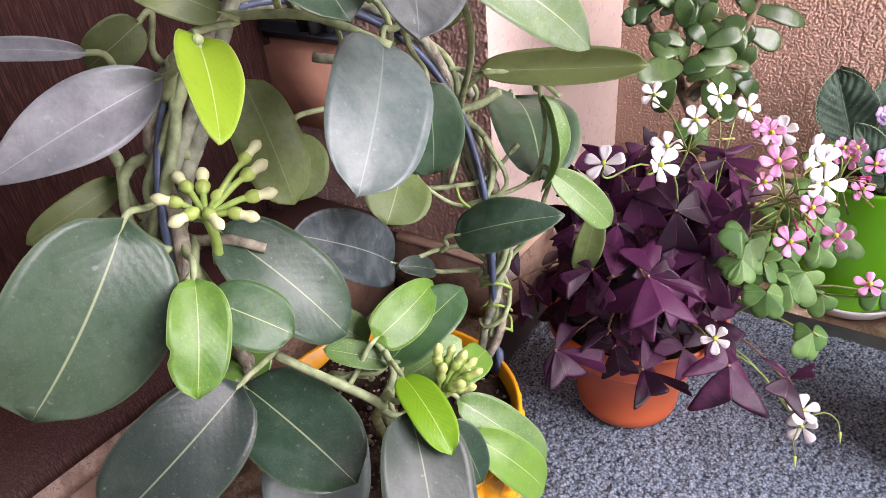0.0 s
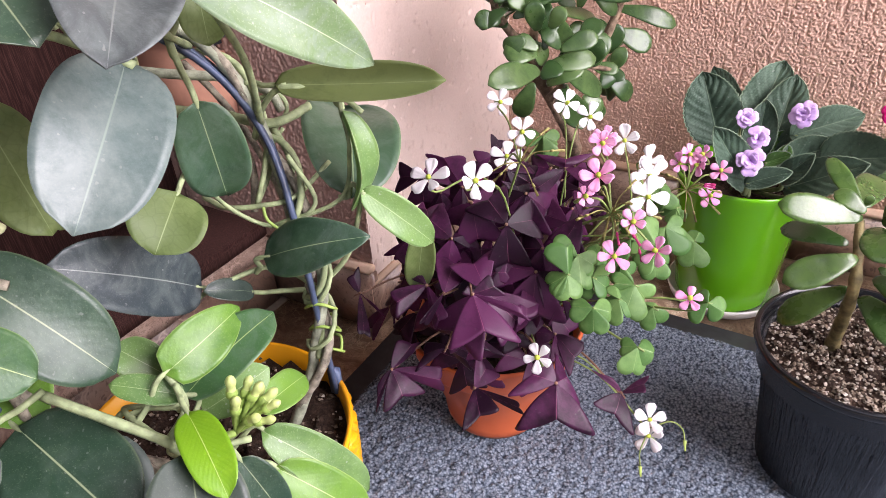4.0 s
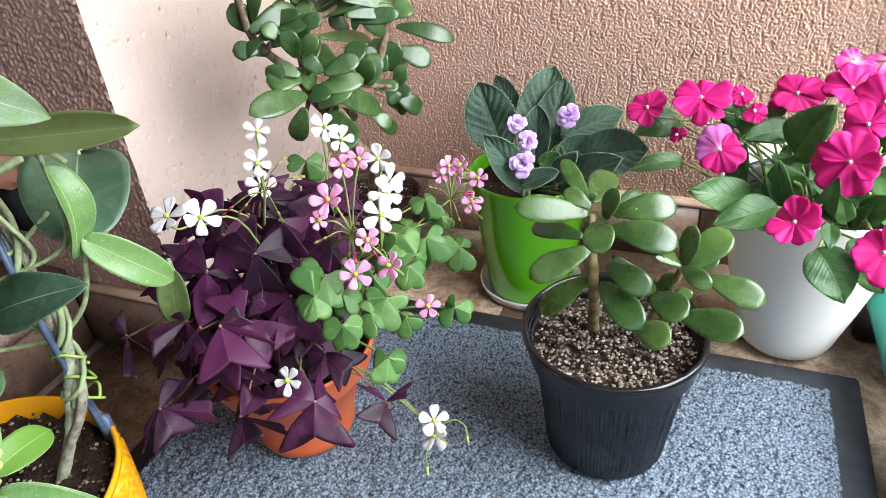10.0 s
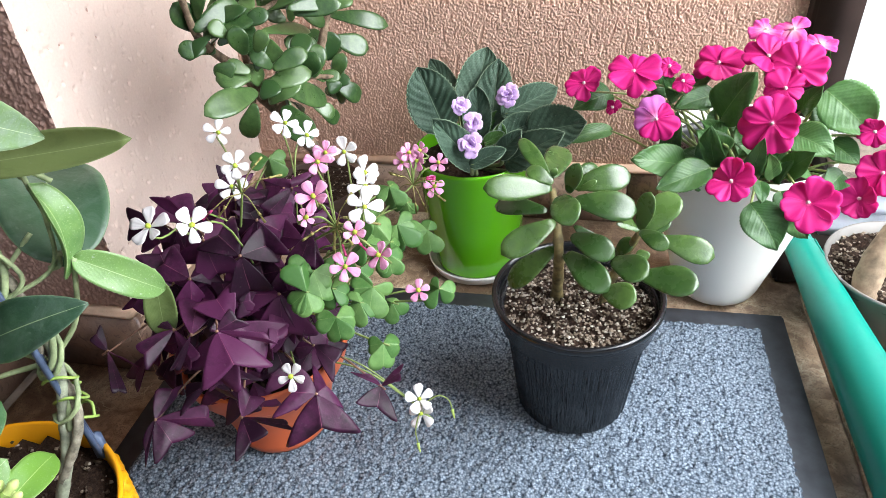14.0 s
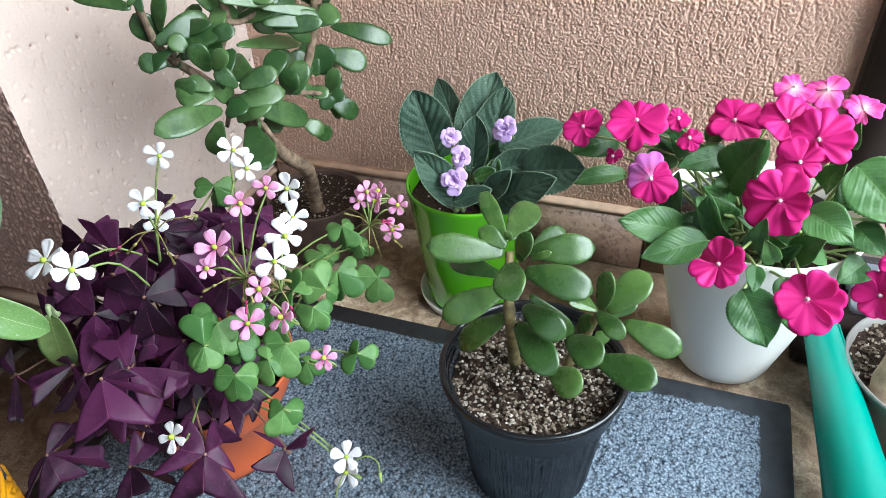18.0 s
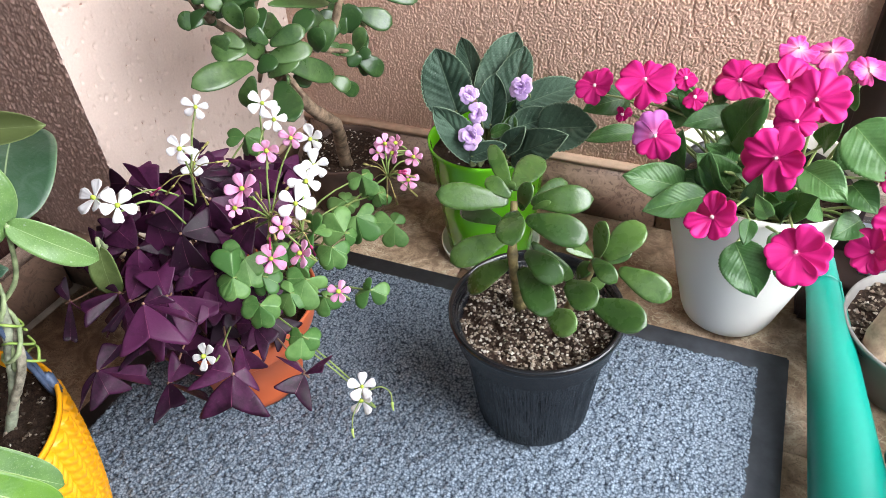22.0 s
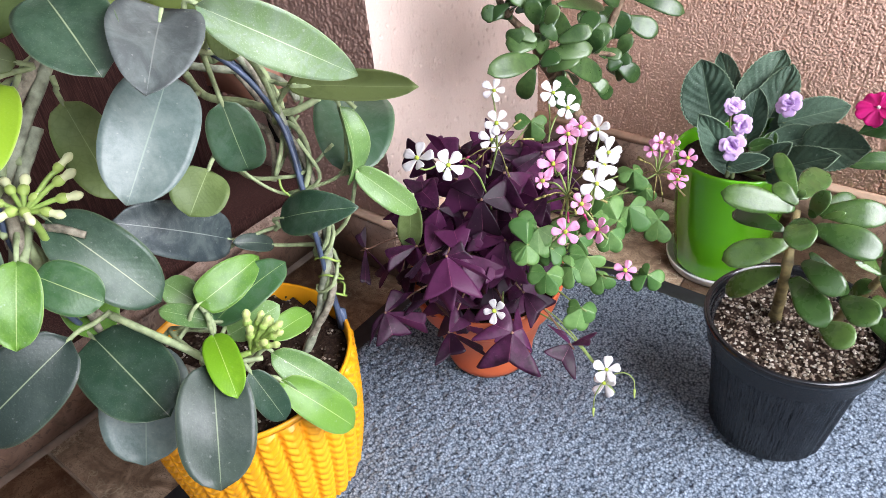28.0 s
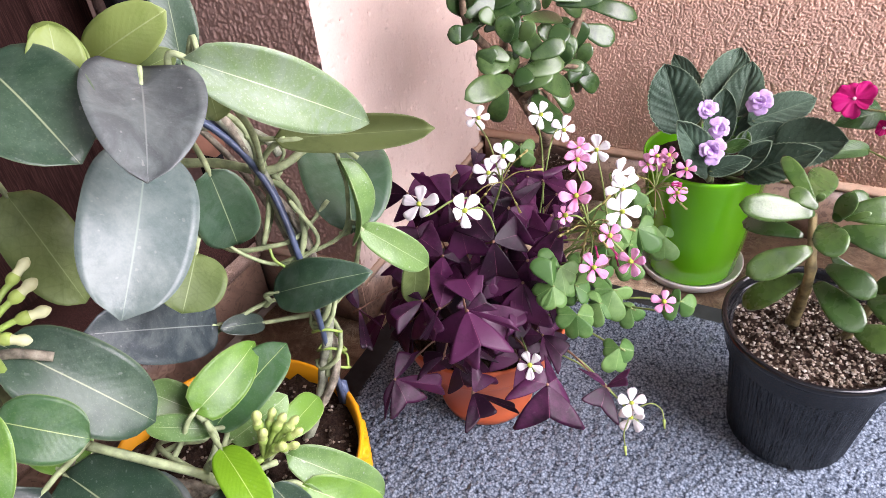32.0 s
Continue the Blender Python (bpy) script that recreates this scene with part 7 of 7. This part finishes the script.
purple_leaf((0.2040, -0.4000, 0.2410), (((0.1893, -0.4157, 0.2356), (0.2173, -0.4059, 0.2227)), ((0.1881, -0.4045, 0.2577), (0.2067, -0.3896, 0.2517)), ((0.2231, -0.3816, 0.2344), (0.2289, -0.4007, 0.2238)),))
purple_leaf((0.1650, -0.3700, 0.2580), (((0.1530, -0.3779, 0.2632), (0.1575, -0.3857, 0.2438)), ((0.1832, -0.3505, 0.2593), (0.1810, -0.3630, 0.2480)), ((0.1723, -0.3605, 0.2662), (0.1604, -0.3644, 0.2727)),))
purple_leaf((0.2280, -0.3800, 0.2640), (((0.2065, -0.3854, 0.2736), (0.2465, -0.3654, 0.2735)), ((0.2105, -0.4015, 0.2621), (0.2193, -0.4001, 0.2469)), ((0.2514, -0.3719, 0.2627), (0.2545, -0.3913, 0.2548)),))
purple_leaf((0.1200, -0.4960, 0.1950), (((0.1359, -0.5230, 0.1852), (0.1436, -0.5177, 0.1803)), ((0.1401, -0.4950, 0.1793), (0.1316, -0.4975, 0.1919)), ((0.1109, -0.4979, 0.2053), (0.1153, -0.4867, 0.2115)),))
purple_leaf((0.1560, -0.4800, 0.2410), (((0.1419, -0.4930, 0.2349), (0.1609, -0.4950, 0.2336)), ((0.1470, -0.4729, 0.2569), (0.1594, -0.4705, 0.2537)),))
purple_leaf((0.1750, -0.4900, 0.2160), (((0.1733, -0.5230, 0.2116), (0.1608, -0.5103, 0.2221)), ((0.1562, -0.4933, 0.2226), (0.1628, -0.4868, 0.2322)), ((0.1974, -0.5027, 0.2082), (0.1905, -0.5109, 0.1996)),))
purple_leaf((0.2090, -0.4700, 0.2240), (((0.2039, -0.4929, 0.2211), (0.2158, -0.4827, 0.2063)), ((0.2197, -0.4594, 0.2323), (0.2282, -0.4664, 0.2169)), ((0.1911, -0.4598, 0.2344), (0.2084, -0.4555, 0.2345)),))
purple_leaf((0.2560, -0.4200, 0.2530), (((0.2394, -0.4378, 0.2419), (0.2635, -0.4414, 0.2382)), ((0.2473, -0.4125, 0.2676), (0.2672, -0.4020, 0.2619)),))
trefoil("purple", (0.2177, -0.4546, 0.2558), ((0.1967, -0.4444, 0.2677), (0.2310, -0.4348, 0.2519), (0.2234, -0.4630, 0.2283)), 0.86)
trefoil("purple", (0.1232, -0.4097, 0.2489), ((0.1010, -0.4118, 0.2449), (0.1326, -0.3873, 0.2459), (0.1255, -0.4120, 0.2245)), 0.83)
trefoil("purple", (0.1901, -0.3980, 0.2633), ((0.1708, -0.3933, 0.2657), (0.1948, -0.3756, 0.2637), (0.2070, -0.3845, 0.2473)), 1.0)
trefoil("purple", (0.2009, -0.3417, 0.2401), ((0.1802, -0.3403, 0.2388), (0.2106, -0.3331, 0.2180), (0.2054, -0.3605, 0.2160)), 1.04)
trefoil("purple", (0.2283, -0.3481, 0.2318), ((0.2095, -0.3498, 0.2244), (0.2300, -0.3291, 0.2272), (0.2359, -0.3498, 0.2051)), 0.84)
trefoil("purple", (0.1876, -0.4460, 0.2605), ((0.1764, -0.4521, 0.2383), (0.1972, -0.4278, 0.2536), (0.1974, -0.4553, 0.2337)), 0.93)
trefoil("purple", (0.2144, -0.4167, 0.2590), ((0.1965, -0.4234, 0.2426), (0.2290, -0.4069, 0.2412), (0.2153, -0.4258, 0.2318)), 1.07)
trefoil("purple", (0.2444, -0.4119, 0.2401), ((0.2236, -0.4098, 0.2414), (0.2502, -0.3960, 0.2280), (0.2430, -0.4173, 0.2140)), 1.05)
trefoil("purple", (0.2396, -0.4453, 0.2376), ((0.2216, -0.4445, 0.2318), (0.2495, -0.4345, 0.2202), (0.2438, -0.4486, 0.2089)), 1.02)
trefoil("purple", (0.1404, -0.4520, 0.2380), ((0.1234, -0.4556, 0.2230), (0.1444, -0.4347, 0.2337), (0.1474, -0.4533, 0.2118)), 1.01)
trefoil("purple", (0.2583, -0.4550, 0.2140), ((0.2430, -0.4592, 0.1965), (0.2656, -0.4457, 0.1965), (0.2494, -0.4402, 0.2170)), 0.83)
trefoil("purple", (0.1454, -0.3846, 0.2475), ((0.1306, -0.3937, 0.2299), (0.1546, -0.3683, 0.2382), (0.1497, -0.3874, 0.2191)), 0.83)
trefoil("purple", (0.1347, -0.4010, 0.2338), ((0.1179, -0.4066, 0.2215), (0.1435, -0.3839, 0.2229), (0.1394, -0.4041, 0.2060)), 0.83)
trefoil("purple", (0.2197, -0.4327, 0.2373), ((0.2014, -0.4325, 0.2270), (0.2272, -0.4166, 0.2264), (0.2214, -0.4372, 0.2126)), 0.87)
trefoil("purple", (0.2092, -0.3785, 0.2394), ((0.1909, -0.3805, 0.2268), (0.2179, -0.3624, 0.2298), (0.2112, -0.3836, 0.2135)), 0.83)
trefoil("purple", (0.2332, -0.3750, 0.2293), ((0.2161, -0.3789, 0.2147), (0.2421, -0.3592, 0.2203), (0.2349, -0.3796, 0.2025)), 0.88)
trefoil("purple", (0.1785, -0.3568, 0.2419), ((0.1605, -0.3604, 0.2319), (0.1846, -0.3415, 0.2315), (0.1830, -0.3596, 0.2134)), 1.02)
trefoil("purple", (0.2185, -0.3315, 0.2396), ((0.2012, -0.3295, 0.2342), (0.2240, -0.3155, 0.2276), (0.2221, -0.3327, 0.2141)), 0.84)
trefoil("purple", (0.2174, -0.4848, 0.2217), ((0.2002, -0.4718, 0.2352), (0.2413, -0.4823, 0.1989), (0.2061, -0.5144, 0.1980)), 0.87)
trefoil("purple", (0.2405, -0.4571, 0.2264), ((0.2162, -0.4600, 0.2252), (0.2440, -0.4715, 0.1962), (0.2574, -0.4507, 0.2061)), 0.97)
trefoil("purple", (0.1820, -0.4657, 0.2415), ((0.1587, -0.4604, 0.2508), (0.1913, -0.4451, 0.2359), (0.1811, -0.4743, 0.2165)), 0.89)
trefoil("purple", (0.1999, -0.4704, 0.2257), ((0.1889, -0.4845, 0.2052), (0.2045, -0.4504, 0.2219), (0.1823, -0.4641, 0.2227)), 0.83)
trefoil("purple", (0.2315, -0.4671, 0.2096), ((0.2205, -0.4756, 0.1866), (0.2419, -0.4635, 0.1874), (0.2184, -0.4534, 0.2153)), 0.85)
trefoil("purple", (0.1865, -0.4125, 0.2360), ((0.1700, -0.4161, 0.2216), (0.1949, -0.3975, 0.2218), (0.1884, -0.4173, 0.2110)), 0.97)
trefoil("purple", (0.1957, -0.4468, 0.2231), ((0.1777, -0.4468, 0.2132), (0.2044, -0.4332, 0.2112), (0.1942, -0.4520, 0.1970)), 1.03)
trefoil("purple", (0.2200, -0.4404, 0.2164), ((0.2044, -0.4445, 0.2036), (0.2273, -0.4246, 0.2056), (0.2232, -0.4419, 0.1892)), 0.85)
trefoil("purple", (0.1831, -0.4722, 0.2092), ((0.1658, -0.4735, 0.1965), (0.1903, -0.4562, 0.1980), (0.1847, -0.4766, 0.1847)), 1.03)
trefoil("purple", (0.1494, -0.4596, 0.2149), ((0.1316, -0.4612, 0.2022), (0.1535, -0.4433, 0.2064), (0.1512, -0.4644, 0.1900)), 0.85)
trefoil("purple", (0.2014, -0.4776, 0.2012), ((0.1860, -0.4815, 0.1885), (0.2049, -0.4613, 0.1917), (0.2047, -0.4792, 0.1746)), 0.83)
trefoil("purple", (0.1543, -0.3578, 0.2417), ((0.1403, -0.3619, 0.2236), (0.1605, -0.3430, 0.2321), (0.1578, -0.3589, 0.2163)), 0.85)
trefoil("purple", (0.2427, -0.4496, 0.1975), ((0.2299, -0.4526, 0.1803), (0.2494, -0.4388, 0.1826), (0.2338, -0.4351, 0.1959)), 0.84)
# lower leaves that hang over the front of the pot's rim
rng = random.Random(31)
for k in range(16):
    a = -2.75 + 2.5 * (k + rng.uniform(-0.3, 0.3)) / 15
    r, z = rng.uniform(0.060, 0.088), rng.uniform(0.135, 0.190)
    c = Vector((TERRA[0] + r * math.cos(a), TERRA[1] + r * math.sin(a), z))
    o = Vector((math.cos(a), math.sin(a), 0.0))
    up = (o * 0.75 + Vector((0, 0, 0.65))).normalized()
    down, side = o.cross(up).cross(up), o.cross(up).normalized()
    down = (down if down.z < 0 else -down).normalized()
    spin, size = rng.uniform(-0.5, 0.5), rng.uniform(0.022, 0.031)
    wings = []
    for q in (0.0, 2.1, -2.1):
        d = down * math.cos(q + spin) + side * math.sin(q + spin)
        w = up.cross(d) * rng.uniform(0.55, 0.75)
        tilt = up * rng.uniform(-0.35, 0.15)
        wings.append((c + (d + w + tilt) * size, c + (d - w + tilt) * size))
    purple_leaf(c, wings)
trefoil("green", (0.2839, -0.4672, 0.2186), ((0.2700, -0.4705, 0.2175), (0.2946, -0.4581, 0.2121), (0.2882, -0.4762, 0.2056)), 0.9)
trefoil("green", (0.2657, -0.4656, 0.2375), ((0.2612, -0.4545, 0.2531), (0.2548, -0.4725, 0.2304), (0.2713, -0.4730, 0.2251)), 0.98)
trefoil("green", (0.2657, -0.4496, 0.2426), ((0.2509, -0.4550, 0.2480), (0.2767, -0.4437, 0.2335), (0.2746, -0.4601, 0.2243)), 0.9)
trefoil("green", (0.2998, -0.4328, 0.2183), ((0.2861, -0.4382, 0.2196), (0.3090, -0.4293, 0.2056), (0.2995, -0.4474, 0.2025)), 1.1)
trefoil("green", (0.3024, -0.3983, 0.2217), ((0.2928, -0.4061, 0.2140), (0.3118, -0.3914, 0.2118), (0.3070, -0.4067, 0.2079)), 0.96)
trefoil("green", (0.2979, -0.3534, 0.2179), ((0.2934, -0.3620, 0.2064), (0.3099, -0.3427, 0.2158), (0.3070, -0.3634, 0.2000)), 1.09)
trefoil("green", (0.2957, -0.3693, 0.2116), ((0.2797, -0.3732, 0.2149), (0.2836, -0.3635, 0.2271), (0.3026, -0.3631, 0.2030)), 0.97)
trefoil("green", (0.3153, -0.3249, 0.1938), ((0.2999, -0.3314, 0.1959), (0.3196, -0.3363, 0.1781), (0.3165, -0.3139, 0.1971)), 0.92)
trefoil("green", (0.3444, -0.4189, 0.2094), ((0.3321, -0.4239, 0.2036), (0.3560, -0.4136, 0.2015), (0.3362, -0.4136, 0.2103)), 0.91)
trefoil("green", (0.3145, -0.4675, 0.1984), ((0.3035, -0.4686, 0.1956), (0.3245, -0.4602, 0.1914), (0.3162, -0.4768, 0.1828)), 0.91)
trefoil("green", (0.1936, -0.3400, 0.2661), ((0.1798, -0.3461, 0.2660), (0.2039, -0.3318, 0.2602), (0.1964, -0.3457, 0.2497)), 0.97)
trefoil("green", (0.3127, -0.4323, 0.2043), ((0.3060, -0.4391, 0.1925), (0.3176, -0.4330, 0.1911), (0.3134, -0.4227, 0.2017)), 0.95)
trefoil("green", (0.2812, -0.3102, 0.2262), ((0.2690, -0.3162, 0.2214), (0.2879, -0.3190, 0.2115), (0.2848, -0.3002, 0.2242)), 0.9)
trefoil("green", (0.2834, -0.3919, 0.2258), ((0.2731, -0.3992, 0.2165), (0.2888, -0.3802, 0.2248), (0.2790, -0.3838, 0.2380)), 1.05)
trefoil("green", (0.2934, -0.4451, 0.2135), ((0.2878, -0.4535, 0.2000), (0.3022, -0.4378, 0.2053), (0.2885, -0.4367, 0.2180)), 0.92)
trefoil("green", (0.2760, -0.4486, 0.2277), ((0.2670, -0.4539, 0.2174), (0.2759, -0.4372, 0.2321), (0.2859, -0.4434, 0.2185)), 1.09)
trefoil("green", (0.2861, -0.4208, 0.2233), ((0.2749, -0.4195, 0.2228), (0.2935, -0.4166, 0.2131), (0.2850, -0.4257, 0.2083)), 1.03)
trefoil("green", (0.2667, -0.3214, 0.2041), ((0.2559, -0.3305, 0.1957), (0.2753, -0.3168, 0.1926), (0.2634, -0.3126, 0.2071)), 0.97)
trefoil("green", (0.2731, -0.4273, 0.2304), ((0.2622, -0.4265, 0.2305), (0.2802, -0.4227, 0.2193), (0.2701, -0.4166, 0.2338)), 1.05)
trefoil("green", (0.2952, -0.3113, 0.2112), ((0.2831, -0.3106, 0.2121), (0.2991, -0.3122, 0.1979), (0.2989, -0.3015, 0.2065)), 1.1)
umbel((0.2784, -0.4275, 0.2643), 14, 1)
umbel((0.2983, -0.2966, 0.2204), 9, 2)
umbel((0.2905, -0.4126, 0.2446), 4, 3)
umbel((0.2122, -0.4226, 0.2850), 5, 4)
oxalis_flower("white", (0.1730, -0.4750, 0.2910), 0.0135)
oxalis_flower("white", (0.2152, -0.4895, 0.3044), 0.0135)
oxalis_flower("white", (0.1640, -0.3540, 0.2950), 0.0115, (0.2122, -0.4226, 0.2850))
oxalis_flower("white", (0.2169, -0.4294, 0.3107), 0.01, (0.2122, -0.4226, 0.2850))
oxalis_flower("white", (0.1910, -0.3990, 0.2750), 0.0125, (0.2122, -0.4226, 0.2850))
oxalis_flower("white", (0.2064, -0.3243, 0.2899), 0.0135)
oxalis_flower("white", (0.2330, -0.3464, 0.2912), 0.011)
oxalis_flower("white", (0.2573, -0.3382, 0.2734), 0.0125, (0.2905, -0.4126, 0.2446))
oxalis_flower("white", (0.2859, -0.3766, 0.2782), 0.0125, (0.2905, -0.4126, 0.2446))
oxalis_flower("white", (0.2935, -0.3998, 0.2811), 0.0135, (0.2905, -0.4126, 0.2446))
oxalis_flower("white", (0.2991, -0.4226, 0.2790), 0.0135, (0.2905, -0.4126, 0.2446))
oxalis_flower("white", (0.2660, -0.5120, 0.2060), 0.0095)
oxalis_flower("white", (0.3200, -0.4200, 0.0900), 0.0135)
oxalis_flower("white", (0.3222, -0.4277, 0.0810), 0.0130)
for p in (((0.322, -0.424, 0.086), (0.334, -0.415, 0.090), (0.343, -0.414, 0.086), (0.347, -0.419, 0.080)), ((0.321, -0.426, 0.082), (0.320, -0.440, 0.075), (0.3235, -0.449, 0.070))):
    stalk = tube("flower_stalk", p, 0.0006, 0.0006, M_PETIOLE_G, oxalis, "drooping stalk of a faded bud", 6, 5)
    tube("bud", [p[-1], Vector(p[-1]) + Vector((0.001, -0.002, -0.003)), Vector(p[-1]) + Vector((0.002, -0.003, -0.007))], 0.0014, 0.0006, M_OX_WHITE, stalk, "", 7, 4)
oxalis_flower("pink", (0.2578, -0.3914, 0.2942), 0.0105, (0.2784, -0.4275, 0.2643))
oxalis_flower("pink", (0.2453, -0.3466, 0.2768), 0.0095, (0.2784, -0.4275, 0.2643))
oxalis_flower("pink", (0.2719, -0.4393, 0.2964), 0.0125, (0.2784, -0.4275, 0.2643))
oxalis_flower("pink", (0.2960, -0.2902, 0.2484), 0.0095, (0.2983, -0.2966, 0.2204))
oxalis_flower("pink", (0.3020, -0.2904, 0.2406), 0.0095, (0.2983, -0.2966, 0.2204))
oxalis_flower("pink", (0.2900, -0.2936, 0.2412), 0.009, (0.2983, -0.2966, 0.2204))
oxalis_flower("pink", (0.3200, -0.2869, 0.2380), 0.009, (0.2983, -0.2966, 0.2204))
oxalis_flower("pink", (0.3167, -0.2944, 0.2187), 0.0105, (0.2983, -0.2966, 0.2204))
oxalis_flower("pink", (0.2890, -0.4490, 0.2480), 0.0115, (0.2784, -0.4275, 0.2643))
oxalis_flower("pink", (0.3124, -0.4460, 0.2573), 0.0105, (0.2784, -0.4275, 0.2643))
oxalis_flower("pink", (0.3367, -0.4453, 0.2291), 0.009)
oxalis_flower("pink", (0.2958, -0.4389, 0.2694), 0.009, (0.2784, -0.4275, 0.2643))
oxalis_flower("pink", (0.3048, -0.2877, 0.2493), 0.008, (0.2983, -0.2966, 0.2204))
oxalis_flower("pink", (0.2670, -0.4458, 0.2840), 0.007, (0.2784, -0.4275, 0.2643))


# ---- watering can ----
def watering_can():
    n = Nodes("teal_plastic", 0.34, 0, 0.5)
    n.colour(n.mix(n.math("MULTIPLY", n.noise(14.0, 3.0), 0.6), rgb(0.004, 0.235, 0.180), rgb(0.003, 0.180, 0.136)))
    n.bump(n.noise(220.0, 3.0), 0.12, 0.0006)
    can = thing("watering_can", (0.77, -0.40, 0.0), "teal plastic watering can with a long tapered spout", "watering can")
    line = [(0.678, -0.129, 0.061), (0.6845, -0.185, 0.057), (0.692, -0.250, 0.051), (0.7015, -0.330, 0.044), (0.712, -0.420, 0.037)]
    v, f = tube_data(line, 1.0, 1.0, 20, 8)
    rings = len(v) // 20
    for i in range(rings):
        t = i / (rings - 1)
        r = 0.0160 + 0.0085 * t + 0.0090 * t * t
        mid = sum((Vector(q) for q in v[i * 20:i * 20 + 20]), Vector()) / 20
        v[i * 20:i * 20 + 20] = [mid + (q - mid) * r for q in v[i * 20:i * 20 + 20]]
    solid("spout", v, f, n.m, can, "tapered teal spout with a moulded seam")
    v, f = tube_data([(0.6735, -0.093, 0.0635), (0.6755, -0.110, 0.0625), (0.6780, -0.1285, 0.061)], 0.0138, 0.0152, 20, 5)
    solid("spout_end", v, f, n.m, can)
    v, f = tube_data([(x + 0.0115 + 0.004 * k / 4, y - 0.002, z + 0.0120 + 0.004 * k / 4) for k, (x, y, z) in enumerate(line)][:4], 0.0012, 0.0014, 6, 8)
    solid("seam", v, f, n.m, can)
    prof = [(0.0, 0.002), (0.070, 0.002), (0.080, 0.006), (0.085, 0.020), (0.086, 0.060), (0.080, 0.090), (0.066, 0.112), (0.050, 0.122), (0.046, 0.126), (0.042, 0.124), (0.040, 0.10)]
    turned("body", prof, (0.800, -0.425, 0.0), n.m, can, "rounded teal body", 56)
    v, f = tube_data([(0.748, -0.292, 0.030), (0.752, -0.300, 0.060), (0.765, -0.330, 0.080), (0.785, -0.380, 0.100)], 0.015, 0.020, 14, 6)
    solid("brace", v, f, n.m, can, "rounded teal lobe beside the spout")
    tube("handle", [(0.800, -0.470, 0.115), (0.815, -0.500, 0.165), (0.840, -0.505, 0.175), (0.880, -0.480, 0.120), (0.885, -0.455, 0.060)], 0.009, 0.009, n.m, can, "", 10, 6)


watering_can()


# ---- caudex plant in a grey bowl ----
def caudex_plant():
    at = (0.772, -0.168, 0.0)
    n = Nodes("grey_plastic", 0.45, 0, 0.4)
    n.colour(n.ramp(n.noise(20.0, 3.0), [(0.3, rgb(0.16, 0.15, 0.14)), (0.7, rgb(0.24, 0.225, 0.21))]))
    plant = thing("desert_rose", at, "thick-trunked desert rose in a grey plastic bowl of bark", "potted plant")
    turned("pot", [(0.0, 0.001), (0.050, 0.001), (0.056, 0.004), (0.066, 0.030), (0.0780, 0.068), (0.0800, 0.070), (0.0795, 0.073), (0.077, 0.0725), (0.072, 0.055)], at, n.m, plant, "grey plastic bowl")
    soil(plant, (at[0], at[1], 0.062), 0.076, 0.006, 30, 900, 21, "coarse brown bark mulch", 0.0026)
    bark = plain("tan_smooth_bark", (0.34, 0.25, 0.17), 0.7, 0.25, 0.3, 70, 0.5)
    tube("trunk", [(0.722, -0.205, 0.055), (0.724, -0.195, 0.080), (0.745, -0.175, 0.112), (0.780, -0.160, 0.125), (0.800, -0.150, 0.150)], 0.0120, 0.0165, bark, plant, "thick tan bent trunk", 14, 6, 0.1)
    tube("root", [(0.800, -0.190, 0.055), (0.790, -0.175, 0.095), (0.780, -0.160, 0.125)], 0.0140, 0.0150, bark, plant, "", 12, 6, 0.1)


caudex_plant()


# ---- folded umbrella in a brown holder by the door ----
def umbrella_holder():
    brown = plain("terracotta_plastic", (0.50, 0.25, 0.17), 0.4, 0.4, 0.15, 25, 0.1)
    black = plain("black_cloth", (0.010, 0.010, 0.012), 0.8, 0.2, 0.3, 90, 0.5)
    cap_ = plain("dark_blue_grey_cap", (0.035, 0.042, 0.055), 0.35, 0.5, 0.2, 40, 0.1)
    stand = thing("wall_box", (-0.21, -0.352, 0.112), "terracotta plastic wall box with a dark cap beside the door", "box")
    part("box", box((-0.285, -0.366, 0.205), (-0.134, -0.338, 0.306), 0.010), brown, stand, "rounded terracotta plastic box")
    part("bracket", box((-0.180, -0.352, 0.150), (-0.150, -0.338, 0.206), 0.003), black, stand, "black metal bracket")
    part("cap", box((-0.288, -0.370, 0.306), (-0.130, -0.338, 0.322), 0.007), cap_, stand, "dark blue-grey cap")
    part("seal", box((-0.146, -0.3715, 0.297), (-0.139, -0.3655, 0.304), 0.001), plain("white_plastic", (0.7, 0.7, 0.7), 0.4), stand, "small white seal")
    folded = thing("folded_umbrella", (-0.168, -0.365, 0.322), "black folded umbrella standing above the terracotta box", "umbrella")
    v, f = lathe([(0.0, 0.0), (0.022, 0.001), (0.024, 0.020), (0.026, 0.10), (0.024, 0.30), (0.010, 0.42), (0.0, 0.43)], (-0.168, -0.365, 0.322), 48, lambda a, z, i: 0.0035 * math.sin(a * 8 + z * 9) if i > 0 else 0)
    solid("cloth", v, f, black, folded, "pleated black cloth")
    tube("strap", [(-0.168 + 0.029 * math.cos(a), -0.365 + 0.029 * math.sin(a), 0.345) for a in [k * math.pi / 6 for k in range(13)]], 0.002, 0.002, black, folded, "", 6, 3)


umbrella_holder()
